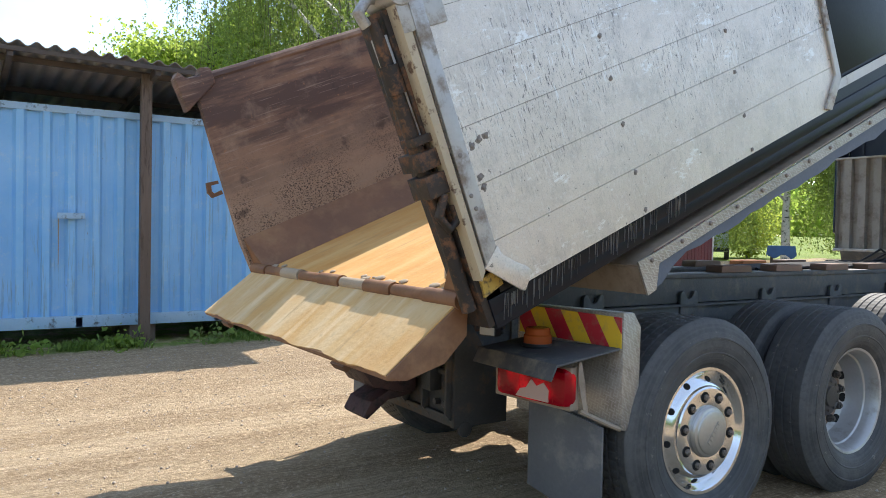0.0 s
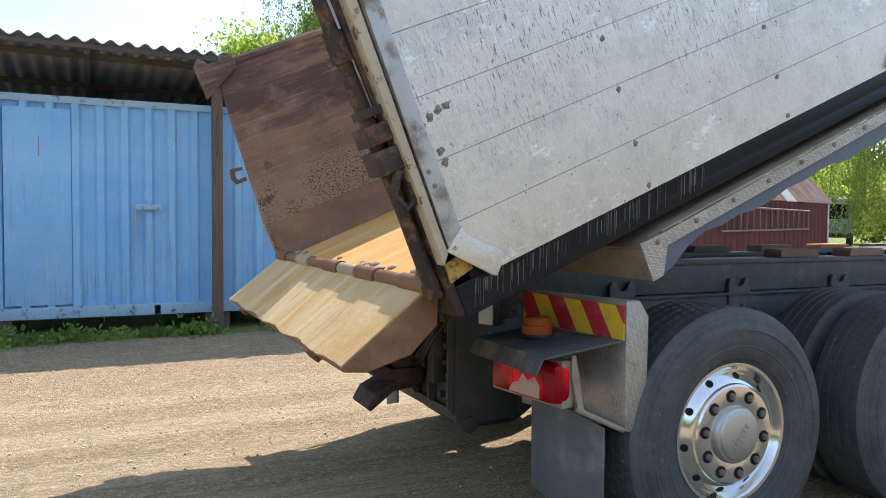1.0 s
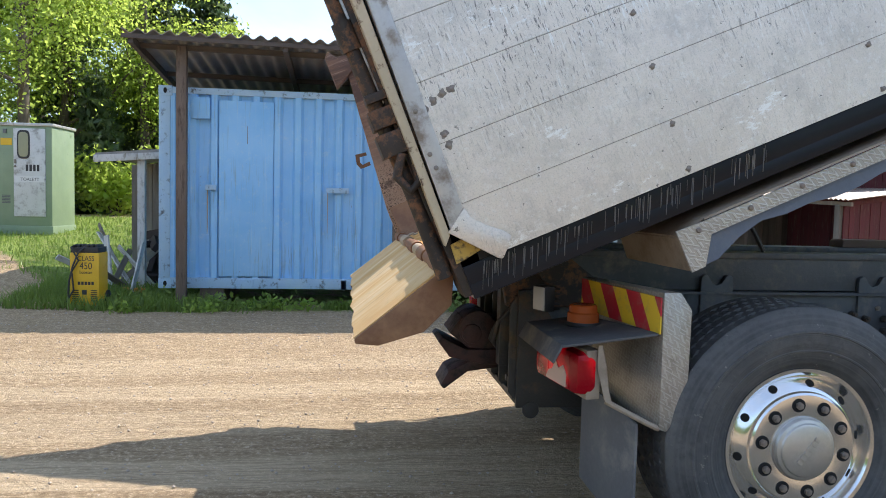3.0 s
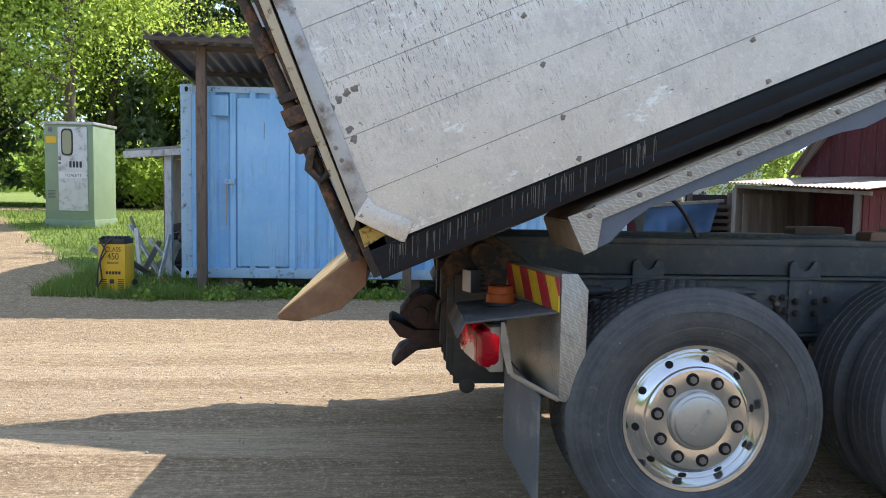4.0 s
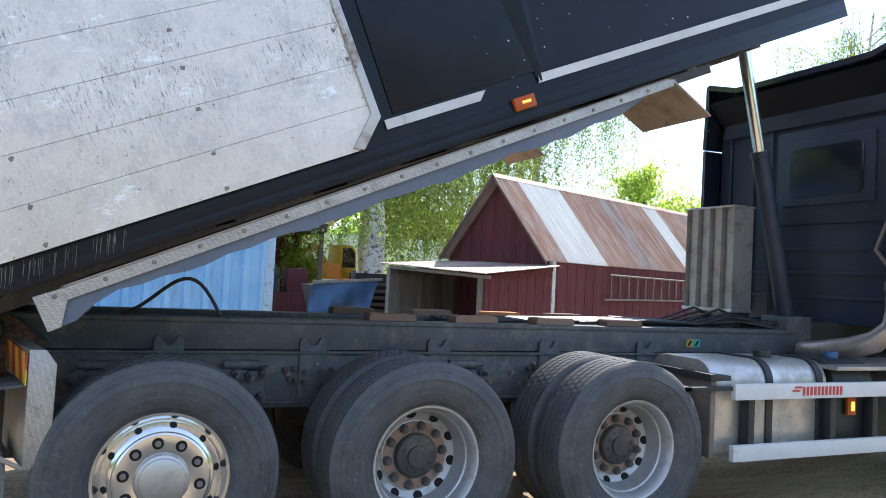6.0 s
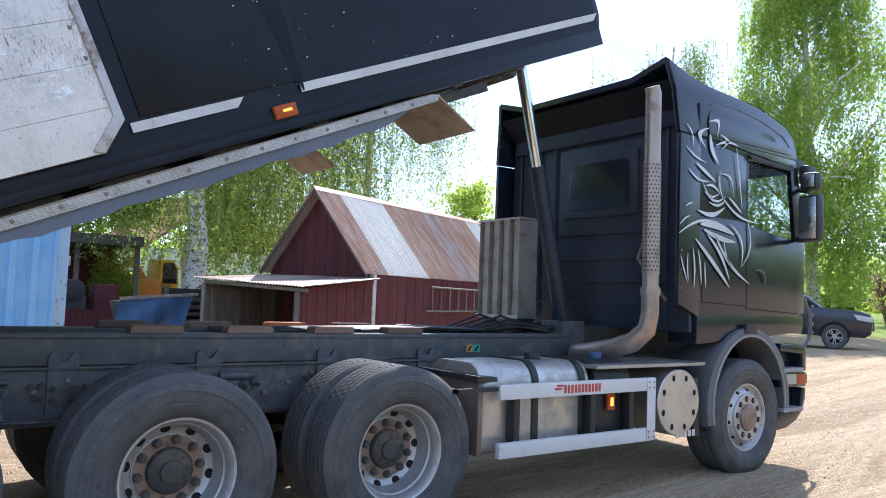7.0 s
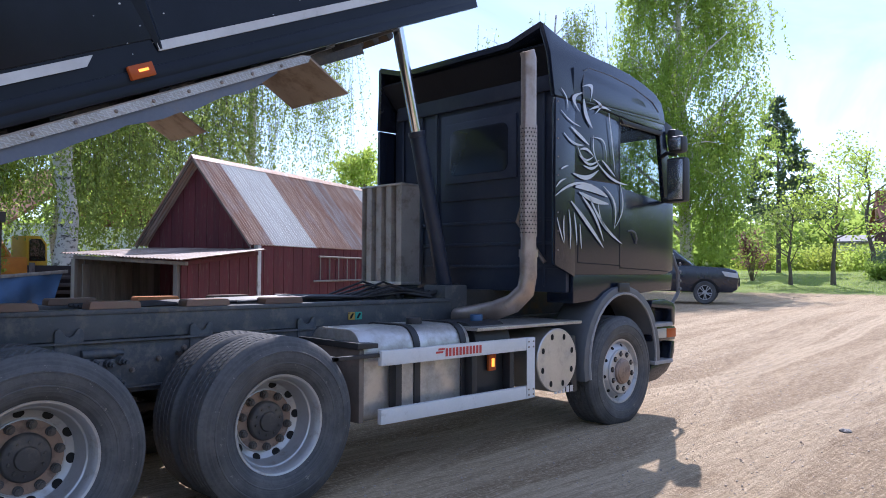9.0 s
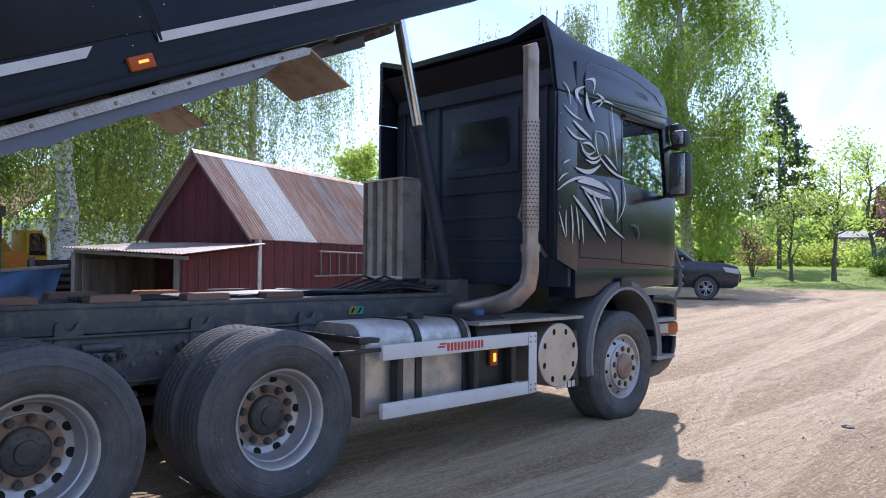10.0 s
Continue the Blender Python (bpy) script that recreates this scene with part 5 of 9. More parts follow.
for w in (0.4, 0.47, 0.56):
    again("bolt", RIVET, bed, pose(2.285, -0.0785, w))

# near rear post with its locking gear
bm = bmesh.new()
prism(bm, [(-0.20, -0.11), (-0.10, -0.11), (-0.09, 0.2), (-0.11, 1.1), (-0.215, 1.1), (-0.205, 0.2)], -0.012, 0.16)
part("rear_post", bm, M_SOOT, bed, "black greasy rear post", bevel=0.006)
bm = bmesh.new()
prism(bm, [(-0.215, 0.62), (-0.2, 0.62), (-0.205, 1.02), (-0.225, 1.02)], 0.0, 0.10)
part("post_plate", bm, M_EDGE, bed, "pale worn plate on the post", bevel=0.003)
bm = bmesh.new()
tube(bm, [(-0.235, 0.03, -0.02), (-0.235, 0.02, 0.3), (-0.24, 0.015, 0.6), (-0.245, 0.01, 0.85), (-0.25, 0.0, 1.08)], [0.03, 0.026, 0.03, 0.026, 0.022], 12)
cyl(bm, (-0.245, 0.01, 0.82), (-0.246, 0.005, 0.92), 0.036, seg=14)
part("lock_rod", bm, M_SOOT, bed, "rusty black locking rod")
bm = bmesh.new()
box(bm, -0.25, -0.08, -0.045, 0.09, 0.48, 0.545)
box(bm, -0.255, -0.1, -0.05, 0.07, 0.38, 0.46)
box(bm, -0.24, -0.1, -0.04, 0.06, 0.57, 0.60)
tube(bm, [(-0.19, -0.04, 0.38), (-0.235, -0.03, 0.31), (-0.21, -0.03, 0.25), (-0.165, -0.03, 0.27), (-0.16, -0.03, 0.33)], 0.018, 8)
bmesh.ops.translate(bm, verts=bm.verts, vec=(-0.03, 0, 0.06))
part("lock_bracket", bm, M_SOOT, bed, "rusty black hinge brackets", bevel=0.006)
bm = bmesh.new()
cyl(bm, (-0.10, -0.08, 1.14), (-0.10, 0.10, 1.14), 0.05, seg=18)
box(bm, -0.13, 0.06, -0.072, -0.02, 1.0, 1.19)
tube(bm, [(-0.10, 0.04, 1.14), (-0.17, 0.02, 1.15), (-0.235, 0.0, 1.11), (-0.22, 0.0, 1.06)], 0.022, 8)
bmesh.ops.translate(bm, verts=bm.verts, vec=(-0.06, 0, 0))
part("top_hinge", bm, M_EDGE, bed, "worn grey top hinge with a hook", bevel=0.008)
bm = bmesh.new()
prism(bm, [(-0.185, 0.015), (-0.09, 0.03), (-0.095, 0.095), (-0.18, 0.085)], -0.03, -0.0145)
part("warning_plate", bm, M_YELLOWPRINT, bed, "dirty yellow warning plate")
bm = bmesh.new()
prism(bm, [(L0 - 0.07, 1.06), (L0 + 0.16, 1.18), (L0 + 0.16, 1.27), (L0 + 0.10, 1.29), (L0 + 0.08, 1.24), (L0 - 0.0, 1.25), (L0 - 0.04, 1.3), (L0 - 0.07, 1.27)], 2.42, 2.53)
part("far_hinge", bm, M_BEDWALL, bed, "brown top hinge on the far wall", bevel=0.008)
bm = bmesh.new()
prism(bm, [(L0 - 0.05, 0.52), (L0 - 0.12, 0.52), (L0 - 0.135, 0.56), (L0 - 0.12, 0.62), (L0 - 0.05, 0.61), (L0 - 0.05, 0.59), (L0 - 0.1, 0.595), (L0 - 0.11, 0.56), (L0 - 0.1, 0.54), (L0 - 0.05, 0.545)], 2.46, 2.49)
part("chain_eye", bm, M_RUST, bed, "rusty chain eye")

# tail flap hanging open from the floor's rear edge
flap_at = pose(L0 - 0.05, 0, 0.0, 0, -16.0, 0)
bm = bmesh.new()
prism(bm, [(0.02, 0.0), (-0.41, 0.004), (-0.42, -0.012), (-0.36, -0.07), (-0.2, -0.135), (-0.06, -0.12), (0.02, -0.03)], 0.09, 2.42)
flap = part("tail_flap", bm, M_CHAMFER, bed, "open tail flap of rusty steel", bevel=0.006, at=flap_at)
bm = bmesh.new()
nx, ny = 14, 60
rnd = random.Random(4)
edge = [(-0.412 + 0.012 * math.sin(j * 0.5) * rnd.random(), 0.10 + 2.31 * j / ny) for j in range(ny + 1)]
prism(bm, edge + [(-0.005, 2.41), (-0.005, 0.10)], 0.0, 0.008, "z")
part("clay_layer", bm, M_MUDPALE, flap, "dry ochre clay streaks on the flap")
for y in (0.45, 1.95):
    bm = bmesh.new()
    box(bm, -0.43, -0.39, y, y + 0.12, -0.045, -0.012)
    part("flap_lug", bm, M_RUST, flap, "rusty lug under the lip", bevel=0.004)
for i in range(9):
    bm = bmesh.new()
    y = 0.08 + 0.262 * i
    cyl(bm, (0, y, 0), (0, y + 0.25, 0), 0.030 if i % 2 else 0.036, seg=14)
    part("hinge_knuckle", bm, M_CLOD if i in (3, 6) else M_CHAMFER, bed, "", at=pose(L0 - 0.05, 0, 0.008))
bm = bmesh.new()
rnd = random.Random(8)
for i in range(22):
    y = rnd.choice((0.3, 0.7, 0.95, 1.15, 1.5, 1.9, 2.2)) + rnd.gauss(0, 0.07)
    r = rnd.uniform(0.008, 0.022)
    m = Matrix.Translation((L0 - 0.02 + rnd.uniform(0, 0.07), y, 0.008)) @ Matrix.Diagonal((1.2, 1.8, 0.4, 1)) @ Euler((rnd.random() * 6, rnd.random() * 6, 0)).to_matrix().to_4x4()
    bmesh.ops.create_icosphere(bm, subdivisions=2, radius=r, matrix=m)
m = Matrix.Translation((0.0, 0.33, 0.03)) @ Matrix.Diagonal((1.2, 1.0, 0.7, 1))
bmesh.ops.create_icosphere(bm, subdivisions=2, radius=0.09, matrix=m)
clods = part("clay_lump", bm, M_CLOD, bed, "lumps of dried clay along the hinge", smooth=60)
tagged(clods, "lumps of dried clay along the hinge", kind="stuff")

# wing plates under the bed; the near one has a bolted rubber skirt
bm = bmesh.new()
lathe(bm, [(0.0105, 0.003), (0.0105, -0.004), (0.007, -0.008), (0.0, -0.009)], 10)
STRIPBOLT = finish("strip_bolt", bm, M_NUT)
for ya, yb in ((-0.05, 0.60), (2.55, 1.90)):
    d = 1 if yb > ya else -1
    bm = bmesh.new()
    prof = [(0.60, -0.325), (0.605, -0.20), (0.70, -0.165), (4.19, -0.142)]
    under = [(u - 0.004, w - 0.008) for u, w in prof]
    prism(bm, prof + under[::-1], min(ya, yb), max(ya, yb))
    wing = part("wing_plate", bm, M_TANPLATE, bed, "long aluminium tread-plate wing", smooth=20)
    bm = bmesh.new()
    prism(bm, [(4.19, -0.142), (4.25, -0.16), (4.46, -0.445), (4.452, -0.45), (4.242, -0.17), (4.19, -0.15)], min(ya, yb), max(ya, yb))
    part("end_flap", bm, M_TANPLATE, wing, "worn plate bent down at the end, ground bounce put into its tan", smooth=20)
    bm = bmesh.new()
    prism(bm, [(0.58, -0.17), (0.70, -0.175), (4.19, -0.15), (4.25, -0.162), (4.22, -0.196), (0.70, -0.228), (0.64, -0.328), (0.585, -0.33)], *sorted((ya - 0.012 * d, ya - 0.002 * d)))
    part("wing_edge", bm, M_CHECK, wing, "tread-plate edge strip with bolts")
    if d > 0:
        bm = bmesh.new()
        low = [(0.70 + 0.1 * i, -0.262 + 0.008 * math.sin(i * 0.9) - 0.02 * math.sin(math.pi * i / 31) - 0.007 * math.cos(2.3 * i)) for i in range(32)]
        low = [(0.62, -0.328)] + [(u, w - 0.28 * max(0.0, 0.9 - u)) for u, w in low] + [(3.98, -0.21)]
        prism(bm, [(0.62, -0.19), (4.02, -0.175)] + low[::-1], ya + 0.004, ya + 0.012)
        part("rubber_skirt", bm, M_SKIRT, wing, "ragged grey rubber skirt, blue sky light put into its colour")
    for i in range(17):
        again("strip_bolt", STRIPBOLT, wing, pose(0.66 + 0.21 * i, ya - 0.012 * d, -0.197 + 0.001365 * i, 0, 0, 0 if d > 0 else 180))
# side marker lamp
bm = bmesh.new()
box(bm, 3.12, 3.26, -0.045, -0.012, -0.055, 0.02)
marker = part("side_marker", bm, M_AMBER, bed, "orange side marker lamp", bevel=0.008)
bm = bmesh.new()
box(bm, 3.17, 3.225, -0.049, -0.044, -0.022, -0.008)
part("marker_bulb", bm, M_AMBERLIT, marker, "lit amber diode row")
# lifting lugs and ram bracket at the nose
for u in (5.4, 5.57, 5.74):
    bm = bmesh.new()
    prism(bm, [(u, -0.06), (u + 0.1, -0.06), (u + 0.08, -0.15), (u + 0.03, -0.165)], 0.85, 1.6)
    part("nose_lug", bm, M_GREASE, bed, "dark lug under the nose", bevel=0.005)
bm = bmesh.new()
prism(bm, [(5.98, -0.05), (6.14, -0.03), (6.17, 0.06), (6.12, 0.16), (5.98, 0.3)], 0.9, 1.14)
part("ram_bracket", bm, M_GREASE, bed, "dark ram bracket before the front wall", bevel=0.006)
# ---- lift ram, cab, exhaust, tank, side guard ----
top = bed_at @ Vector((6.08, 1.02, 0.05))
foot = Vector((5.04, 1.02, 1.25))
way = (top - foot).normalized()
bm = bmesh.new()
cyl(bm, foot, foot + way * 1.44, 0.07, seg=24)
cyl(bm, foot + way * 1.42, foot + way * 1.47, 0.078, seg=24)
ram = part("lift_ram", bm, M_CABREAR, truck, "black hydraulic lift cylinder", bevel=0.004)
bm = bmesh.new()
box(bm, 4.9, 5.18, 0.88, 1.16, 1.05, 1.3)
part("ram_foot", bm, M_CHASSIS, ram, "", bevel=0.01)
bm = bmesh.new()
cyl(bm, foot + way * 1.45, top, 0.05, seg=24)
part("ram_rod", bm, M_CHROME, ram, "chromed ram rod")

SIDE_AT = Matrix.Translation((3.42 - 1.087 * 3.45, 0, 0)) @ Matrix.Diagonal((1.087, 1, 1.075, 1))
# grey ribbed cover behind the cab
bm = bmesh.new()
pts = []
for i in range(4):
    y = 1.60 + 0.155 * i
    pts += [(5.0, y), (5.0, y + 0.075), (5.045, y + 0.095), (5.045, y + 0.145)]
poly = pts + [(5.0, 2.22), (5.24, 2.22), (5.24, 1.60)]
prism(bm, poly, 1.32, 2.27, "z")
cover = part("ribbed_cover", bm, M_COVER, truck, "grey ribbed metal cover behind the cab")
for z0, z1 in ((2.27, 2.29), (1.29, 1.32)):
    bm = bmesh.new()
    box(bm, 4.985, 5.25, 1.585, 2.235, z0, z1)
    part("cover_edge", bm, M_TANK, cover, "", bevel=0.004)
bm = bmesh.new()
prism(bm, [(4.98, 1.29), (5.24, 1.29), (5.24, 1.0), (5.15, 1.08), (5.05, 1.08)], 1.62, 2.15)
part("cover_stand", bm, M_CHASSIS, cover)
for k in range(4):
    bm = bmesh.new()
    tube(bm, [(4.3, 1.1 + 0.1 * k, 1.2), (4.55, 1.05 + 0.1 * k, 1.26), (4.8, 1.0 + 0.1 * k, 1.22), (5.2, 1.0 + 0.08 * k, 1.3)], 0.02, 8)
    part("hose", bm, M_TRIM, truck, "thick black hose")
for x in (4.5, 4.7):
    bm = bmesh.new()
    cyl(bm, (x, 1.15, 1.16), (x, 1.55, 1.16), 0.07, seg=16)
    part("frame_tube", bm, M_CHASSIS, truck, "grey cross tube on the frame")


def rounded_side(pts, y0, y1, mat, name, parent, label="", bevel=0.03):
    bm = bmesh.new()
    prism(bm, pts, y0, y1)
    return part(name, bm, mat, parent, label, bevel=bevel, smooth=40)


# cab body: hollow behind the side windows
XR = 5.50
bm = bmesh.new()
box(bm, XR, XR + 0.05, 0.08, 2.42, 1.15, 2.95)
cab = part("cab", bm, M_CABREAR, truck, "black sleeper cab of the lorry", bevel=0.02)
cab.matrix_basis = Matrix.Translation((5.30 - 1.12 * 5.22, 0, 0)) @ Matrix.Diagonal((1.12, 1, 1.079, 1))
low_side = [(5.55, 1.30), (6.95, 1.30), (7.10, 1.34), (7.11, 1.99), (6.98, 1.985), (6.26, 2.07), (6.22, 2.10), (5.55, 2.10)]
rear_side = [(5.55, 2.10), (6.22, 2.10), (6.22, 2.65), (5.55, 2.74)]
head_side = [(5.55, 2.74), (6.22, 2.65), (6.88, 2.64), (6.95, 2.72), (6.90, 2.90), (6.84, 2.95), (5.55, 3.02)]
pillar = [(6.96, 1.985), (7.11, 1.99), (7.05, 2.35), (6.955, 2.74), (6.87, 2.64)]
for sy in (0, 1):
    a, b = (0.035, 0.085) if sy == 0 else (2.415, 2.465)
    side = rounded_side(low_side, a, b, M_CABPAINT, "cab_side", cab, "glossy black lower cab side", 0.008)
    rounded_side(rear_side, a, b, M_CABPAINT, "rear_panel", cab, "glossy black panel behind the door", 0.006)
    rounded_side(head_side, a, b, M_CABPAINT, "upper_panel", cab, "glossy black panel above the door", 0.006)
    rounded_side(pillar, a, b, M_CABPAINT, "windscreen_pillar", cab, "", 0.006)
    bm = bmesh.new()
    prism(bm, [(6.24, 2.08), (6.97, 1.99), (6.885, 2.64), (6.24, 2.66)], a + 0.02, a + 0.026)
    pane = part("side_window", bm, M_GLASS, cab, "clear side window")
    pane.visible_shadow = False
bm = bmesh.new()
prism(bm, [(7.02, 1.30), (7.13, 1.36), (7.13, 2.0), (7.08, 2.02), (7.0, 2.0)], 0.05, 2.45)
part("front_panel", bm, M_CABPAINT, cab, "black front with a grille", bevel=0.02)
bm = bmesh.new()
prism(bm, [(7.09, 2.02), (7.10, 2.03), (6.96, 2.76), (6.95, 2.75)], 0.11, 2.39)
pane = part("windscreen", bm, M_GLASS, cab, "clear windscreen")
pane.visible_shadow = False
bm = bmesh.new()
prism(bm, [(6.98, 2.62), (7.14, 2.72), (7.14, 2.75), (6.96, 2.80)], 0.06, 2.44)
part("sun_visor", bm, M_TRIM, cab, "dark sun visor", bevel=0.01)
# roof, curving down to the front, its sides drawn in towards the top and its rear corners swept up
ROOF = [(5.25, 3.355), (5.37, 3.305), (5.52, 3.255), (5.71, 3.215), (5.92, 3.195), (6.17, 3.18), (6.44, 3.145), (6.67, 3.085), (6.82, 3.03), (6.91, 2.95), (6.955, 2.84), (6.97, 2.74)]


def draw_in(bm, sgn=1):
    for v in bm.verts:
        v.co.y += sgn * 0.22 * max(0.0, v.co.z - 2.92)


def roof_grid():
    ys = [0.0, 0.04, 0.1, 0.2, 0.34, 0.5, 0.7, 0.86, 1.0]
    ys = ys + [2 - y for y in ys[-2::-1]]
    bm = bmesh.new()
    layers = []
    for drop in (0.0, 0.05):
        rows = []
        for k, (x, z) in enumerate(ROOF):
            inset = 0.055 + 0.22 * max(0.0, z - 2.92)
            row = []
            for y in ys:
                side = min(y, 2 - y)
                dip = 0.10 * max(0.0, 1 - (x - 5.25) / 0.45) * min(1.0, side / 0.35)
                crown = 0.035 * min(1.0, side / 0.2) ** 0.5 * min(1.0, (x - 5.25) / 0.6)
                row.append(bm.verts.new((x - drop * (0.8 if k > 8 else 0.0), inset + (2.5 - 2 * inset) * y / 2, z - drop - dip + crown)))
            rows.append(row)
        layers.append(rows)
    n, m = len(ROOF), len(ys)
    for rows, flip in ((layers[0], False), (layers[1], True)):
        for a in range(n - 1):
            for b in range(m - 1):
                f = (rows[a][b], rows[a + 1][b], rows[a + 1][b + 1], rows[a][b + 1])
                bm.faces.new(f[::-1] if flip else f)
    for b in range(m - 1):
        bm.faces.new((layers[0][0][b], layers[0][0][b + 1], layers[1][0][b + 1], layers[1][0][b]))
    bmesh.ops.recalc_face_normals(bm, faces=bm.faces)
    return bm


part("roof_shell", roof_grid(), M_CABPAINT, cab, "black lacquered roof deflector", smooth=50)
for sgn, y in ((1, 0.03), (-1, 2.47)):
    ya, yb = sorted((y, y + 0.05 * sgn))
    bm = bmesh.new()
    prism(bm, [(5.30, 2.74), (5.55, 2.745), (6.96, 2.735)] + [(x - 0.005, z - 0.012) for x, z in ROOF[-2::-1]] + [(5.285, 3.1)], ya, yb)
    draw_in(bm, sgn)
    part("roof_side", bm, M_CABPAINT, cab, "black lacquered roof side", bevel=0.012)
bm = bmesh.new()
prism(bm, [(5.66, 2.76), (5.65, 2.90), (5.70, 3.02), (5.78, 3.06), (6.08, 3.055), (6.42, 3.01), (6.72, 2.92), (6.83, 2.84), (6.85, 2.77)], 0.022, 0.030)
draw_in(bm)
part("skylight_panel", bm, M_CABPAINT, cab, "glossy black side skylight panel", bevel=0.004)
bm = bmesh.new()
tube(bm, [(x, 0.022 + 0.22 * max(0.0, z - 2.92), z) for x, z in ((5.66, 2.80), (5.655, 2.90), (5.70, 3.02), (5.78, 3.06), (6.08, 3.055), (6.42, 3.01), (6.72, 2.92), (6.83, 2.84))], 0.005, 6)
part("skylight_seal", bm, M_GREYTRIM, cab, "grey seal round the skylight panel")
bm = bmesh.new()
tube(bm, [(5.32, 0.030, 2.738), (5.8, 0.030, 2.738), (6.3, 0.030, 2.70), (6.9, 0.030, 2.66)], 0.005, 6)
part("roof_seam", bm, M_HOLE, cab, "dark seam under the roof side")
# side fairings behind the cab
for y in (0.03, 2.43):
    bm = bmesh.new()
    prism(bm, [(5.30, 1.38), (5.56, 1.28), (5.56, 2.735), (5.31, 2.735)], y, y + 0.04)
    part("side_fairing", bm, M_CABPAINT, cab, "black side fairing behind the cab", bevel=0.01)
for i in range(9):
    bm = bmesh.new()
    cyl(bm, (5.335, 0.032, 1.50 + 0.15 * i), (5.335, 0.026, 1.50 + 0.15 * i), 0.008, seg=8)
    part("fairing_screw", bm, M_NUT, cab)
# details of the back wall
bm = bmesh.new()
box(bm, XR - 0.02, XR, 0.52, 1.66, 1.98, 2.80)
part("back_pressing", bm, M_CABREAR, cab, "", bevel=0.018)
bm = bmesh.new()
prism(bm, [(0.14, 2.84), (2.36, 2.84), (2.34, 2.98), (2.1, 3.06), (0.4, 3.06), (0.16, 2.98)], XR - 0.04, XR, "x")
part("back_hump", bm, M_CABREAR, cab, "rounded pressing under the roof", bevel=0.03)
bm = bmesh.new()
box(bm, XR - 0.045, XR - 0.018, 0.62, 1.57, 2.14, 2.71)
part("back_window_frame", bm, M_CABREAR, cab, "", bevel=0.012)
bm = bmesh.new()
rim_pts = [(y + 0.07 * math.cos(radians(a)), z + 0.07 * math.sin(radians(a))) for y, z, a0 in ((1.42, 2.57, 0), (0.79, 2.57, 90), (0.79, 2.28, 180), (1.42, 2.28, 270)) for a in range(a0, a0 + 91, 18)]
prism(bm, rim_pts, XR - 0.052, XR - 0.044, "x")
part("back_window", bm, M_BACKGLASS, cab, "dark rear cab window", bevel=0.003)
for z in (2.86, 2.94, 1.75, 1.55, 1.35):
    bm = bmesh.new()
    box(bm, XR - 0.012, XR, 0.15, 2.35, z, z + 0.03)
    part("back_rib", bm, M_CABREAR, cab, "", bevel=0.006)
for y in (0.3, 1.72, 1.95, 2.25):
    bm = bmesh.new()
    box(bm, XR - 0.02, XR - 0.0125, y, y + 0.03, 1.2, 2.84)
    part("back_rib", bm, M_CABREAR, cab, "", bevel=0.003)
bm = bmesh.new()
prism(bm, [(5.29, 3.17), (5.5, 2.93), (5.52, 2.95), (5.33, 3.20)], 0.13, 2.37)
part("roof_tunnel", bm, M_MATTBLACK, cab, "dull inside of the roof deflector")
# sheet added to keep ground reflections off the glossy roof underside
bm = bmesh.new()
prism(bm, [(5.30, 3.185), (5.56, 3.12), (5.56, 3.10), (5.30, 3.165)], 0.14, 2.36)
part("roof_underlay", bm, M_MATTBLACK, cab, "added dull black sheet hiding ground reflections under the roof")
bm = bmesh.new()
tube(bm, [(5.48, 0.30, 1.4), (5.40, 0.55, 1.75), (5.36, 0.36, 2.1), (5.12, 0.16, 2.26)], 0.018, 8)
part("stack_stay", bm, M_NUT, cab)

# silver swoosh decal on the side
bm = bmesh.new()


def swoosh(x0, z0, x1, z1, bend, wide, n=12):
    dx, dz = x1 - x0, z1 - z0
    ln = math.hypot(dx, dz)
    nx, nz = -dz / ln, dx / ln
    a, b = [], []
    for i in range(n + 1):
        k = i / n
        c = bend * math.sin(math.pi * k)
        h = wide * math.sin(math.pi * min(1, k * 0.92 + 0.06)) ** 0.8
        px, pz = x0 + dx * k + nx * c, z0 + dz * k + nz * c
        a.append((px + nx * h, pz + nz * h))
        b.append((px - nx * h * 0.3, pz - nz * h * 0.3))
    for i in range(n):
        face(bm, [(p[0], 0.0185 + 0.22 * max(0.0, p[1] - 2.92), p[1]) for p in (a[i], a[i + 1], b[i + 1], b[i])])


HEAD = ((5.64, 2.82, 5.61, 2.65, -0.109, 0.035), (5.64, 2.87, 5.75, 2.76, 0.097, 0.030), (5.66, 2.77, 5.78, 2.54, -0.039, 0.036), (5.79, 2.79, 5.82, 2.67, 0.083, 0.031), (5.36, 2.81, 5.45, 2.64, 0.029, 0.011), (5.49, 2.51, 5.74, 2.39, -0.007, 0.024), (5.36, 2.63, 5.62, 2.53, -0.022, 0.011), (5.40, 2.45, 5.66, 2.38, -0.038, 0.017), (5.58, 2.36, 5.80, 2.30, -0.078, 0.018), (5.61, 2.34, 5.80, 2.30, 0.025, 0.018), (5.60, 2.29, 5.88, 2.28, -0.061, 0.017), (5.66, 2.21, 5.88, 2.25, -0.039, 0.018), (5.52, 2.13, 5.87, 2.19, -0.057, 0.029), (5.83, 2.27, 6.31, 2.10, -0.054, 0.018), (5.80, 2.48, 5.86, 2.24, -0.034, 0.012))
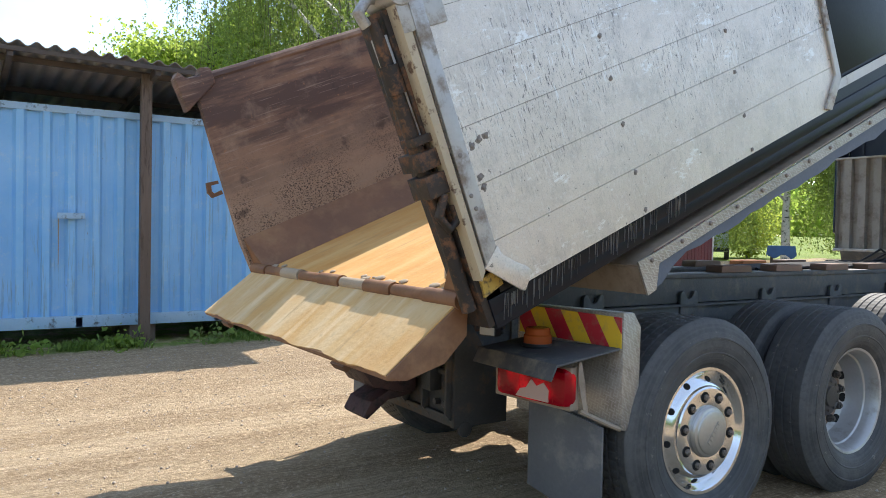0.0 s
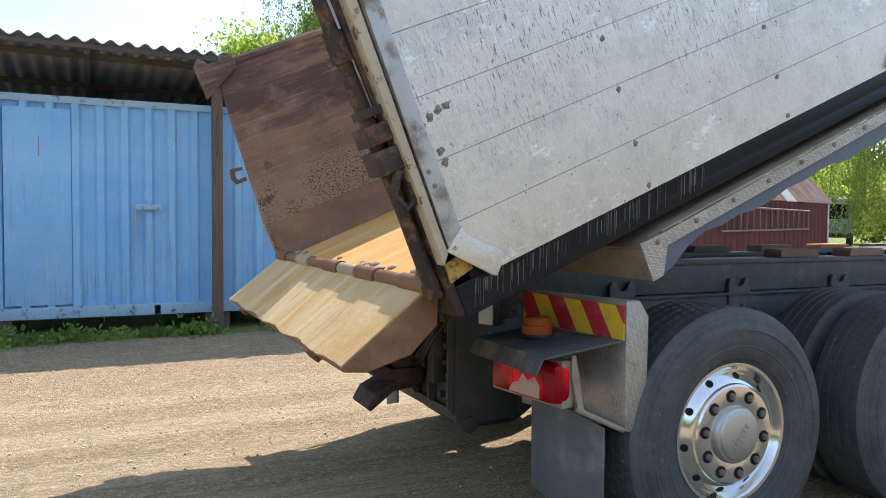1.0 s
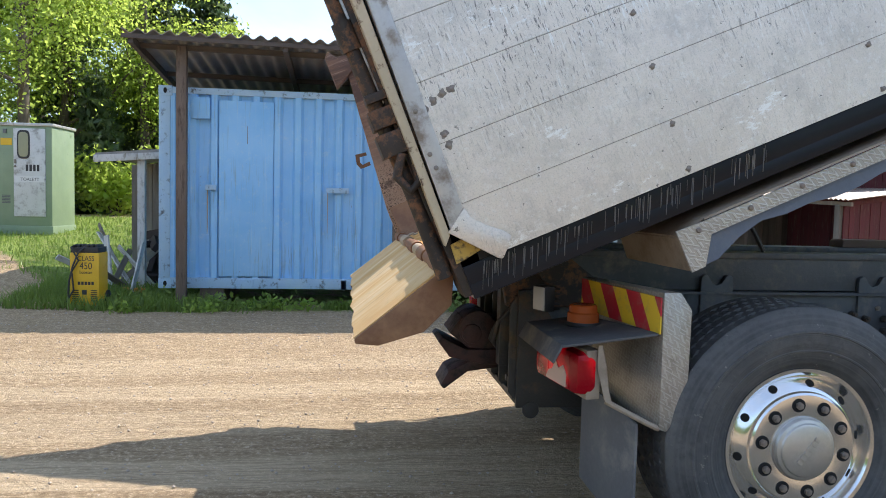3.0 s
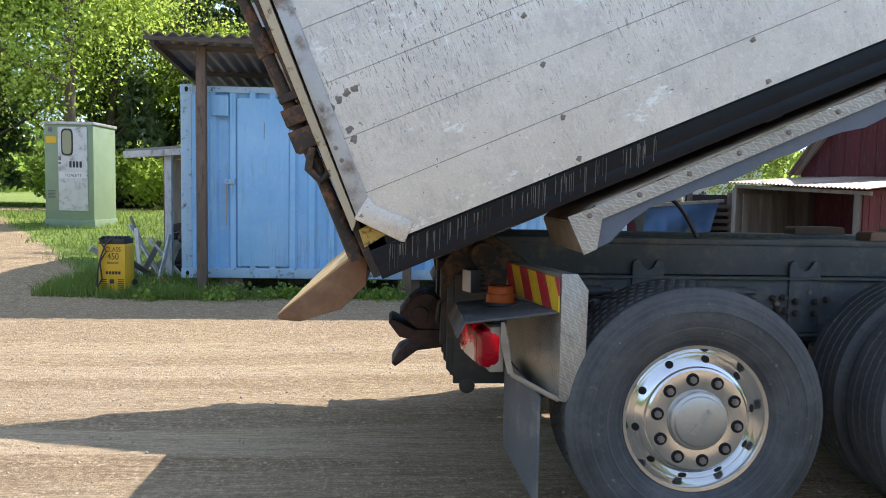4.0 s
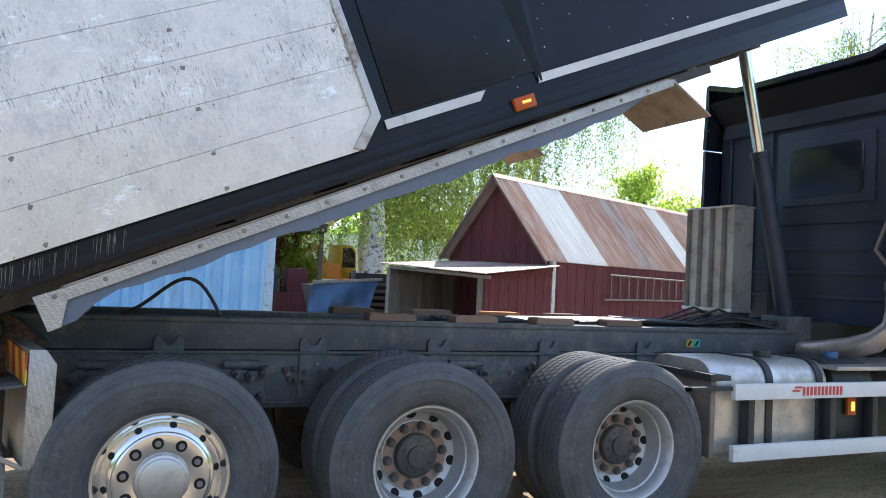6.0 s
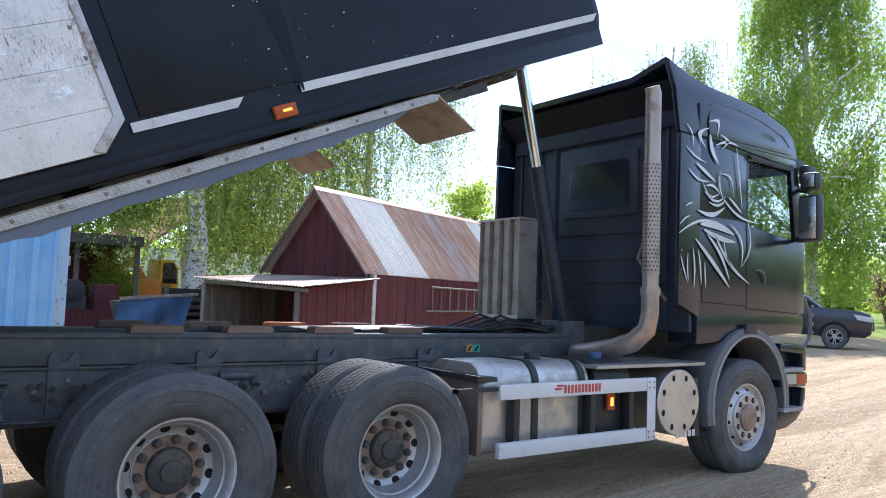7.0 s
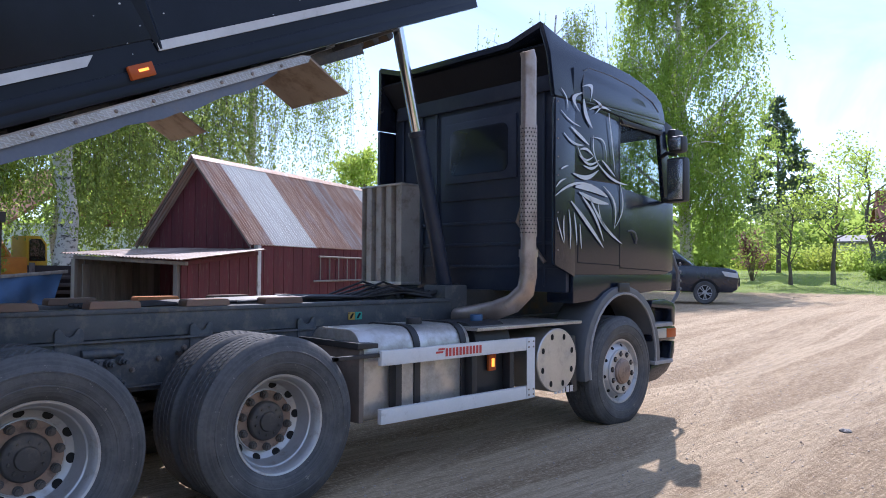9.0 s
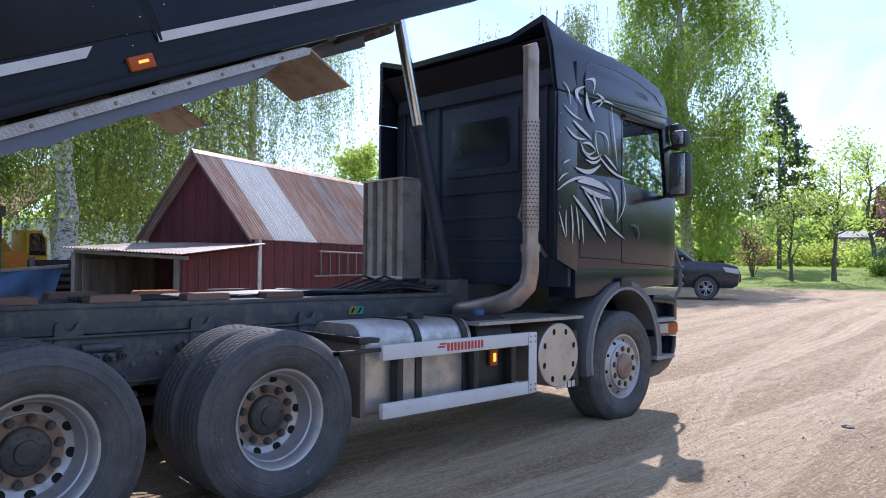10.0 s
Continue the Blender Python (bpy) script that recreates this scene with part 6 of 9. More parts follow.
NECK = ((5.78, 2.46, 5.98, 2.28, 0.095, 0.012), (5.92, 2.28, 6.11, 2.16, -0.002, 0.018), (6.02, 2.71, 6.11, 2.20, -0.002, 0.013), (5.74, 2.69, 6.05, 2.73, 0.025, 0.018), (5.29, 1.93, 5.78, 2.06, 0.044, 0.017), (5.55, 2.02, 6.00, 1.97, 0.016, 0.046), (5.60, 1.98, 6.02, 1.91, -0.027, 0.035), (5.94, 2.06, 6.10, 1.70, 0.089, 0.018), (6.19, 2.10, 6.11, 1.71, 0.076, 0.013))
WING = ((5.49, 1.90, 5.94, 1.53, 0.000, 0.029), (5.64, 1.95, 5.94, 1.59, 0.028, 0.024), (5.74, 1.95, 6.22, 1.57, -0.057, 0.024), (5.86, 1.92, 6.02, 1.66, -0.041, 0.012), (5.31, 1.76, 5.40, 1.55, -0.006, 0.011), (5.40, 1.78, 5.41, 1.56, -0.011, 0.011), (5.46, 1.83, 5.48, 1.51, 0.011, 0.014), (5.53, 1.81, 5.57, 1.54, 0.004, 0.014), (5.61, 1.72, 5.63, 1.51, -0.003, 0.012), (5.36, 2.15, 5.46, 2.19, 0.001, 0.011), (5.30, 2.00, 5.43, 2.08, 0.011, 0.011))
for row in HEAD + NECK + WING:
    swoosh(*row)
tagged(part("silver_decal", bm, M_SILVER, cab, smooth=0), "silver swooping decal on the black side", kind="stuff")
# door lines, handle, wipers of the door mirror
bm = bmesh.new()
for a, b in (((6.2, 1.35), (6.2, 2.7)), ((5.60, 1.40), (5.60, 1.70)), ((5.60, 1.40), (6.2, 1.38)), ((6.2, 1.36), (7.0, 1.33))):
    d = Vector((b[0] - a[0], 0, b[1] - a[1])).normalized()
    n = Vector((-d.z, 0, d.x)) * 0.004
    p, q = Vector((a[0], 0.0325, a[1])), Vector((b[0], 0.0325, b[1]))
    face(bm, [p + n, q + n, q - n, p - n])
part("door_gap", bm, M_HOLE, cab, smooth=0)
bm = bmesh.new()
tube(bm, [(6.33, 0.03, 1.69), (6.36, 0.012, 1.695), (6.41, 0.01, 1.68), (6.44, 0.012, 1.63), (6.45, 0.03, 1.58)], 0.009, 8)
part("door_handle", bm, M_GREYTRIM, cab, "", bevel=0.008)
bm = bmesh.new()
prism(bm, [(6.21, 2.68), (6.90, 2.66), (6.86, 2.62), (6.24, 2.645)], 0.012, 0.034)
part("wind_deflector", bm, M_TRIM, cab, "", bevel=0.004)
for sy in (0, 1):
    s, o = (1, 0) if sy == 0 else (-1, 2.5)
    bm = bmesh.new()
    tube(bm, [(6.92, o + s * 0.06, 2.42), (6.88, o - s * 0.04, 2.45), (6.85, o - s * 0.16, 2.42)], 0.02, 10)
    part("mirror_arm", bm, M_TRIM, cab, "black mirror arm")
    bm = bmesh.new()
    tube(bm, [(6.98, o + s * 0.06, 2.02), (6.92, o - s * 0.04, 2.0), (6.86, o - s * 0.16, 2.02)], 0.024, 10)
    arm = part("mirror_arm", bm, M_TRIM, cab, "black mirror arm")
    for z0, z1, y0, y1 in ((2.43, 2.59, 0.10, 0.27), (1.97, 2.39, 0.08, 0.29)):
        bm = bmesh.new()
        ya, yb = sorted((o - s * y0, o - s * y1))
        box(bm, 6.79, 6.90, ya, yb, z0, z1)
        part("mirror_shell", bm, M_TRIM, arm, "black mirror housing", bevel=0.04)
        bm = bmesh.new()
        box(bm, 6.784, 6.789, ya + 0.025, yb - 0.025, z0 + 0.025, z1 - 0.025)
        part("mirror_glass", bm, M_CHROME, arm, "mirror glass", bevel=0.004)
bm = bmesh.new()
box(bm, 7.0, 7.16, -0.06, 0.04, 2.52, 2.70)
part("kerb_mirror", bm, M_TRIM, cab, "small black kerb mirror", bevel=0.03)
# seats and dashboard inside
bm = bmesh.new()
for y in (0.35, 1.75):
    box(bm, 5.95, 6.4, y, y + 0.45, 1.5, 1.7)
    box(bm, 5.9, 6.05, y, y + 0.45, 1.7, 2.35)
box(bm, 6.7, 7.0, 0.1, 2.4, 1.6, 1.98)
box(bm, 5.6, 7.0, 0.1, 2.4, 1.3, 1.5)
part("cab_interior", bm, M_TRIM, cab, "dark seats and dashboard", bevel=0.03)

# wheel arch, steps, bumper
arch_out, arch_in = [], []
for i in range(19):
    k = math.pi * (-0.05 + 1.12 * i / 18)
    arch_out.append((6.23 + 0.585 * math.cos(k), ZC + 0.05 + 0.65 * math.sin(k)))
    arch_in.append((6.23 + 0.51 * math.cos(k), ZC + 0.05 + 0.585 * math.sin(k)))
for y in (0.0, 2.1):
    bm = bmesh.new()
    prism(bm, arch_out + arch_in[::-1], y, y + 0.40)
    arch = part("wheel_arch", bm, M_GREYTRIM, cab, "grey-black plastic wheel arch", bevel=0.01)
    edge = 0.0 if y < 1 else 2.5
    bm = bmesh.new()
    tube(bm, [(x, edge, z) for x, z in arch_in], 0.012, 6)
    part("arch_lip", bm, M_STEP, arch, "pale rolled edge")
    bm = bmesh.new()
    prism(bm, [(6.13, 1.15), (6.30, 1.15), (6.29, 1.225), (6.14, 1.225)], edge - 0.014, edge + 0.014)
    part("arch_clip", bm, M_TRIM, arch, "black clip over the arch", bevel=0.006)
bm = bmesh.new()
prism(bm, [(5.56, 1.06), (6.9, 1.15), (7.1, 1.15), (7.12, 1.31), (5.56, 1.31)], 0.05, 0.35)
part("sill_panel", bm, M_CABPAINT, cab, "", bevel=0.012)
bm = bmesh.new()
prism(bm, [(5.53, 0.34), (5.60, 0.34), (5.58, 0.8), (5.5, 0.8)], 0.04, 0.42)
part("arch_flap", bm, M_TRIM, cab, "black rubber flap behind the arch", bevel=0.01)
bm = bmesh.new()
for i in range(5):
    box(bm, 5.3 + 0.05 * i, 5.335 + 0.05 * i, 0.033, 0.038, 0.35, 0.40)
part("flap_mark", bm, M_SILVER, cab)
bm = bmesh.new()
prism(bm, [(6.66, 0.32), (6.98, 0.38), (7.09, 0.50), (7.12, 0.62), (7.12, 1.0), (7.05, 1.05), (6.72, 1.05)], 0.13, 2.37)
bumper = part("bumper", bm, M_CABPAINT, cab, "black front bumper", bevel=0.02)
for y0, y1 in ((0.025, 0.128), (2.372, 2.475)):
    for name, words, outline in (("bumper_skirt", "curved lower corner of the bumper", [(6.62, 0.30), (6.80, 0.315), (6.97, 0.375), (7.07, 0.46), (7.115, 0.56), (7.12, 0.66), (7.06, 0.66), (7.03, 0.48), (6.70, 0.46)]),
                                 ("lamp_band", "black band with the corner lamp", [(6.71, 0.675), (7.125, 0.668), (7.13, 0.80), (6.71, 0.815)]),
                                 ("bumper_shelf", "rounded top of the bumper corner", [(6.70, 1.0), (7.06, 0.965), (7.065, 0.81), (7.125, 0.81), (7.13, 0.99), (7.09, 1.03), (6.95, 1.065), (6.72, 1.06)])):
        bm = bmesh.new()
        prism(bm, outline, y0, y1)
        part(name, bm, M_CABPAINT, bumper, words, bevel=0.014)
for z in (0.845, 0.495):
    bm = bmesh.new()
    prism(bm, [(6.71, -0.01), (7.02, -0.012), (7.065, 0.02), (7.065, 0.128), (6.71, 0.128)], z - 0.035, z, "z")
    part("cab_step", bm, M_STEP, cab, "grey ribbed cab step", bevel=0.008)
bm = bmesh.new()
box(bm, 6.79, 6.95, 0.012, 0.03, 0.70, 0.79)
part("corner_lamp", bm, M_RIM, bumper, "clear corner lamp", bevel=0.006)
bm = bmesh.new()
box(bm, 6.955, 7.12, 0.012, 0.03, 0.70, 0.785)
part("indicator", bm, M_AMBER, bumper, "orange indicator", bevel=0.006)
bm = bmesh.new()
tube(bm, [(7.12, 0.06, 1.5), (7.22, 0.05, 1.32), (7.22, 0.05, 1.12), (7.13, 0.06, 1.02)], 0.02, 8)
for i in range(4):
    cyl(bm, (7.225, 0.03, 1.16 + 0.08 * i), (7.225, 0.02, 1.16 + 0.08 * i), 0.016, seg=10)
part("front_bar", bm, M_GREYTRIM, cab, "grey tubular front bar")

# exhaust stack
bm = bmesh.new()
SX, SY = 4.965, 0.06
prism(bm, [(SX + 0.063 * math.cos(k), SY + 0.063 * math.sin(k)) for k in (2 * math.pi * i / 20 for i in range(20))], 1.46, 2.95, "z")
tube(bm, [(SX, SY, 2.93), (SX, SY, 3.0), (SX - 0.02, SY, 3.05)], [0.063, 0.063, 0.06], 20)
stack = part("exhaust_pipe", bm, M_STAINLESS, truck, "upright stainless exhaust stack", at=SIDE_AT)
bm = bmesh.new()
for i in range(12):
    a0, a1 = math.pi * (0.55 + 1.3 * i / 12), math.pi * (0.55 + 1.3 * (i + 1) / 12)
    for j in range(14):
        z0, z1 = 1.60 + 0.062 * j, 1.60 + 0.062 * (j + 1)
        face(bm, [(SX + 0.069 * math.cos(a), SY + 0.069 * math.sin(a), z) for a, z in ((a0, z0), (a1, z0), (a1, z1), (a0, z1))])
shield = part("heat_shield", bm, M_STAINLESS, stack, "perforated heat shield")
bm = bmesh.new()
for j in range(27):
    for i in range(9):
        a = math.pi * (0.62 + 1.16 * (i + 0.5 * (j % 2)) / 9)
        z = 1.63 + 0.031 * j
        c = Vector((SX + 0.0703 * math.cos(a), SY + 0.0703 * math.sin(a), z))
        t = Vector((-math.sin(a), math.cos(a), 0)) * 0.0075
        up = Vector((0, 0, 0.0085))
        face(bm, [c + t, c + up, c - t, c - up])
part("shield_hole", bm, M_HOLE, stack, smooth=0)
bm = bmesh.new()
tube(bm, [(SX, SY, 1.50), (SX, SY, 1.30), (SX - 0.01, SY + 0.02, 1.18), (SX - 0.05, SY + 0.12, 1.08), (SX - 0.1, SY + 0.28, 1.02), (SX - 0.12, SY + 0.5, 0.98), (SX - 0.12, SY + 0.7, 0.95)], [0.07, 0.07, 0.075, 0.078, 0.078, 0.078, 0.078], 20)
cyl(bm, (SX, SY, 1.44), (SX, SY, 1.5), 0.078, seg=20)
part("exhaust_elbow", bm, M_STAINLESS, stack, "dusty bent exhaust pipe", smooth=60)

# fuel tank, second tank, silencer end, deck plate
bm = bmesh.new()
sec = []
for cy, cz, r, start in ((0.17, 0.44, 0.07, 180), (0.63, 0.44, 0.07, 270), (0.56, 0.815, 0.14, 0), (0.25, 0.805, 0.15, 90)):
    sec += [(cy + r * math.cos(radians(start + 15 * q)), cz + r * math.sin(radians(start + 15 * q))) for q in range(7)]
prism(bm, sec, 3.38, 4.36, "x")
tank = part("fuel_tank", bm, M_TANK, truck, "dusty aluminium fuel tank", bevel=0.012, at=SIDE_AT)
for x in (3.82, 4.26):
    bm = bmesh.new()
    c = [(a + 0.04 * (a - 0.4), b + 0.04 * (b - 0.66)) for a, b in sec]
    prism(bm, c, x, x + 0.055, "x")
    part("tank_strap", bm, M_TRIM, tank, "black tank strap", bevel=0.004)
bm = bmesh.new()
cyl(bm, (4.02, 0.34, 0.955), (4.02, 0.34, 1.0), 0.06, seg=18)
part("tank_cap", bm, M_TRIM, tank, "black tank cap", bevel=0.006)
bm = bmesh.new()
prism(bm, sec, 4.42, 4.80, "x")
t2 = part("urea_tank", bm, M_TRIM, truck, "black plastic tank", bevel=0.015, at=SIDE_AT)
bm = bmesh.new()
cyl(bm, (4.62, 0.3, 0.95), (4.62, 0.3, 1.0), 0.05, seg=18)
part("blue_cap", bm, M_TARP, t2, "blue tank cap", bevel=0.006)
bm = bmesh.new()
lathe(bm, [(0.0, 0.0), (0.248, 0.0), (0.255, 0.008), (0.255, 0.60), (0.0, 0.60)], 56, (5.295, 0.03, 0.62))
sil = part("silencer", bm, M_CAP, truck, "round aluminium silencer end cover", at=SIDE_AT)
bm = bmesh.new()
prism(bm, [(0.016 * math.cos(k), 0.024 * math.sin(k)) for k in (2 * math.pi * i / 14 for i in range(14))], -0.003, 0.003)
SLOT = finish("cover_slot", bm, M_HOLE)
for i in range(8):
    k = 2 * math.pi * i / 8 + 0.35
    again("cover_slot", SLOT, sil, pose(5.295 + 0.2 * math.cos(k), 0.029, 0.62 + 0.2 * math.sin(k)))
bm = bmesh.new()
box(bm, 4.36, 5.61, 0.02, 0.62, 0.90, 0.925)
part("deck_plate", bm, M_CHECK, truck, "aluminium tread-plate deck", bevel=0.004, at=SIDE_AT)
bm = bmesh.new()
box(bm, 3.34, 3.38, 0.06, 0.7, 0.38, 0.84)
part("tank_end_plate", bm, M_BROWNPLATE, truck, "plate before the tank, its brown standing in for reflected ground", bevel=0.01, at=SIDE_AT)
bm = bmesh.new()
prism(bm, [(3.30, 0.845), (3.46, 0.845), (3.46, 0.875), (3.30, 0.885)], 0.02, 0.72)
part("tank_bracket", bm, M_TRIM, truck, "black bracket over the plate", bevel=0.004, at=SIDE_AT)
bm = bmesh.new()
box(bm, 3.45, 4.94, -0.03, 0.012, 0.735, 0.83)
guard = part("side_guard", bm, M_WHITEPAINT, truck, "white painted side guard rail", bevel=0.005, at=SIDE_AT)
bm = bmesh.new()
box(bm, 3.45, 4.90, -0.03, 0.012, 0.37, 0.465)
part("lower_rail", bm, M_WHITEPAINT, guard, "", bevel=0.005)
bm = bmesh.new()
box(bm, 4.845, 4.938, -0.036, -0.031, 0.375, 0.828)
part("guard_post", bm, M_WHITEPAINT, guard, "", bevel=0.002)
bm = bmesh.new()
for z in (0.40, 0.44, 0.76, 0.80):
    for x in (4.865, 4.918):
        cyl(bm, (x, -0.036, z), (x, -0.041, z), 0.007, seg=8)
part("guard_bolt", bm, M_NUT, guard)
for x in (3.6, 4.3, 4.7):
    bm = bmesh.new()
    box(bm, x, x + 0.05, 0.012, 0.09, 0.4, 0.8)
    part("guard_stay", bm, M_TRIM, guard, "black guard stay", bevel=0.003)
bm = bmesh.new()
box(bm, 3.10, 3.45, -0.01, 0.02, 0.79, 0.815)
box(bm, 3.10, 3.14, -0.01, 0.5, 0.79, 0.815)
part("guard_arm", bm, M_TRIM, guard, "black bent guard arm", bevel=0.003)
bm = bmesh.new()
for i in range(11):
    x = 4.0 + 0.033 * i
    box(bm, x, x + 0.021, -0.0325, -0.0305, 0.755, 0.81)
for i, z in enumerate((0.78, 0.80)):
    prism(bm, [(3.91 + 0.02 * i, z), (3.975 + 0.015 * i, z), (3.98 + 0.015 * i, z + 0.013), (3.915 + 0.02 * i, z + 0.013)], -0.0325, -0.0305)
part("rail_mark", bm, M_REDPRINT, guard, "red maker's mark")
bm = bmesh.new()
box(bm, 4.52, 4.60, 0.06, 0.085, 0.6, 0.72)
lamp = part("side_lamp", bm, M_AMBER, truck, "amber side lamp", bevel=0.006, at=SIDE_AT)
bm = bmesh.new()
box(bm, 4.55, 4.575, 0.054, 0.061, 0.63, 0.69)
part("lamp_bulb", bm, M_AMBERLIT, lamp, "lit amber diode")
for k, mt in enumerate((M_YELLOWPRINT, M_GREENPRINT)):
    bm = bmesh.new()
    box(bm, 3.80 + 0.07 * k, 3.865 + 0.07 * k, 0.848, 0.853, 1.04, 1.1)
    st = part("safety_sticker", bm, mt, truck, "small yellow and green safety sticker" if not k else "")
    bm = bmesh.new()
    prism(bm, [(3.81 + 0.07 * k, 1.05), (3.83 + 0.07 * k, 1.05), (3.855 + 0.07 * k, 1.09), (3.835 + 0.07 * k, 1.09)], 0.8455, 0.8475)
    part("sticker_mark", bm, M_HOLE, st)

# ---- the blue container and the shelter over it ----
CY = 7.33


def container():
    c = thing("shipping_container", "faded blue corrugated shipping container with rust runs", "container", pose(-4.10, CY, 0.22))
    LEN, HGT, DEP = 6.06, 2.56, 2.44

    def corrugated(length, out, y0, z0, z1):
        """The outline of trapezoid corrugations along x, between z0 and z1, as a thick sheet."""
        pts, x, pitch = [], 0.0, 0.262
        while x < length - 1e-6:
            for dx, d in ((0.0, 0.0), (0.072, 0.0), (0.105, out), (0.229, out)):
                if x + dx <= length:
                    pts.append((x + dx, y0 + d))
            x += pitch
        pts.append((length, y0))
        return pts

    bm = bmesh.new()
    outer = corrugated(LEN - 0.24, 0.058, 0.010, 0, 0)
    poly = [(x + 0.12, y) for x, y in outer] + [(x + 0.12, y + 0.004) for x, y in outer[::-1]]
    lo = [bm.verts.new((x, y, 0.13)) for x, y in poly]
    hi = [bm.verts.new((x, y, HGT - 0.08)) for x, y in poly]
    n = len(outer)
    for i in range(n - 1):
        bm.faces.new((lo[i], lo[i + 1], hi[i + 1], hi[i]))
    wall = part("side_wall", bm, M_BLUE, c, "blue corrugated steel side", smooth=0)
    for x in (0, LEN - 0.14):
        for y in (0, DEP - 0.14):
            bm = bmesh.new()
            box(bm, x, x + 0.14, y, y + 0.14, 0, HGT)
            part("corner_post", bm, M_BLUEOLD, c, "chalky blue corner post", bevel=0.008)
    bm = bmesh.new()
    box(bm, 0.14, LEN - 0.14, 0.005, 0.08, HGT - 0.09, HGT - 0.01)
    part("top_rail", bm, M_BLUEOLD, c, "pale worn top rail", bevel=0.006)
    bm = bmesh.new()
    box(bm, 0.14, LEN - 0.14, 0.005, 0.08, 0.0, 0.135)
    for x in (0.9, 2.1, 2.3, 3.7, 3.9, 5.2):
        box(bm, x, x + 0.28, -0.004, 0.08, 0.0, 0.12)
    part("bottom_rail", bm, M_BLUEOLD, c, "blue bottom rail", bevel=0.006)
    bm = bmesh.new()
    box(bm, 0.1, LEN - 0.1, 0.1, DEP - 0.02, HGT - 0.06, HGT - 0.02)
    part("roof_sheet", bm, M_BLUE, c)
    for x, nm in ((0.02, 0), (LEN - 0.06, 1)):
        bm = bmesh.new()
        box(bm, x, x + 0.04, 0.14, DEP - 0.14, 0.1, HGT - 0.08)
        part("end_wall", bm, M_BLUE, c, "blue end wall", bevel=0.004)
    bm = bmesh.new()
    box(bm, 0.14, LEN - 0.14, DEP - 0.06, DEP - 0.02, 0.1, HGT - 0.08)
    part("back_wall", bm, M_BLUE, c)
    # corner castings with an oval hole
    for x in (0.0, LEN - 0.16):
        for z in (0.0, HGT - 0.12):
            bm = bmesh.new()
            box(bm, x - 0.004, x + 0.164, -0.006, 0.16, z - 0.004, z + 0.124)
            cast = part("corner_casting", bm, M_BLUEOLD, c, "", bevel=0.01)
            bm = bmesh.new()
            prism(bm, [(x + 0.08 + 0.022 * math.cos(k), z + 0.06 + 0.035 * math.sin(k)) for k in (2 * math.pi * i / 16 for i in range(16))], -0.009, 0.0)
            part("casting_hole", bm, M_HOLE, cast)
    # side door of flat sheet with vent, hasps and hinges
    bm = bmesh.new()
    box(bm, 0.74, 1.42, 0.004, 0.03, 0.16, HGT - 0.16)
    part("side_door", bm, M_BLUE, c, "flat blue side door", bevel=0.004)
    bm = bmesh.new()
    box(bm, 0.40, 0.63, -0.03, 0.05, HGT - 0.40, HGT - 0.13)
    part("vent_box", bm, M_BLUE, c, "square blue vent box", bevel=0.012)
    for x, wd in ((0.58, 0.13), (2.10, 0.29)):
        bm = bmesh.new()
        box(bm, x, x + wd, -0.045, 0.0, 1.26, 1.33)
        box(bm, x + wd * 0.55, x + wd * 0.85, -0.052, 0.0, 1.27, 1.32)
        part("hasp", bm, M_BLUEOLD, c, "worn blue hasp with rust run", bevel=0.006)
        bm = bmesh.new()
        prism(bm, [(x + 0.012, 1.26), (x + 0.024, 1.26), (x + 0.02, 0.75), (x + 0.015, 0.7)], -0.0035, 0.022)
        part("rust_run", bm, M_CLOD, c, "narrow rust run")
    bm = bmesh.new()
    prism(bm, [(1.09, 1.86), (1.097, 1.86), (1.099, 2.08), (1.092, 2.09)], -0.001, 0.0035)
    part("scratch", bm, M_NUT, c)
    # skids underneath
    for x in (0.5, 2.9, 5.3):
        bm = bmesh.new()
        box(bm, x, x + 0.3, 0.05, 2.3, -0.25, -0.002)
        part("timber_skid", bm, M_WOOD, c, "dark timber skid", bevel=0.008)
    return c


container()


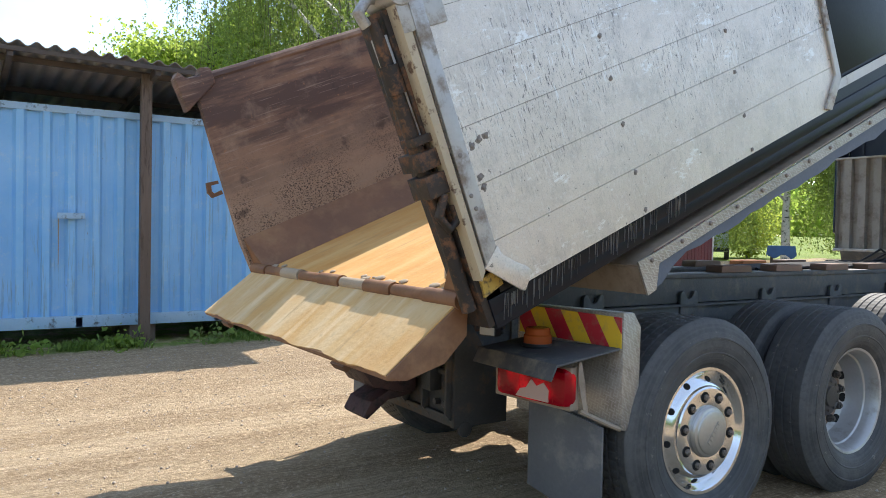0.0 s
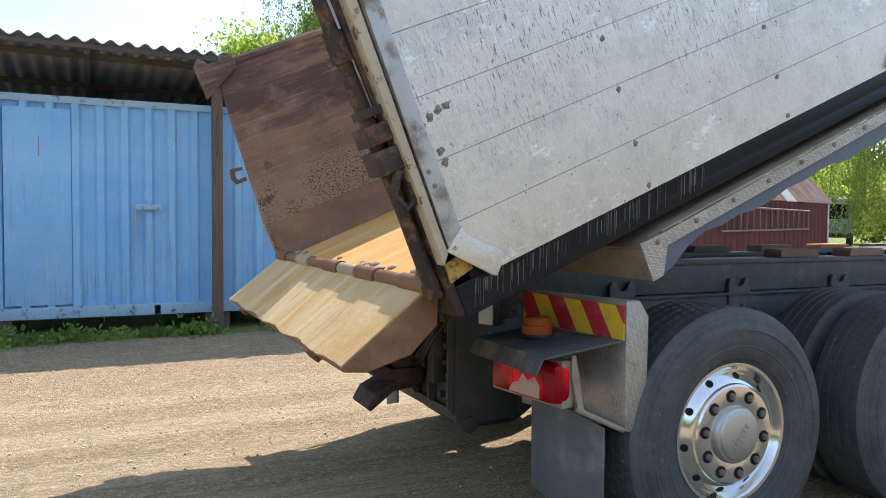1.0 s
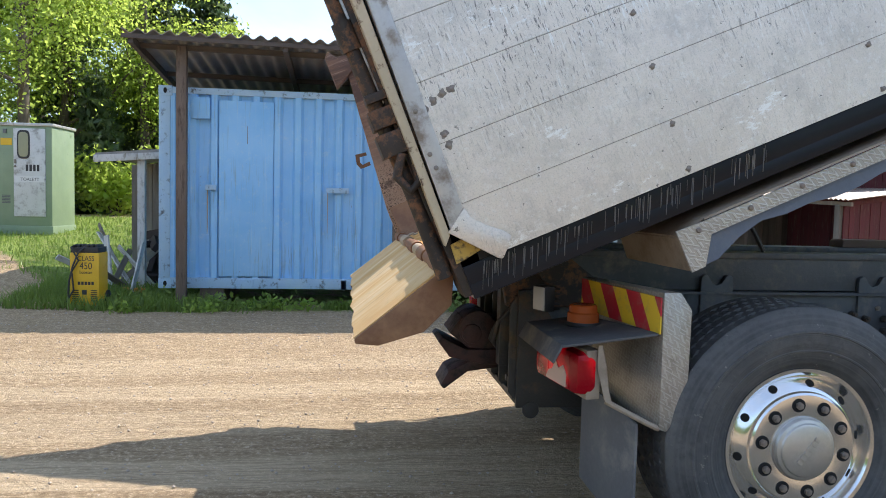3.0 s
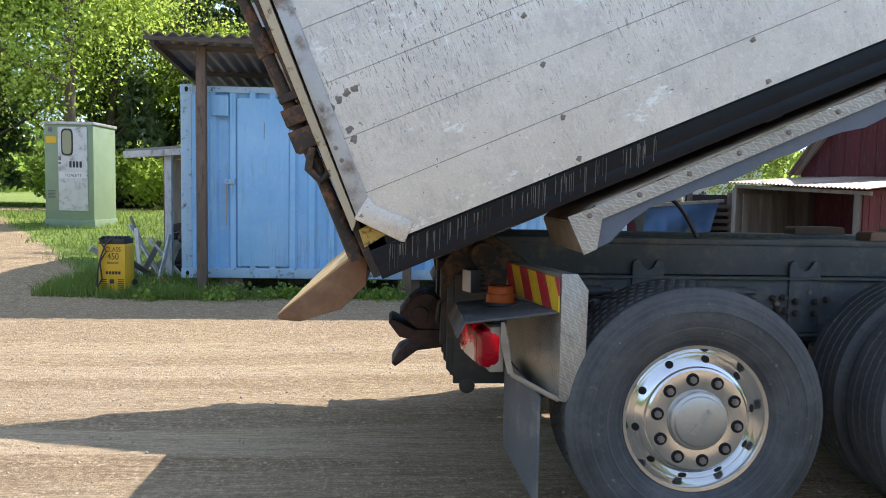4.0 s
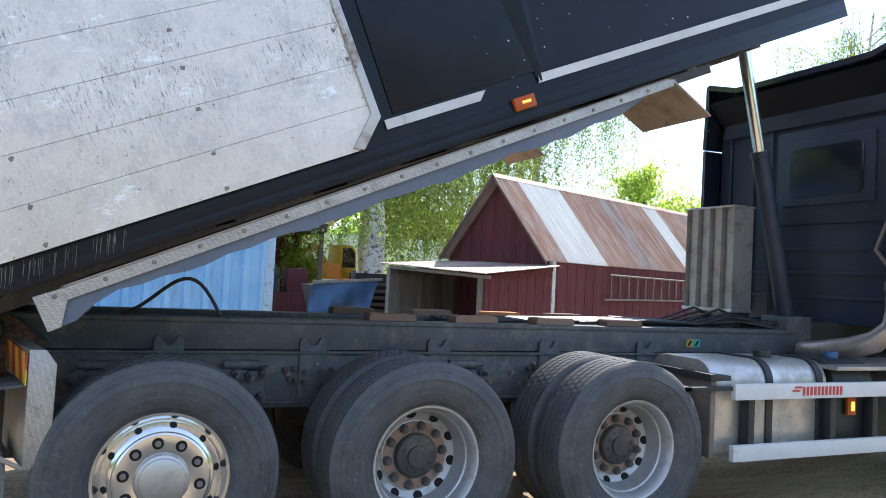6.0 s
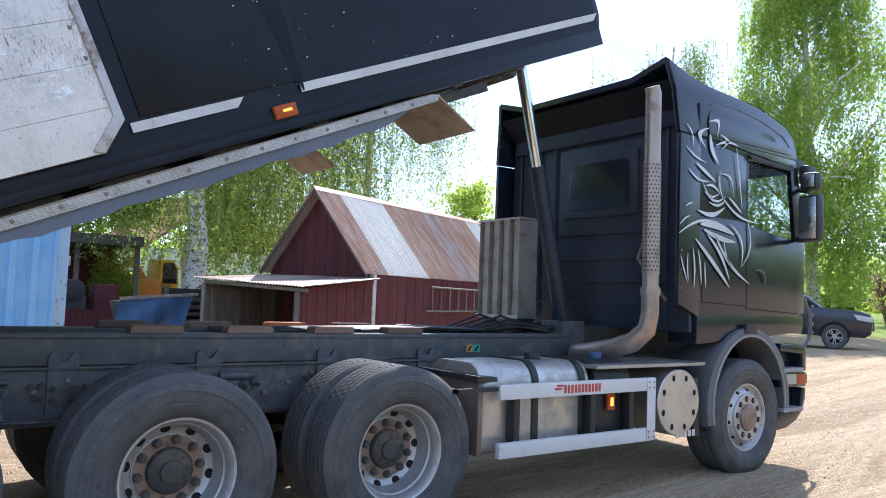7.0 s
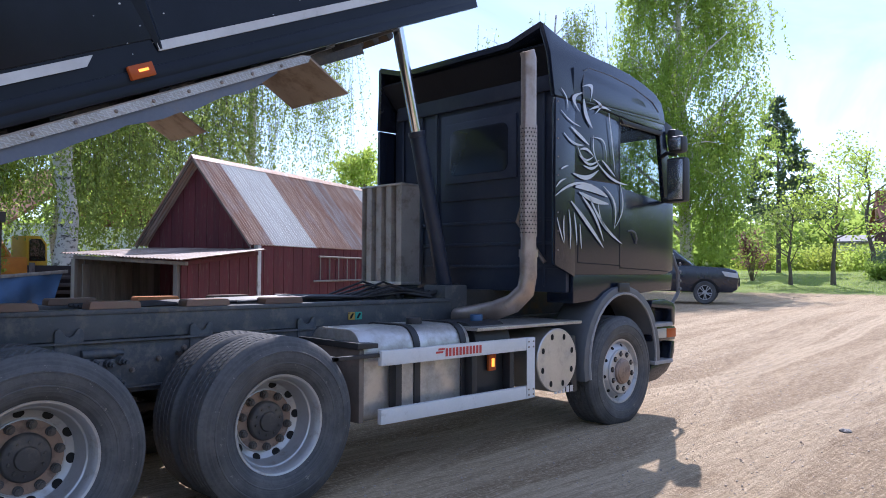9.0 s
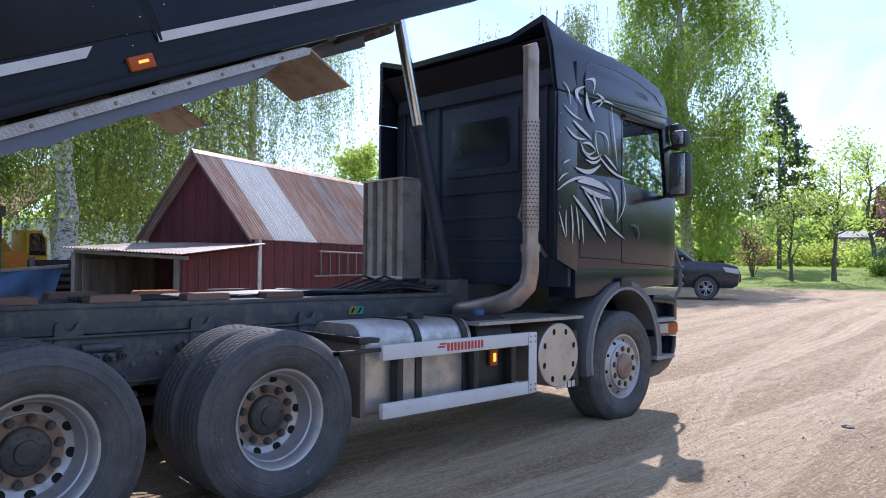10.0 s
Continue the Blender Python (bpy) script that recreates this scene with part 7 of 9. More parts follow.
def shelter():
    s = thing("shelter_roof", "open corrugated roof on brown timber posts over the container", "roof shelter")
    x0, x1, y0, y1 = -4.35, 2.2, 6.9, 10.1
    zf = lambda x: 3.22 - 0.012 * (x - x0)
    slope = -0.09
    pitch = 0.177
    count = 7
    for part_no in range(count):
        a, b = x0 - 0.05 + (x1 - x0 + 0.1) * part_no / count, x0 - 0.05 + (x1 - x0 + 0.1) * (part_no + 1) / count + 0.04
        n = int((b - a) / pitch * 8)
        lift = 0.005 * (part_no % 2)
        verts, faces = [], []
        for layer in (0.0, -0.008):
            for y in (y0 - 0.12 - 0.012 * (part_no % 3), y1):
                for i in range(n + 1):
                    x = a + (b - a) * i / n
                    verts.append((x, y, zf(x) + 0.10 + lift + layer + slope * (y - y0) + 0.026 * math.sin(2 * math.pi * x / pitch)))
        for l in range(2):
            o = l * 2 * (n + 1)
            for i in range(n):
                faces.append((o + i, o + i + 1, o + n + 2 + i, o + n + 1 + i))
        o2 = 2 * (n + 1)
        for i in range(n):
            faces.append((i, i + 1, o2 + i + 1, o2 + i))
        me = raw_mesh("roofing_sheet", verts, faces, M_FIBRE)
        me.polygons.foreach_set("use_smooth", [True] * len(me.polygons))
        me.set_sharp_from_angle(angle=radians(50))
        again("roofing_sheet", me, s, pose(0, 0, 0))
    for x in (-3.78, -1.08, 1.8):
        bm = bmesh.new()
        zt = zf(x) + (0.02 if x < 0 else 0.0)
        if x < 0:
            box(bm, x - 0.06, x + 0.06, y0 + 0.20, y0 + 0.31, ground_z(x, 7.2) - 0.05, zt)
            part("post", bm, M_WOOD, s, "brown timber post", bevel=0.006)
            bm = bmesh.new()
        box(bm, x - 0.05, x + 0.05, y1 - 0.2, y1 - 0.1, 0, zt - 0.3)
        part("post", bm, M_WOOD, s, bevel=0.006)
    bm = bmesh.new()
    prism(bm, [(x0 - 0.05, zf(x0) + 0.025), (x1 + 0.05, zf(x1) + 0.025), (x1 + 0.05, zf(x1) + 0.075), (x0 - 0.05, zf(x0) + 0.075)], y0 - 0.11, y0 - 0.08)
    part("fascia_board", bm, M_DARKWOOD, s, "dark brown fascia board", bevel=0.004)
    for y, dz in ((y0 + 0.24, 0.0), (y0 + 1.6, 0.0), (y1 - 0.15, 0.0)):
        bm = bmesh.new()
        dz += slope * (y - y0)
        prism(bm, [(x0, zf(x0) + dz), (x1, zf(x1) + dz), (x1, zf(x1) + dz + 0.065), (x0, zf(x0) + dz + 0.065)], y, y + 0.05)
        part("beam", bm, M_DARKWOOD, s, bevel=0.004)
    for x in (-4.3, -2.5, -1.02, 0.5, 2.1):
        bm = bmesh.new()
        m = Matrix.Translation((x, y0 - 0.08, zf(x) + 0.0)) @ Matrix.Rotation(math.atan(slope), 4, "X")
        box(bm, -0.03, 0.03, 0, y1 - y0, -0.03, 0.06, m)
        part("rafter", bm, M_DARKWOOD, s, "dark rafter")
    return s


shelter()

# ---- red barn with its lean-to ----
BC = Vector((7.557, 8.687, 0.0))
BD = Vector((0.927, 0.375, 0)).normalized()
BG = Vector((-BD.y, BD.x, 0))
barn_at = Matrix((( BD.x, BG.x, 0, BC.x), (BD.y, BG.y, 0, BC.y), (0, 0, 1, 0), (0, 0, 0, 1)))


def tin_sheets(parent, corners, n, name="roofing_sheet", pitch=0.08, amp=0.012, rows=1, kinds="m"):
    """Corrugated sheets over a sloping rectangle: corners a (eave start), b (eave end), c (ridge end), d (ridge start)."""
    a, b, c, d = (Vector(p) for p in corners)
    normal = (b - a).cross(d - a).normalized()
    for i in range(n):
        k0, k1 = i / n, (i + 1) / n + 0.004
        p, q, r, s = a.lerp(b, k0), a.lerp(b, k1), d.lerp(c, k1), d.lerp(c, k0)
        m = max(4, int((q - p).length / pitch * 5))
        verts, faces = [], []
        lift = 0.006 * (i % 2)
        for e, f in ((p, q), (s, r)):
            for j in range(m + 1):
                v = e.lerp(f, j / m)
                verts.append(v + normal * (lift + amp * math.sin(2 * math.pi * j / m * round((q - p).length / pitch))))
        for e, f in ((p, q), (s, r)):
            for j in range(m + 1):
                v = e.lerp(f, j / m)
                verts.append(v + normal * (lift - 0.006 + amp * math.sin(2 * math.pi * j / m * round((q - p).length / pitch))))
        o = 2 * (m + 1)
        for j in range(m):
            faces.append((j, j + 1, m + 2 + j, m + 1 + j))
            faces.append((o + j, o + m + 1 + j, o + m + 2 + j, o + j + 1))
            faces.append((j, o + j, o + j + 1, j + 1))
        me = raw_mesh(name, verts, faces, {"r": M_RUSTTIN, "z": M_ZINCTIN, "m": M_TIN, "s": M_SHEDTIN}[kinds[i % len(kinds)]])
        me.polygons.foreach_set("use_smooth", [True] * len(me.polygons))
        me.set_sharp_from_angle(angle=radians(60))
        again(name, me, parent, pose(0, 0, 0))


def boards(parent, name, p, q, heights, mat, width=0.16, thick=0.022, gap=0.004):
    """Upright boards from p to q (x, y); heights gives (bottom, top) at a fraction of the way."""
    p, q = Vector((*p, 0)), Vector((*q, 0))
    d = (q - p)
    n = max(1, round(d.length / width))
    w = d.length / n
    d.normalize()
    nrm = Vector((d.y, -d.x, 0))
    for i in range(n):
        k = (i + 0.5) / n
        (l0, h0), (l1, h1) = heights(i / n), heights((i + 1) / n)
        bm = bmesh.new()
        t = thick + 0.006 * (i % 2)
        a, b = p + d * (i * w + gap / 2), p + d * ((i + 1) * w - gap / 2)
        vs = []
        for off in (nrm * 0, nrm * t):
            vs += [bm.verts.new(a + off + Vector((0, 0, l0))), bm.verts.new(b + off + Vector((0, 0, l1))), bm.verts.new(b + off + Vector((0, 0, h1))), bm.verts.new(a + off + Vector((0, 0, h0)))]
        for f in ((0, 1, 2, 3), (4, 5, 6, 7), (0, 1, 5, 4), (1, 2, 6, 5), (2, 3, 7, 6), (3, 0, 4, 7)):
            bm.faces.new([vs[j] for j in f])
        part(name, bm, mat, parent, smooth=0)


def barn():
    b = thing("barn", "old red wooden barn with a rusty corrugated tin roof", "barn", barn_at)
    LEN, WID, EAVE, RIDGE = 9.0, 2.7, 1.93, 3.58
    bm = bmesh.new()
    prism(bm, [(0.03, -0.3), (WID - 0.03, -0.3), (WID - 0.03, EAVE - 0.02), (WID / 2, RIDGE - 0.06), (0.03, EAVE - 0.02)], 0.03, LEN - 0.03, "x")
    part("wall_core", bm, M_DARKIN, b)
    boards(b, "wall_board", (0.0, 0.0), (LEN, 0.0), lambda k: (-0.3, EAVE), M_BARN)
    gh = lambda k: (-0.3, EAVE + (RIDGE - EAVE - 0.04) * (1 - abs(2 * k - 1)))
    boards(b, "gable_board", (0.0, WID), (0.0, 0.0), gh, M_BARN, 0.15)
    boards(b, "gable_board", (LEN, 0.0), (LEN, WID), gh, M_BARN, 0.3)
    boards(b, "wall_board", (LEN, WID), (0.0, WID), lambda k: (-0.3, EAVE), M_BARN, 0.5)
    for x in (-0.035, LEN - 0.06):
        bm = bmesh.new()
        box(bm, x, x + 0.10, -0.045, 0.045, -0.3, EAVE - 0.02)
        part("corner_board", bm, M_WHITEWOOD, b, "white corner board", bevel=0.004)
    ov, eo = 0.3, 0.06
    s = (RIDGE - EAVE) / (WID / 2)
    tin_sheets(b, ((-ov, -eo, EAVE - s * eo + 0.03), (LEN + ov, -eo, EAVE - s * eo + 0.03), (LEN + ov, WID / 2, RIDGE + 0.03), (-ov, WID / 2, RIDGE + 0.03)), 13, amp=0.019, pitch=0.085, kinds="rzzrrmrrzrrmr")
    tin_sheets(b, ((LEN + ov, WID + eo, EAVE - s * eo + 0.03), (-ov, WID + eo, EAVE - s * eo + 0.03), (-ov, WID / 2, RIDGE + 0.03), (LEN + ov, WID / 2, RIDGE + 0.03)), 5, kinds="rrzrm")
    bm = bmesh.new()
    prism(bm, [(WID / 2 - 0.07, RIDGE - 0.025), (WID / 2, RIDGE + 0.065), (WID / 2 + 0.07, RIDGE - 0.025), (WID / 2 + 0.06, RIDGE - 0.03), (WID / 2, RIDGE + 0.05), (WID / 2 - 0.06, RIDGE - 0.03)], -ov - 0.02, LEN + ov + 0.02, "x")
    part("ridge_cap", bm, M_RUSTTIN, b, "rusty ridge cap")
    bm = bmesh.new()
    for sgn in (0, 1):
        ya = -eo if sgn == 0 else WID + eo
        prism(bm, [(ya, EAVE - s * eo - 0.045), (WID / 2, RIDGE - 0.05), (WID / 2, RIDGE + 0.01), (ya, EAVE - s * eo + 0.01)], -ov + 0.01, -ov + 0.035, "x")
    part("barge_board", bm, M_WOOD, b, "weathered brown barge boards")
    return b


barn()


def ladder_thing():
    l = thing("wooden_ladder", "old wooden ladder hung sideways on the barn wall", "ladder", barn_at)
    x0, x1 = 1.97, 7.2
    for z0, z1 in ((1.18, 1.20), (1.70, 1.66)):
        bm = bmesh.new()
        tube(bm, [(x0 - (0.2 if z0 < 1.3 else 0), -0.09, z0), (x1, -0.09, z1)], 0.022, 6)
        part("ladder_rail", bm, M_GREYWOOD, l)
    for i in range(15):
        x = x0 + 0.05 + (x1 - x0 - 0.1) * i / 14
        bm = bmesh.new()
        cyl(bm, (x, -0.09, 1.18), (x, -0.09, 1.69), 0.014, seg=6)
        part("ladder_rung", bm, M_GREYWOOD, l)
    for x in (2.6, 5.2):
        bm = bmesh.new()
        cyl(bm, (x, -0.10, 1.65), (x, 0.02, 1.67), 0.008, seg=6)
        part("wall_peg", bm, M_NUT, l)


ladder_thing()


def lean_to():
    """Open shed against the barn's gable with a low tin roof."""
    s = thing("lean_to_shed", "low open shed with a tin roof and grey plank walls", "shed", barn_at)
    X0, Y1 = -2.02, 2.4
    tin_sheets(s, ((X0 - 0.2, Y1 + 0.1, 1.70), (X0 - 0.2, -0.22, 1.575), (-0.04, -0.22, 1.80), (-0.04, Y1 + 0.1, 1.84)), 4, kinds="smss")
    boards(s, "wall_board", (X0 + 0.02, 0.0), (-0.02, 0.0), lambda k: (-0.3, 1.54 + 0.2 * k), M_BARN, 0.13)
    boards(s, "back_board", (X0, Y1), (0.0, Y1), lambda k: (-0.3, 1.6 + 0.14 * k), M_GREYWOOD, 0.18)
    boards(s, "inner_board", (X0 + 0.1, Y1 - 0.06), (X0 + 1.1, Y1 - 0.06), lambda k: (-0.3, 1.5), M_GREYWOOD, 0.14)
    for x, y, z in ((X0, 0.05, 1.50), (X0, Y1, 1.60)):
        bm = bmesh.new()
        box(bm, x - 0.045, x + 0.045, y - 0.045, y + 0.045, -0.3, z)
        part("post", bm, M_GREYWOOD, s, "grey post", bevel=0.006)
    bm = bmesh.new()
    prism(bm, [(-0.15, 1.485), (Y1, 1.60), (Y1, 1.66), (-0.15, 1.545)], X0 - 0.035, X0 + 0.035, "x")
    part("roof_beam", bm, M_GREYWOOD, s, "grey roof beam", bevel=0.004)
    bm = bmesh.new()
    prism(bm, [(X0, 1.47), (-0.03, 1.69), (-0.03, 1.77), (X0, 1.55)], -0.05, -0.03)
    part("roof_beam", bm, M_BARN, s, bevel=0.004)


lean_to()

# ---- trees, bushes, grass ----
def leaf_cloud(name, pts, size, mat, rs, parent, droop=0.0, label="", aspect=1.6):
    """Many small rhombic leaves at the given points, in one mesh."""
    n = len(pts)
    d = rs.normal(size=(n, 3))
    d[:, 2] -= droop * 2
    d /= np.linalg.norm(d, axis=1, keepdims=True)
    e = rs.normal(size=(n, 3))
    e -= (e * d).sum(1, keepdims=True) * d
    e /= np.linalg.norm(e, axis=1, keepdims=True)
    s = (size * rs.uniform(0.6, 1.35, (n, 1)))
    a, b = d * s * aspect * 0.5, e * s * 0.5
    v = np.stack([pts + a, pts + b, pts - a, pts - b], 1).reshape(-1, 3)
    f = np.arange(4 * n).reshape(n, 4)
    me = raw_mesh(name, v, f, mat)
    ob = new(name, me)
    ob.parent = parent
    return tagged(ob, label, kind="stuff")


def limbs(bm, rs, base, top, radius, n, spread, start=0.3, up=0.5, sub=2, seg=7):
    """A tapering, slightly bent trunk with limbs; returns points along the limbs."""
    base, top = Vector(base), Vector(top)
    h = (top - base).length
    mid = [base.lerp(top, k) + Vector(rs.normal(0, 0.012 * h, 3)) * (k > 0) for k in np.linspace(0, 1, 7)]
    tube(bm, mid, [radius * (1.25 if i == 0 else 1 - 0.13 * i) for i in range(7)], seg + 3)
    tips = []
    for i in range(n):
        k = start + (0.95 - start) * (i + rs.rand() * 0.6) / n
        p = base.lerp(top, k)
        a = rs.rand() * 6.283
        ln = spread * (1.05 - 0.65 * (k - start) / (1 - start)) * rs.uniform(0.75, 1.2)
        d = Vector((math.cos(a), math.sin(a), up * rs.uniform(0.6, 1.4))).normalized()
        pts = [p, p + d * ln * 0.4 + Vector((0, 0, 0.04 * ln)), p + d * ln * 0.75 + Vector((0, 0, 0.12 * ln)), p + d * ln + Vector((0, 0, 0.12 * ln))]
        r = radius * 0.42 * (1.1 - k * 0.6)
        tube(bm, pts, [r, r * 0.7, r * 0.4, r * 0.15], seg - 2)
        tips += [pts[1].lerp(pts[3], q) for q in (0.2, 0.5, 0.8, 1.0)]
        for j in range(sub):
            q = pts[1].lerp(pts[3], rs.rand())
            d2 = (d + Vector(rs.normal(0, 0.6, 3))).normalized()
            e = q + d2 * ln * 0.45
            tube(bm, [q, q.lerp(e, 0.5) + Vector((0, 0, 0.03 * ln)), e], [r * 0.4, r * 0.25, r * 0.08], 4)
            tips += [q.lerp(e, 0.6), e]
    return tips


def broadleaf(x, y, height, spread, leaves, size, mat, seed, bark=None, label="leafy broadleaf tree with fresh green leaves", clear=0.25, radius=None, name="tree", clump=0.5):
    rs = np.random.RandomState(seed)
    z = float(ground_z(x, y))
    t = thing(name, label, "tree", pose(x, y, z - 0.05))
    bm = bmesh.new()
    tips = limbs(bm, rs, (0, 0, 0), (rs.normal(0, 0.05 * height), rs.normal(0, 0.05 * height), height * 0.93), radius or 0.017 * height, 12, spread, clear, 0.55)
    part("trunk", bm, bark or M_BARK, t, "grey-brown trunk and limbs", smooth=60)
    c = np.array([p[:] for p in tips])
    which = rs.randint(0, len(c), leaves)
    sc = spread * 0.16 * clump / 0.5
    pts = c[which] + np.clip(rs.normal(0, 1, (leaves, 3)), -1.9, 1.9) * sc * np.array([1, 1, 0.8]) * rs.uniform(0.5, 1.4, (len(c), 1))[which]
    leaf_cloud("crown", pts, size, mat, rs, t, 0.2, "uneven crown of small leaves")
    return t


def weeping_birch(x, y, height, spread, strands, per, size, mat, seed, hang=(0.25, 0.5), radius=None, clear=0.25, lean=(0, 0), label="tall birch with long hanging branches", low=0.0, limbs_n=18, loose=0.35):
    rs = np.random.RandomState(seed)
    z = float(ground_z(x, y))
    t = thing("birch_tree", label, "tree", pose(x, y, z - 0.05))
    bm = bmesh.new()
    tips = limbs(bm, rs, (0, 0, 0), (lean[0], lean[1], height * 0.95), radius or 0.013 * height, limbs_n, spread, clear, 0.75)
    part("trunk", bm, M_BIRCHBARK, t, "white birch trunk with black marks", smooth=60)
    c = np.array([p[:] for p in tips])
    c = c[c[:, 2] > height * clear]
    start = c[rs.randint(0, len(c), strands)] + np.clip(rs.normal(0, loose, (strands, 3)), -1.7 * loose, 1.7 * loose)
    ln = height * rs.uniform(hang[0], hang[1], strands)
    ln = np.minimum(ln, np.maximum(start[:, 2] - 1.0 - low, 0.6))
    sway = rs.normal(0, 0.2, (strands, 2))
    k = rs.rand(strands, per) ** 0.8
    pts = np.repeat(start[:, None, :], per, 1)
    pts[..., 2] -= k * ln[:, None]
    pts[..., :2] += sway[:, None, :] * (k ** 1.5 * ln[:, None])[..., None] * 0.6
    pts = pts.reshape(-1, 3) + rs.normal(0, size * 1.1, (strands * per, 3))
    leaf_cloud("crown", pts, size, mat, rs, t, 0.6, "curtains of hanging leaves", aspect=1.9)
    bm = bmesh.new()
    for i in range(0, strands, 4):
        p = Vector(start[i])
        q = p + Vector((sway[i, 0] * ln[i] * 0.4, sway[i, 1] * ln[i] * 0.4, -ln[i])) * 0.75
        tube(bm, [p, p.lerp(q, 0.5), q], [0.008, 0.006, 0.004], 3)
    part("twig_mass", bm, M_BARK, t, "thin hanging twigs", smooth=0)
    return t


def conifer(x, y, height, spread, seed, label="dark green spruce", name="spruce_tree", bare=0.08, sparse=False):
    rs = np.random.RandomState(seed)
    z = float(ground_z(x, y))
    t = thing(name, label, "tree", pose(x, y, z - 0.05))
    bm = bmesh.new()
    tube(bm, [(0, 0, 0), (0.05, 0, height * 0.5), (0, 0, height)], [0.014 * height, 0.009 * height, 0.01], 8)
    pts = []
    rows = int(height * (1.7 if sparse else 3.2))
    for i in range(rows):
        k = bare + (1 - bare) * i / rows
        h = height * k
        n = 5 if sparse else 8
        for j in range(n):
            a = rs.rand() * 6.283
            ln = spread * (1 - k) ** 0.75 * rs.uniform(0.6, 1.1) + 0.12
            d = Vector((math.cos(a), math.sin(a), -0.18 if not sparse else 0.12))
            e = Vector((0, 0, h)) + d * ln
            tube(bm, [(0, 0, h), e], [0.02, 0.006], 3)
            m = int(60 * ln / spread * (1.3 if sparse else 1)) + 14
            q = rs.rand(m) ** (0.4 if sparse else 0.7)
            b = np.array((0, 0, h)) + np.outer(q, np.array(d) * ln)
            b += rs.normal(0, 1, (m, 3)) * np.array([0.10, 0.10, 0.05 if not sparse else 0.11]) * (0.5 + ln * 0.4)
            b[:, 2] -= 0.06 * q
            pts.append(b)
    part("trunk", bm, M_BARK, t, "brown trunk and boughs", smooth=60)
    leaf_cloud("crown", np.concatenate(pts), 0.13 if not sparse else 0.17, M_NEEDLE, rs, t, 0.3, "dense needles", aspect=2.4)
    return t


def bush(x, y, rx, rz, leaves, size, mat, seed, label, name="bush"):
    rs = np.random.RandomState(seed)
    z = float(ground_z(x, y))
    t = thing(name, label, "bush", pose(x, y, z))
    bm = bmesh.new()
    cs = []
    for i in range(16):
        a = rs.rand() * 6.283
        r = rx * rs.uniform(0.2, 0.85)
        e = Vector((r * math.cos(a), r * math.sin(a), rz * rs.uniform(0.35, 0.95)))
        tube(bm, [(0.1 * e.x, 0.1 * e.y, -0.05), e * 0.5 + Vector((0, 0, 0.1)), e], [0.02, 0.012, 0.004], 4)
        cs += [e, e * 0.7]
    part("stems", bm, M_BARK, t, "thin woody stems", smooth=60)
    c = np.array([p[:] for p in cs])
    which = rs.randint(0, len(c), leaves)
    pts = c[which] + np.clip(rs.normal(0, 1, (leaves, 3)), -1.8, 1.8) * rx * 0.22
    pts[:, 2] = np.abs(pts[:, 2]) + 0.02
    leaf_cloud("crown", pts, size, mat, rs, t, 0.1, "rounded mass of leaves")
    return t


# behind the container
broadleaf(3.2, 22.5, 8.0, 2.8, 22000, 0.095, M_LEAF_FRESH, 11, clump=0.42)
broadleaf(6.0, 25.5, 8.5, 2.6, 20000, 0.095, M_LEAF_YELLOW, 15, clump=0.42)
weeping_birch(8.15, 21.5, 13.5, 4.4, 900, 70, 0.055, M_LEAF_BIRCH, 12, (0.12, 0.5))
weeping_birch(9.3, 25.0, 14.0, 4.2, 600, 64, 0.06, M_LEAF_FRESH, 13, (0.12, 0.45))
# birch beside the barn
weeping_birch(6.55, 16.6, 15.0, 5.9, 1250, 84, 0.045, M_LEAF_BIRCH, 14, (0.1, 0.62), radius=0.27, clear=0.24, lean=(0.5, 0.2), low=0.8, limbs_n=26, loose=0.3)
weeping_birch(13.6, 19.5, 14.5, 4.0, 950, 80, 0.045, M_LEAF_BIRCH, 21, (0.15, 0.62), clear=0.28, low=2.0)
# beyond the barn
broadleaf(23.0, 25.5, 6.9, 2.5, 6500, 0.12, M_LEAF_FRESH, 16)
broadleaf(28.0, 24.0, 5.6, 2.6, 8000, 0.13, M_LEAF_FRESH, 17)
weeping_birch(26.5, 16.4, 13.0, 3.3, 1100, 56, 0.06, M_LEAF_BIRCH, 18, (0.15, 0.6), clear=0.2, low=-0.5)
bush(5.0, 18.4, 0.9, 2.1, 5000, 0.06, M_LEAF_YELLOW, 31, "leafy yellow-green bush before the excavator")
bush(29.9, 20.6, 1.8, 2.6, 7000, 0.1, M_LEAF_YELLOW, 19, "round yellow-green bush in flower")
# big birch by the parked car, pine and garden trees
weeping_birch(36.5, 15.2, 22.0, 4.5, 2600, 38, 0.085, M_LEAF_DARK, 20, (0.04, 0.2), radius=0.3, clear=0.1, lean=(-0.6, 0.6), limbs_n=52, loose=0.45, low=0.4)
conifer(51.0, 16.4, 12.0, 4.2, 22, "dark pine with spreading boughs", "pine_tree", 0.3, True)
broadleaf(41.3, 11.9, 4.6, 2.3, 1500, 0.1, M_LEAF_BIRCH, 23, label="small gnarled apple tree, thinly leaved", clear=0.28, radius=0.1)
broadleaf(42.0, 10.0, 6.2, 2.4, 1900, 0.1, M_LEAF_FRESH, 24, label="slender garden tree, thinly leaved", clear=0.3, radius=0.12)
broadleaf(50.0, 10.4, 8.0, 3.2, 2500, 0.12, M_LEAF_FRESH, 25, label="airy garden tree with thin pale leaves", clear=0.3, radius=0.15)
bush(43.5, 14.9, 0.9, 3.0, 1100, 0.1, M_LEAF_RED, 26, "dark red leaved shrub")
bush(46.0, 8.9, 0.8, 0.8, 2000, 0.09, M_LEAF_DARK, 27, "low green garden bush")
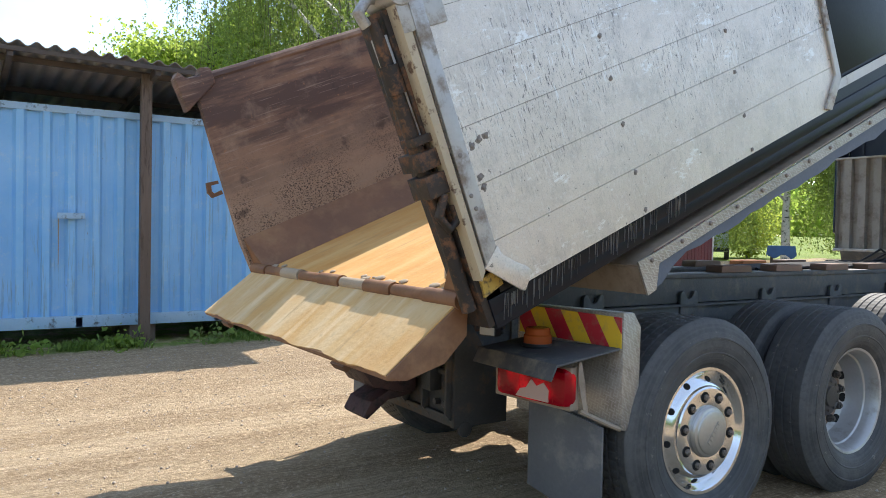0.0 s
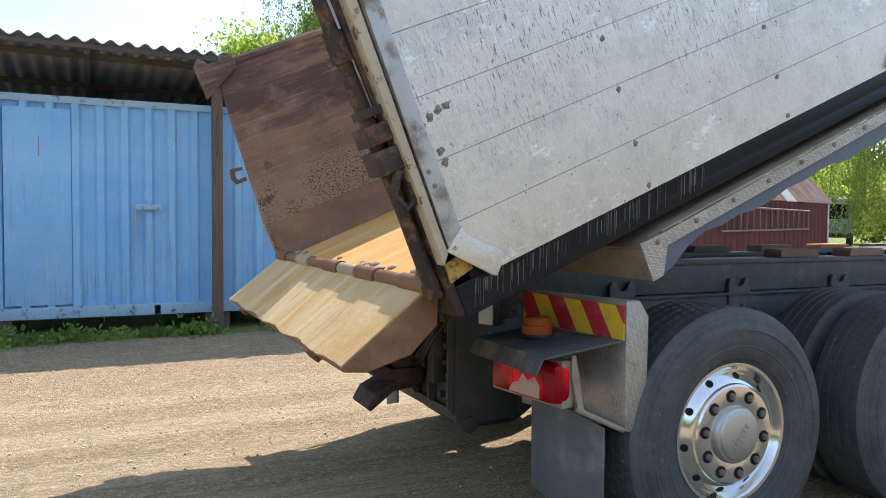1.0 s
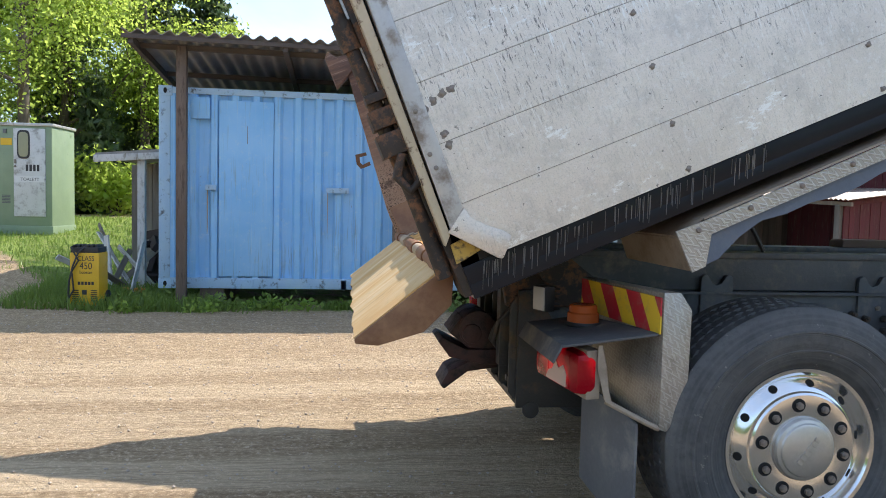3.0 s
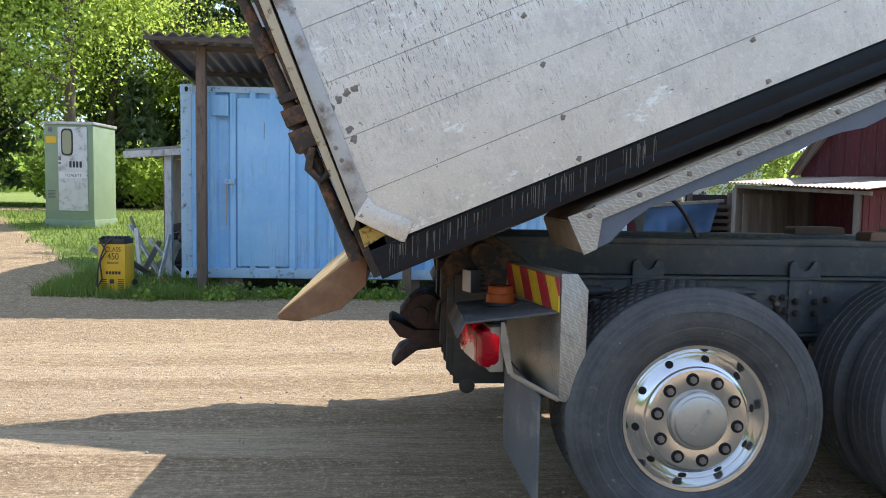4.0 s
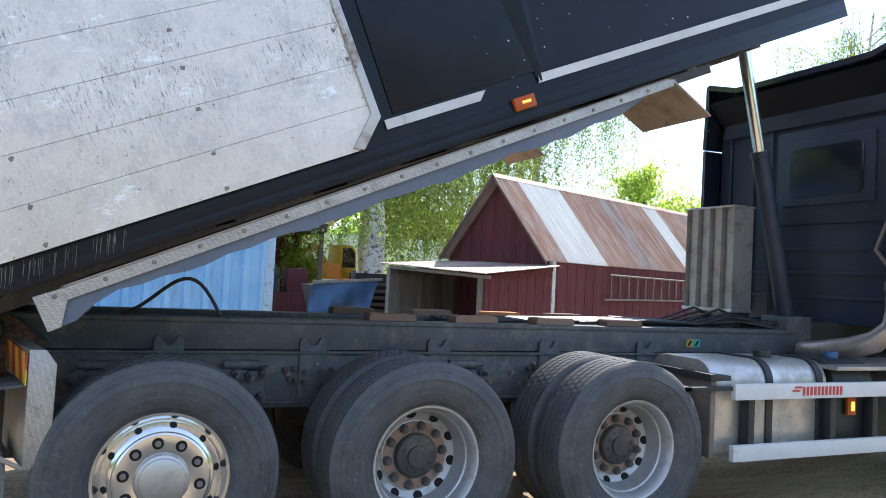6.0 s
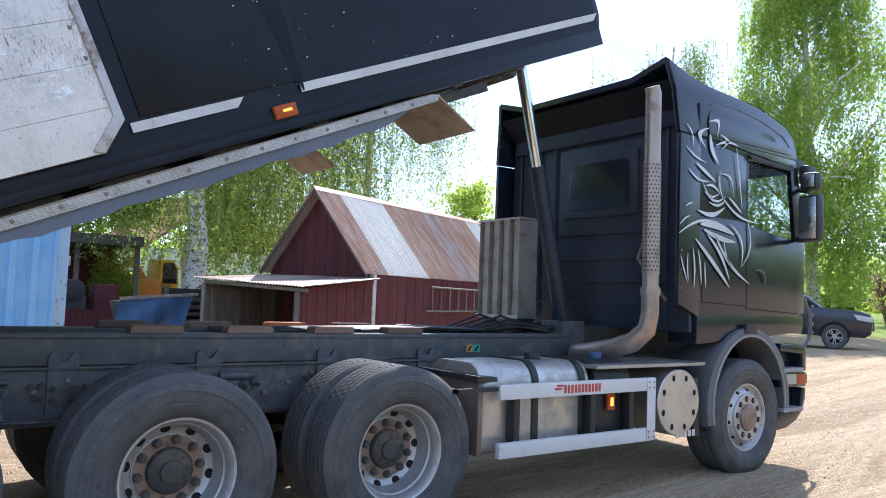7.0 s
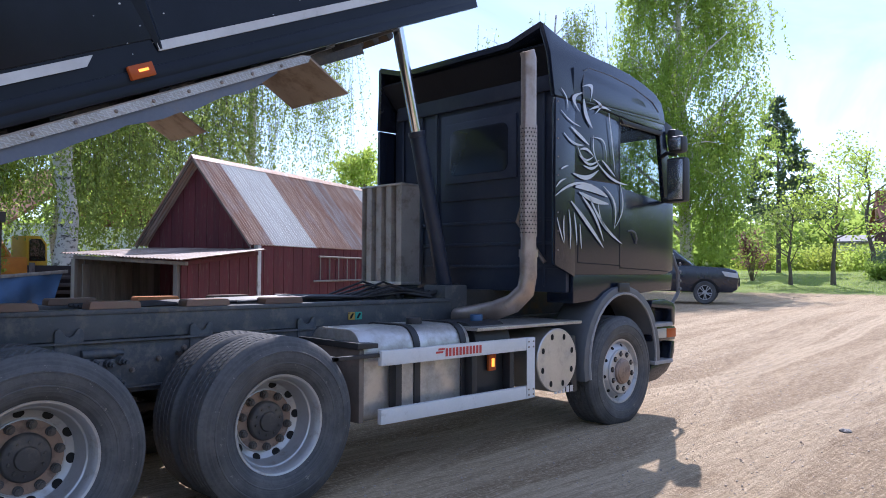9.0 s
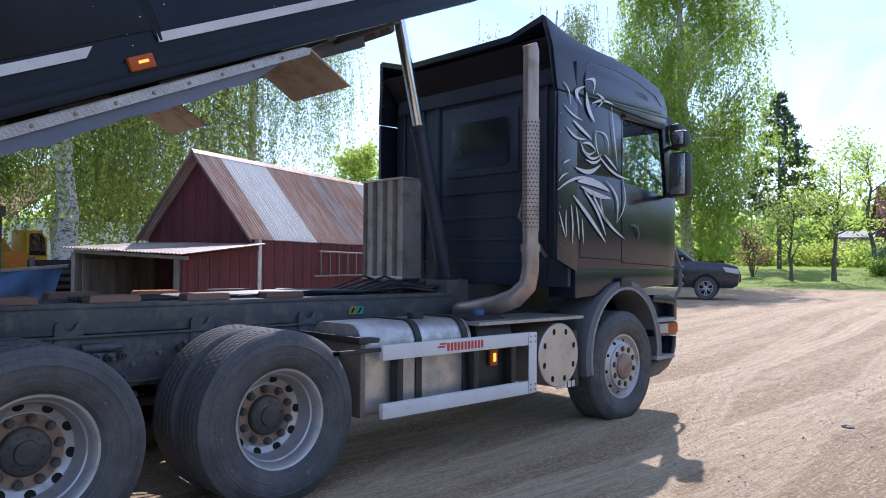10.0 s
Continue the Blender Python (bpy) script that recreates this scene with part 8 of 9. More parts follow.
bush(48.0, 8.2, 1.5, 1.3, 4000, 0.1, M_NEEDLE, 28, "clipped dark green hedge bush")
bush(53.5, 9.0, 2.0, 1.6, 4000, 0.12, M_NEEDLE, 29, "clipped dark green hedge bush")
for i, (x, y) in enumerate(((57.0, 12.5), (58.5, 15.5), (60.0, 18.5), (61.0, 21.5))):
    bush(x, y, 2.4, 1.25, 3500, 0.13, M_LEAF_YELLOW if i % 2 else M_LEAF_FRESH, 32 + i, "bright green hedge at the end of the lawn", "hedge")
# edge of the wood on the open side
for i, (x, y, h, sp, mt, n) in enumerate(((-9.7, 17.3, 13.5, 3.6, M_LEAF_FRESH, 15000), (-12.6, 18.6, 12.0, 3.2, M_LEAF_FRESH, 12000), (-7.9, 21.2, 12.5, 2.6, M_LEAF_FRESH, 13000),
                                          (-10.6, 22.5, 14.0, 3.6, M_LEAF_DARK, 12000), (-14.4, 22.0, 13.5, 3.6, M_LEAF_FRESH, 12000), (-17.5, 20.5, 13.0, 3.8, M_LEAF_DARK, 10000),
                                          (-13.0, 26.5, 15.0, 4.0, M_LEAF_DARK, 10000), (-18.5, 26.5, 15.0, 4.2, M_LEAF_FRESH, 10000))):
    broadleaf(x, y, h, sp, int(n * 3.4), 0.064, mt, 40 + i, label="tall woodland tree with bright green leaves", clear=0.12 if i else 0.2, radius=0.16, clump=0.62)
for i, (x, y, h, sp) in enumerate(((-8.5, 24.5, 13.0, 2.0), (-6.4, 23.8, 11.5, 1.8), (-16.0, 24.5, 14.0, 2.2), (-11.5, 25.5, 13.0, 2.1), (-8.9, 20.2, 4.2, 1.0))):
    conifer(x, y, h, sp, 60 + i, "dark green spruce at the wood's edge")
for i, (x, y) in enumerate(((-8.0, 18.8), (-11.0, 19.6), (-13.8, 19.9), (-6.4, 20.0), (-15.5, 18.5), (-9.6, 19.4))):
    bush(x, y, 1.1, 1.5, 2200, 0.1, (M_LEAF_FRESH, M_LEAF_DARK)[i % 2], 70 + i, "undergrowth at the edge of the wood")


def far_woods():
    """Distant tree line closing the horizon all round."""
    rs = np.random.RandomState(90)
    pts = []
    for i in range(680):
        a = rs.uniform(-math.pi, math.pi)
        # unseen arc on the -y side is added closer, to darken reflections
        d = rs.uniform(85, 150) if a > -0.25 or a < -2.9 else rs.uniform(52, 90)
        if i > 520:
            a = rs.uniform(0.02, 0.5)
        if 0.02 < a < 0.5:
            d = rs.uniform(120, 180)
        h = rs.uniform(6, 10)
        x, y = d * math.cos(a), d * math.sin(a)
        n = 190
        p = rs.normal(0, 1, (n, 3)) * np.array([2.6, 2.6, h * 0.26]) + np.array([x, y, h * 0.5])
        p[:, 2] = np.abs(p[:, 2])
        pts.append(p)
    pts = np.concatenate(pts)
    pts[:, 2] += ground_z(pts[:, 0], pts[:, 1])
    ob = leaf_cloud("far_woods", pts, 1.0, M_LEAF_DARK, rs, None, 0.1)
    tagged(ob, "distant green tree line, its unseen -y arc added to darken reflections", "woods", kind="stuff")


far_woods()


def grass(name, n, region, height, seed, label, spread=0.6, mat=M_GRASS):
    """Blades of grass as thin bent triangles, where region(x, y) is true."""
    rs = np.random.RandomState(seed)
    p = region(rs, n)
    m = len(p)
    a = rs.rand(m) * 6.283
    h = height * rs.uniform(0.4, 1.3, m)
    w = 0.006 + 0.006 * rs.rand(m)
    lean = rs.normal(0, spread, (m, 2)) * h[:, None] * 0.6
    base = np.column_stack([p, ground_z(p[:, 0], p[:, 1]) - 0.01])
    side = np.column_stack([np.cos(a) * w, np.sin(a) * w, np.zeros(m)])
    midp = base + np.column_stack([lean * 0.35, h * 0.55])
    tip = base + np.column_stack([lean, h])
    v = np.stack([base - side, base + side, midp + side * 0.7, midp - side * 0.7, tip], 1).reshape(-1, 3)
    o = np.arange(m)[:, None] * 5
    f = np.concatenate([o + [0, 1, 2], o + [0, 2, 3], o + [3, 2, 4]])
    ob = new(name, raw_mesh(name, v, f, mat, 3))
    return tagged(ob, label, "grass", kind="stuff")


def verge(rs, n):
    x = rs.uniform(-4.6, 2.2, n)
    c = np.sin(x * 2.3) * 0.12 + np.sin(x * 5.1 + 1) * 0.08
    y = 7.25 - np.abs(rs.normal(0, 0.2, n)) + c * 0.6
    tuft = np.sin(x * 3.7 + 0.8) + np.sin(x * 9.1) * 0.7 + np.sin(y * 7.0 + x * 2.0) * 0.5
    keep = (x < -2.6) | (tuft > 0.35)
    return np.column_stack([x, y])[keep]


def rough(rs, n):
    x = rs.uniform(-15.0, -4.2, n)
    y = rs.uniform(6.6, 23.0, n)
    side = x + 5.2 + 0.68 * (y - 7.4) + 0.2 * np.sin(y * 2.9) + rs.normal(0, 0.12, n)
    way = y - 17.8 - 0.25 * (x + 12)
    keep = ((side > 0) & (way < -1.2)) | (way > 1.9)
    return np.column_stack([x, y])[keep]


def corner(rs, n):
    x = rs.uniform(-5.8, -3.4, n)
    return np.column_stack([x, rs.uniform(6.7, 8.6, n)])


def lawn_edge(rs, n):
    x = rs.uniform(37.5, 60.0, n)
    return np.column_stack([x, rs.uniform(0, 22, n)])


grass("verge_grass", 5200, verge, 0.11, 101, "rough green grass along the container")
grass("rough_grass", 34000, rough, 0.10, 102, "rough uncut grass on the open side")
grass("corner_grass", 5200, corner, 0.17, 103, "tall grass round the container corner")
grass("lawn_grass", 20000, lawn_edge, 0.08, 104, "mown lawn, sun put into its brighter green", mat=M_LAWN)


def weeds():
    """Broad-leaved weeds along the container's foot."""
    rs = np.random.RandomState(105)
    for i in range(26):
        x = rs.uniform(-4.6, 1.9)
        y = 6.95 + rs.normal(0, 0.13)
        n = rs.randint(30, 70)
        t = thing("weed", "leafy green weed at the container's foot", "weed", pose(x, y, float(ground_z(x, y))), group="weeds along the container")
        r = rs.uniform(0.06, 0.15)
        pts = rs.normal(0, 1, (n, 3)) * np.array([r, r, r * 0.7])
        pts[:, 2] = np.abs(pts[:, 2]) + 0.02
        leaf_cloud("leaves", pts, 0.045, M_LEAF_DARK if i % 3 else M_LEAF_BIRCH, rs, t, 0.0)


weeds()


def stones():
    """Loose stones as uneven lumps, thick near the truck and thinner farther off."""
    rs = np.random.RandomState(107)
    n = 30000
    x, y = rs.uniform(-6, 13, n), rs.uniform(-2.6, 6.8, n)
    r = 0.0025 + 0.009 * rs.rand(n) ** 4
    c = np.column_stack([x, y, ground_z(x, y) + r * 0.15])
    dirs = np.array([[1, 0, 0], [0, 1, 0], [-1, 0, 0], [0, -1, 0], [0, 0, 0.8], [0, 0, -0.8]], float)
    v = c[:, None, :] + dirs[None] * (r[:, None] * rs.uniform(0.7, 1.4, (n, 6)))[..., None]
    tri = np.array([[0, 1, 4], [1, 2, 4], [2, 3, 4], [3, 0, 4], [1, 0, 5], [2, 1, 5], [3, 2, 5], [0, 3, 5]])
    f = (np.arange(n)[:, None, None] * 6 + tri[None]).reshape(-1, 3)
    tagged(new("loose_stones", raw_mesh("loose_stones", v.reshape(-1, 3), f, M_PEBBLE, 3)), "small loose stones on the gravel", "stones", kind="stuff")


stones()
clod = thing("mud_clod", "dark lump of mud on the gravel", "mud clod", pose(7.52, -1.61, 0.0))
bm = bmesh.new()
rnd = random.Random(31)
for i in range(7):
    m = Matrix.Translation((rnd.gauss(0, 0.05), rnd.gauss(0, 0.03), 0.008)) @ Matrix.Diagonal((1.3, 1.0, 0.55, 1)) @ Euler((rnd.random() * 6, rnd.random() * 6, 0)).to_matrix().to_4x4()
    bmesh.ops.create_icosphere(bm, subdivisions=1, radius=rnd.uniform(0.02, 0.045), matrix=m)
part("lump", bm, M_HUB, clod, smooth=0)
# ---- things round the yard ----
def toilet_booth():
    x, y = -8.15, 13.5
    z = float(ground_z(x, y))
    b = thing("toilet_booth", "pale green portable toilet cabin with a grey door", "toilet cabin", pose(x, y, z, 0, 0, -4))
    bm = bmesh.new()
    box(bm, -0.52, 0.52, 0.0, 1.05, 0.16, 2.18)
    body = part("body", bm, M_GREENBOX, b, "pale green sheet metal body", bevel=0.02)
    bm = bmesh.new()
    box(bm, -0.55, 0.55, -0.03, 1.08, 2.17, 2.23)
    part("roof", bm, M_EDGE, b, "grey flat roof with a rim", bevel=0.012)
    bm = bmesh.new()
    box(bm, -0.54, 0.54, -0.02, 1.07, 0.0, 0.17)
    part("plinth", bm, M_GREENBOX, b, "", bevel=0.01)
    bm = bmesh.new()
    box(bm, -0.22, 0.40, -0.03, 0.0, 0.36, 2.12)
    door = part("door", bm, M_BOXDOOR, b, "scuffed pale grey door", bevel=0.012)

    def oval(w, h, y0, y1, cz, cx, mat, name, label=""):
        bm2 = bmesh.new()
        pts = []
        for i in range(28):
            k = 2 * math.pi * i / 28
            pts.append((cx + w * math.copysign(abs(math.cos(k)) ** 0.6, math.cos(k)), cz + h * math.copysign(abs(math.sin(k)) ** 0.35, math.sin(k))))
        prism(bm2, pts, y0, y1)
        return part(name, bm2, mat, door, label, smooth=40)

    oval(0.125, 0.285, -0.038, -0.03, 1.80, -0.02, M_TRIM, "window_frame", "black oval window rim")
    oval(0.095, 0.245, -0.044, -0.038, 1.80, -0.02, surface("yellowed_window", (0.34, 0.33, 0.2), (0.28, 0.28, 0.18), 0.3, relief=0), "window_pane", "yellowed oval window")
    bm = bmesh.new()
    box(bm, -0.20, 0.38, -0.034, -0.0305, 1.05, 1.17)
    part("sign_band", bm, M_WHITEPAINT, door, "white sign band")
    bm = bmesh.new()
    for i in range(4):
        box(bm, 0.02 + 0.072 * i, 0.068 + 0.072 * i, -0.034, -0.0305, 1.27, 1.40)
    part("maker_mark", bm, M_TRIM, door, "dark maker's mark")
    font = bpy.data.curves.new("door_sign", "FONT")
    font.body, font.size, font.extrude, font.align_x = "TOALETT", 0.085, 0.0015, "CENTER"
    font.materials.append(M_GREYTRIM)
    ob = new("door_sign", font)
    ob.parent, ob.matrix_basis = door, pose(0.10, -0.0355, 1.078, 90, 0, 0)
    bm = bmesh.new()
    box(bm, -0.20, -0.16, -0.055, -0.03, 1.42, 1.50)
    cyl(bm, (-0.18, -0.03, 1.36), (-0.18, -0.06, 1.36), 0.02, seg=12)
    part("door_lock", bm, M_NUT, door, "", bevel=0.004)
    bm = bmesh.new()
    box(bm, -0.48, -0.26, -0.004, 0.0, 1.78, 1.92)
    part("yellow_sign", bm, M_YELLOW, b, "small yellow notice")
    bm = bmesh.new()
    for i in range(6):
        box(bm, -0.46, -0.3, -0.006, 0.0, 0.62 + 0.03 * i, 0.635 + 0.03 * i)
    part("vent_louvre", bm, M_GREYTRIM, b)
    bm = bmesh.new()
    box(bm, -0.42, -0.36, -0.03, 0.0, 2.02, 2.1)
    part("door_closer", bm, M_GREYTRIM, b)


toilet_booth()


def battery_charger():
    x, y = -4.87, 7.1
    b = thing("battery_charger", "yellow wheeled battery starter with black cables", "battery charger", pose(x, y, float(ground_z(x, y)) - 0.01, 0, 0, -3) @ Matrix.Diagonal((0.95, 1, 1.13, 1)))
    bm = bmesh.new()
    box(bm, -0.18, 0.18, -0.14, 0.16, 0.03, 0.60)
    part("case", bm, M_YELLOW, b, "scratched yellow sheet metal case", bevel=0.012)
    bm = bmesh.new()
    box(bm, -0.17, 0.17, -0.13, 0.15, 0.60, 0.66)
    for i in range(6):
        box(bm, -0.15 + 0.055 * i, -0.12 + 0.055 * i, -0.12, 0.1, 0.655, 0.685)
    part("control_top", bm, M_TRIM, b, "black control panel with cables", bevel=0.006)
    bm = bmesh.new()
    tube(bm, [(-0.12, -0.10, 0.68), (-0.15, -0.17, 0.66), (-0.05, -0.19, 0.52), (-0.14, -0.18, 0.4), (-0.12, -0.17, 0.2), (-0.22, -0.2, 0.05), (-0.3, -0.2, 0.02)], 0.011, 7)
    tube(bm, [(0.02, -0.10, 0.68), (-0.06, -0.18, 0.6), (-0.13, -0.18, 0.45), (-0.17, -0.18, 0.3), (-0.2, -0.17, 0.04)], 0.011, 7)
    part("cable", bm, M_TRIM, b, "black starter cables")
    bm = bmesh.new()
    for i in range(6):
        for s in (-0.15, 0.08):
            box(bm, s, s + 0.08, -0.1435, -0.139, 0.08 + 0.022 * i, 0.09 + 0.022 * i)
    tagged(part("vent_slots", bm, M_TRIM, b, "black vent slots"), kind="stuff")
    bm = bmesh.new()
    box(bm, -0.03, 0.03, -0.145, -0.139, 0.15, 0.2)
    part("rating_mark", bm, M_TRIM, b, "black printed mark")
    for i in range(5):
        bm = bmesh.new()
        box(bm, -0.08 + 0.042 * i, -0.05 + 0.042 * i, -0.1435, -0.139, 0.255, 0.29)
        part("print_bar", bm, M_TRIM, b)
    for txt, zz, sz in (("CLASS", 0.515, 0.075), ("450", 0.425, 0.105), ("booster", 0.375, 0.05)):
        f = bpy.data.curves.new("case_text", "FONT")
        f.body, f.size, f.extrude, f.align_x = txt, sz, 0.001, "CENTER"
        f.materials.append(M_TRIM)
        ob = new("case_text", f)
        ob.parent, ob.matrix_basis = b, pose(0.02, -0.1415, zz, 90, 0, 0)
    for s in (-0.2, 0.185):
        bm = bmesh.new()
        cyl(bm, (s, 0.12, 0.09), (s + 0.02, 0.12, 0.09), 0.09, seg=18)
        part("wheel", bm, M_TRIM, b, bevel=0.006)


battery_charger()


def side_shelter():
    """Small white-edged roof beside the container with odd timber under it."""
    s = thing("side_shelter", "small lean-to roof with a white fascia on wooden posts", "shelter")
    z = float(ground_z(-4.9, 9.0))
    bm = bmesh.new()
    prism(bm, [(-5.22, 1.92), (-4.12, 2.02), (-4.12, 2.07), (-5.22, 1.97)], 8.45, 10.6)
    part("roof", bm, M_FIBRE, s, "grey roof sheet")
    bm = bmesh.new()
    prism(bm, [(-5.23, 1.84), (-4.12, 1.93), (-4.12, 2.02), (-5.23, 1.94)], 8.41, 8.445)
    part("fascia_board", bm, M_WHITEWOOD, s, "white fascia board", bevel=0.004)
    for x, y, w in ((-4.62, 8.55, 0.05), (-4.46, 9.3, 0.06), (-4.86, 10.4, 0.05)):
        bm = bmesh.new()
        box(bm, x - w, x + w, y - w, y + w, z - 0.1, 1.92)
        part("post", bm, M_WHITEWOOD if y < 9 else M_GREYWOOD, s, "weathered post", bevel=0.006)
    # back wall is added to darken the space under the roof
    boards(s, "back_board", (-5.3, 10.55), (-4.15, 10.55), lambda k: (z - 0.1, 1.9 + 0.1 * k), M_GREYWOOD, 0.16)
    rnd = random.Random(12)
    for i in range(9):
        p = thing("plank", "weathered loose plank leaning on the shelter", "plank", group="planks by the container")
        bm = bmesh.new()
        x0, y0 = -4.75 + rnd.uniform(-0.35, 0.35), 8.2 + rnd.uniform(-0.3, 0.9)
        ln = rnd.uniform(0.7, 1.3)
        box(bm, -0.04, 0.04, -0.012, 0.012, 0, ln)
        part("board", bm, M_GREYWOOD if i % 2 else M_WHITEWOOD, p, at=pose(x0, y0, float(ground_z(x0, y0)), rnd.uniform(-50, 10), rnd.uniform(10, 50), rnd.uniform(0, 180)))
    heap = thing("scrap_heap", "heap of old timber and scrap under the roof", "scrap heap")
    bm = bmesh.new()
    for i in range(26):
        x0, y0 = rnd.uniform(-4.7, -4.2), rnd.uniform(9.0, 10.3)
        m = pose(x0, y0, z + rnd.uniform(0.1, 0.8), rnd.uniform(0, 180), rnd.uniform(0, 180), rnd.uniform(0, 180))
        box(bm, -rnd.uniform(0.1, 0.35), rnd.uniform(0.1, 0.35), -0.06, 0.06, -0.04, 0.04, m)
    tagged(part("scrap", bm, M_DARKIN, heap, smooth=0), "loose dark bits of timber and iron", kind="stuff")
    ring_ = thing("orange_hose", "coil of orange hose on the ground", "hose")
    bm = bmesh.new()
    pts = [(-4.62 + 0.13 * math.cos(k), 8.15 + 0.13 * math.sin(k), float(ground_z(-4.62, 8.15)) + 0.04 + 0.004 * k) for k in np.linspace(0, 18, 70)]
    tube(bm, pts, 0.014, 6)
    part("coil", bm, M_ORANGE, ring_)


side_shelter()


def blue_skip():
    """Blue tipping skip with sloped ends beside the shed."""
    x, y = 4.15, 11.0
    z = float(ground_z(x, y))
    b = thing("covered_skip", "skip hung with a creased blue tarpaulin under a grey plank", "skip", pose(x, y, z))
    bm = bmesh.new()
    prism(bm, [(-0.30, 0.15), (0.35, 0.15), (0.66, 1.24), (-0.58, 1.16)], 0.06, 1.3)
    part("hopper", bm, M_CHASSIS, b, "dark sloping hopper", bevel=0.01)
    verts, faces, nu, nv = [], [], 40, 14
    for j in range(nv + 1):
        k = j / nv
        for i in range(nu + 1):
            q = i / nu
            xx = (-0.66 + 1.36 * q) * (1 - k) + (-0.80 + 1.22 * q) * k
            fold = 0.05 * math.sin(9 * q + 3 * k) + 0.055 * math.sin(23 * q - 5 * k + 1) * k + 0.04 * math.sin(6 * (q + k))
            verts.append((xx, -0.02 + fold * (0.3 + k), 1.22 + 0.1 * q * (1 - k) - 0.86 * k + 0.03 * math.sin(7 * q) * k))
    for j in range(nv):
        for i in range(nu):
            a = j * (nu + 1) + i
            faces.append((a, a + 1, a + nu + 2, a + nu + 1))
    me = raw_mesh("tarpaulin", verts, faces, M_TARP)
    me.polygons.foreach_set("use_smooth", [True] * len(me.polygons))
    tagged(again("tarpaulin", me, b, pose(0, 0, 0)), "creased blue tarpaulin")
    bm = bmesh.new()
    prism(bm, [(-0.68, 1.19), (0.78, 1.31), (0.78, 1.37), (-0.68, 1.25)], -0.05, 0.0)
    part("plank_edge", bm, M_GREYWOOD, b, "grey plank along the top", bevel=0.004)
    bm = bmesh.new()
    box(bm, -0.4, 0.4, 0.1, 1.2, -0.1, 0.16)
    part("base", bm, M_CHASSIS, b)
    # racks of timber between skip and shed
    r = thing("timber_rack", "rack of old planks beside the shed", "timber rack")
    for i in range(7):
        bm = bmesh.new()
        box(bm, 4.35, 5.3 - 0.05 * (i % 3), 11.3, 11.36, z + 0.35 + 0.14 * i, z + 0.42 + 0.14 * i)
        part("plank", bm, M_DARKWOOD, r, bevel=0.004)
    # sheet added so the gaps between the planks come out dark
    bm = bmesh.new()
    box(bm, 4.38, 5.26, 11.46, 11.48, z + 0.1, z + 1.45)
    part("gap_blocker", bm, M_DARKIN, r, "added dark sheet that blocks the sky between the planks")
    for xx in (4.4, 5.2):
        bm = bmesh.new()
        box(bm, xx, xx + 0.08, 11.37, 11.45, z, z + 1.5)
        part("upright", bm, M_WOOD, r)


blue_skip()


def red_wagon():
    x, y = 3.75, 13.4
    z = float(ground_z(x, y))
    w = thing("farm_wagon", "old dark red plank wagon with machine parts on it", "wagon", pose(x, y, z))
    boards(w, "side_board", (-1.0, 0.0), (0.75, 0.0), lambda k: (0.25, 0.80), M_BARN, 0.11)
    bm = bmesh.new()
    box(bm, -1.0, 0.75, 0.02, 1.6, 0.25, 0.4)
    part("bed", bm, M_WOOD, w)
    bm = bmesh.new()
    box(bm, -0.2, 0.3, 0.2, 0.7, 0.4, 1.35)
    part("red_hood", bm, M_BARN, w, "dark red machine hood", bevel=0.04)
    bm = bmesh.new()
    box(bm, -0.9, -0.35, 0.2, 0.8, 0.4, 1.1)
    cyl(bm, (-0.62, 0.15, 1.2), (-0.62, 0.8, 1.2), 0.24, seg=20)
    part("drum", bm, M_TRIM, w, "dark drum", bevel=0.02)
    for xx in (-0.8, 0.55):
        bm = bmesh.new()
        cyl(bm, (xx, -0.02, 0.25), (xx, 0.1, 0.25), 0.28, seg=22)
        part("wheel", bm, M_RUBBER, w)
    sh = thing("open_shed", "far open shed with a pale sheet roof", "shed", pose(1.2, 17.5, float(ground_z(1.2, 17.5))))
    bm = bmesh.new()
    prism(bm, [(-1.0, 2.1), (4.2, 2.1), (4.2, 2.35), (-1.0, 2.35)], -0.4, 3.0)
    part("roof", bm, M_DARKWOOD, sh)
    bm = bmesh.new()
    box(bm, -1.0, 4.2, 2.8, 2.9, -0.2, 2.2)
    part("back_wall", bm, M_BARN, sh)
    bm = bmesh.new()
    box(bm, 1.6, 2.5, -0.05, 0.0, 1.5, 1.75)
    part("pale_board", bm, M_WHITEWOOD, sh)
    for xx in (-0.9, 1.0, 2.6, 4.1):
        bm = bmesh.new()
        box(bm, xx, xx + 0.12, 0.02, 0.14, -0.2, 2.1)
        part("post", bm, M_WOOD, sh)


red_wagon()


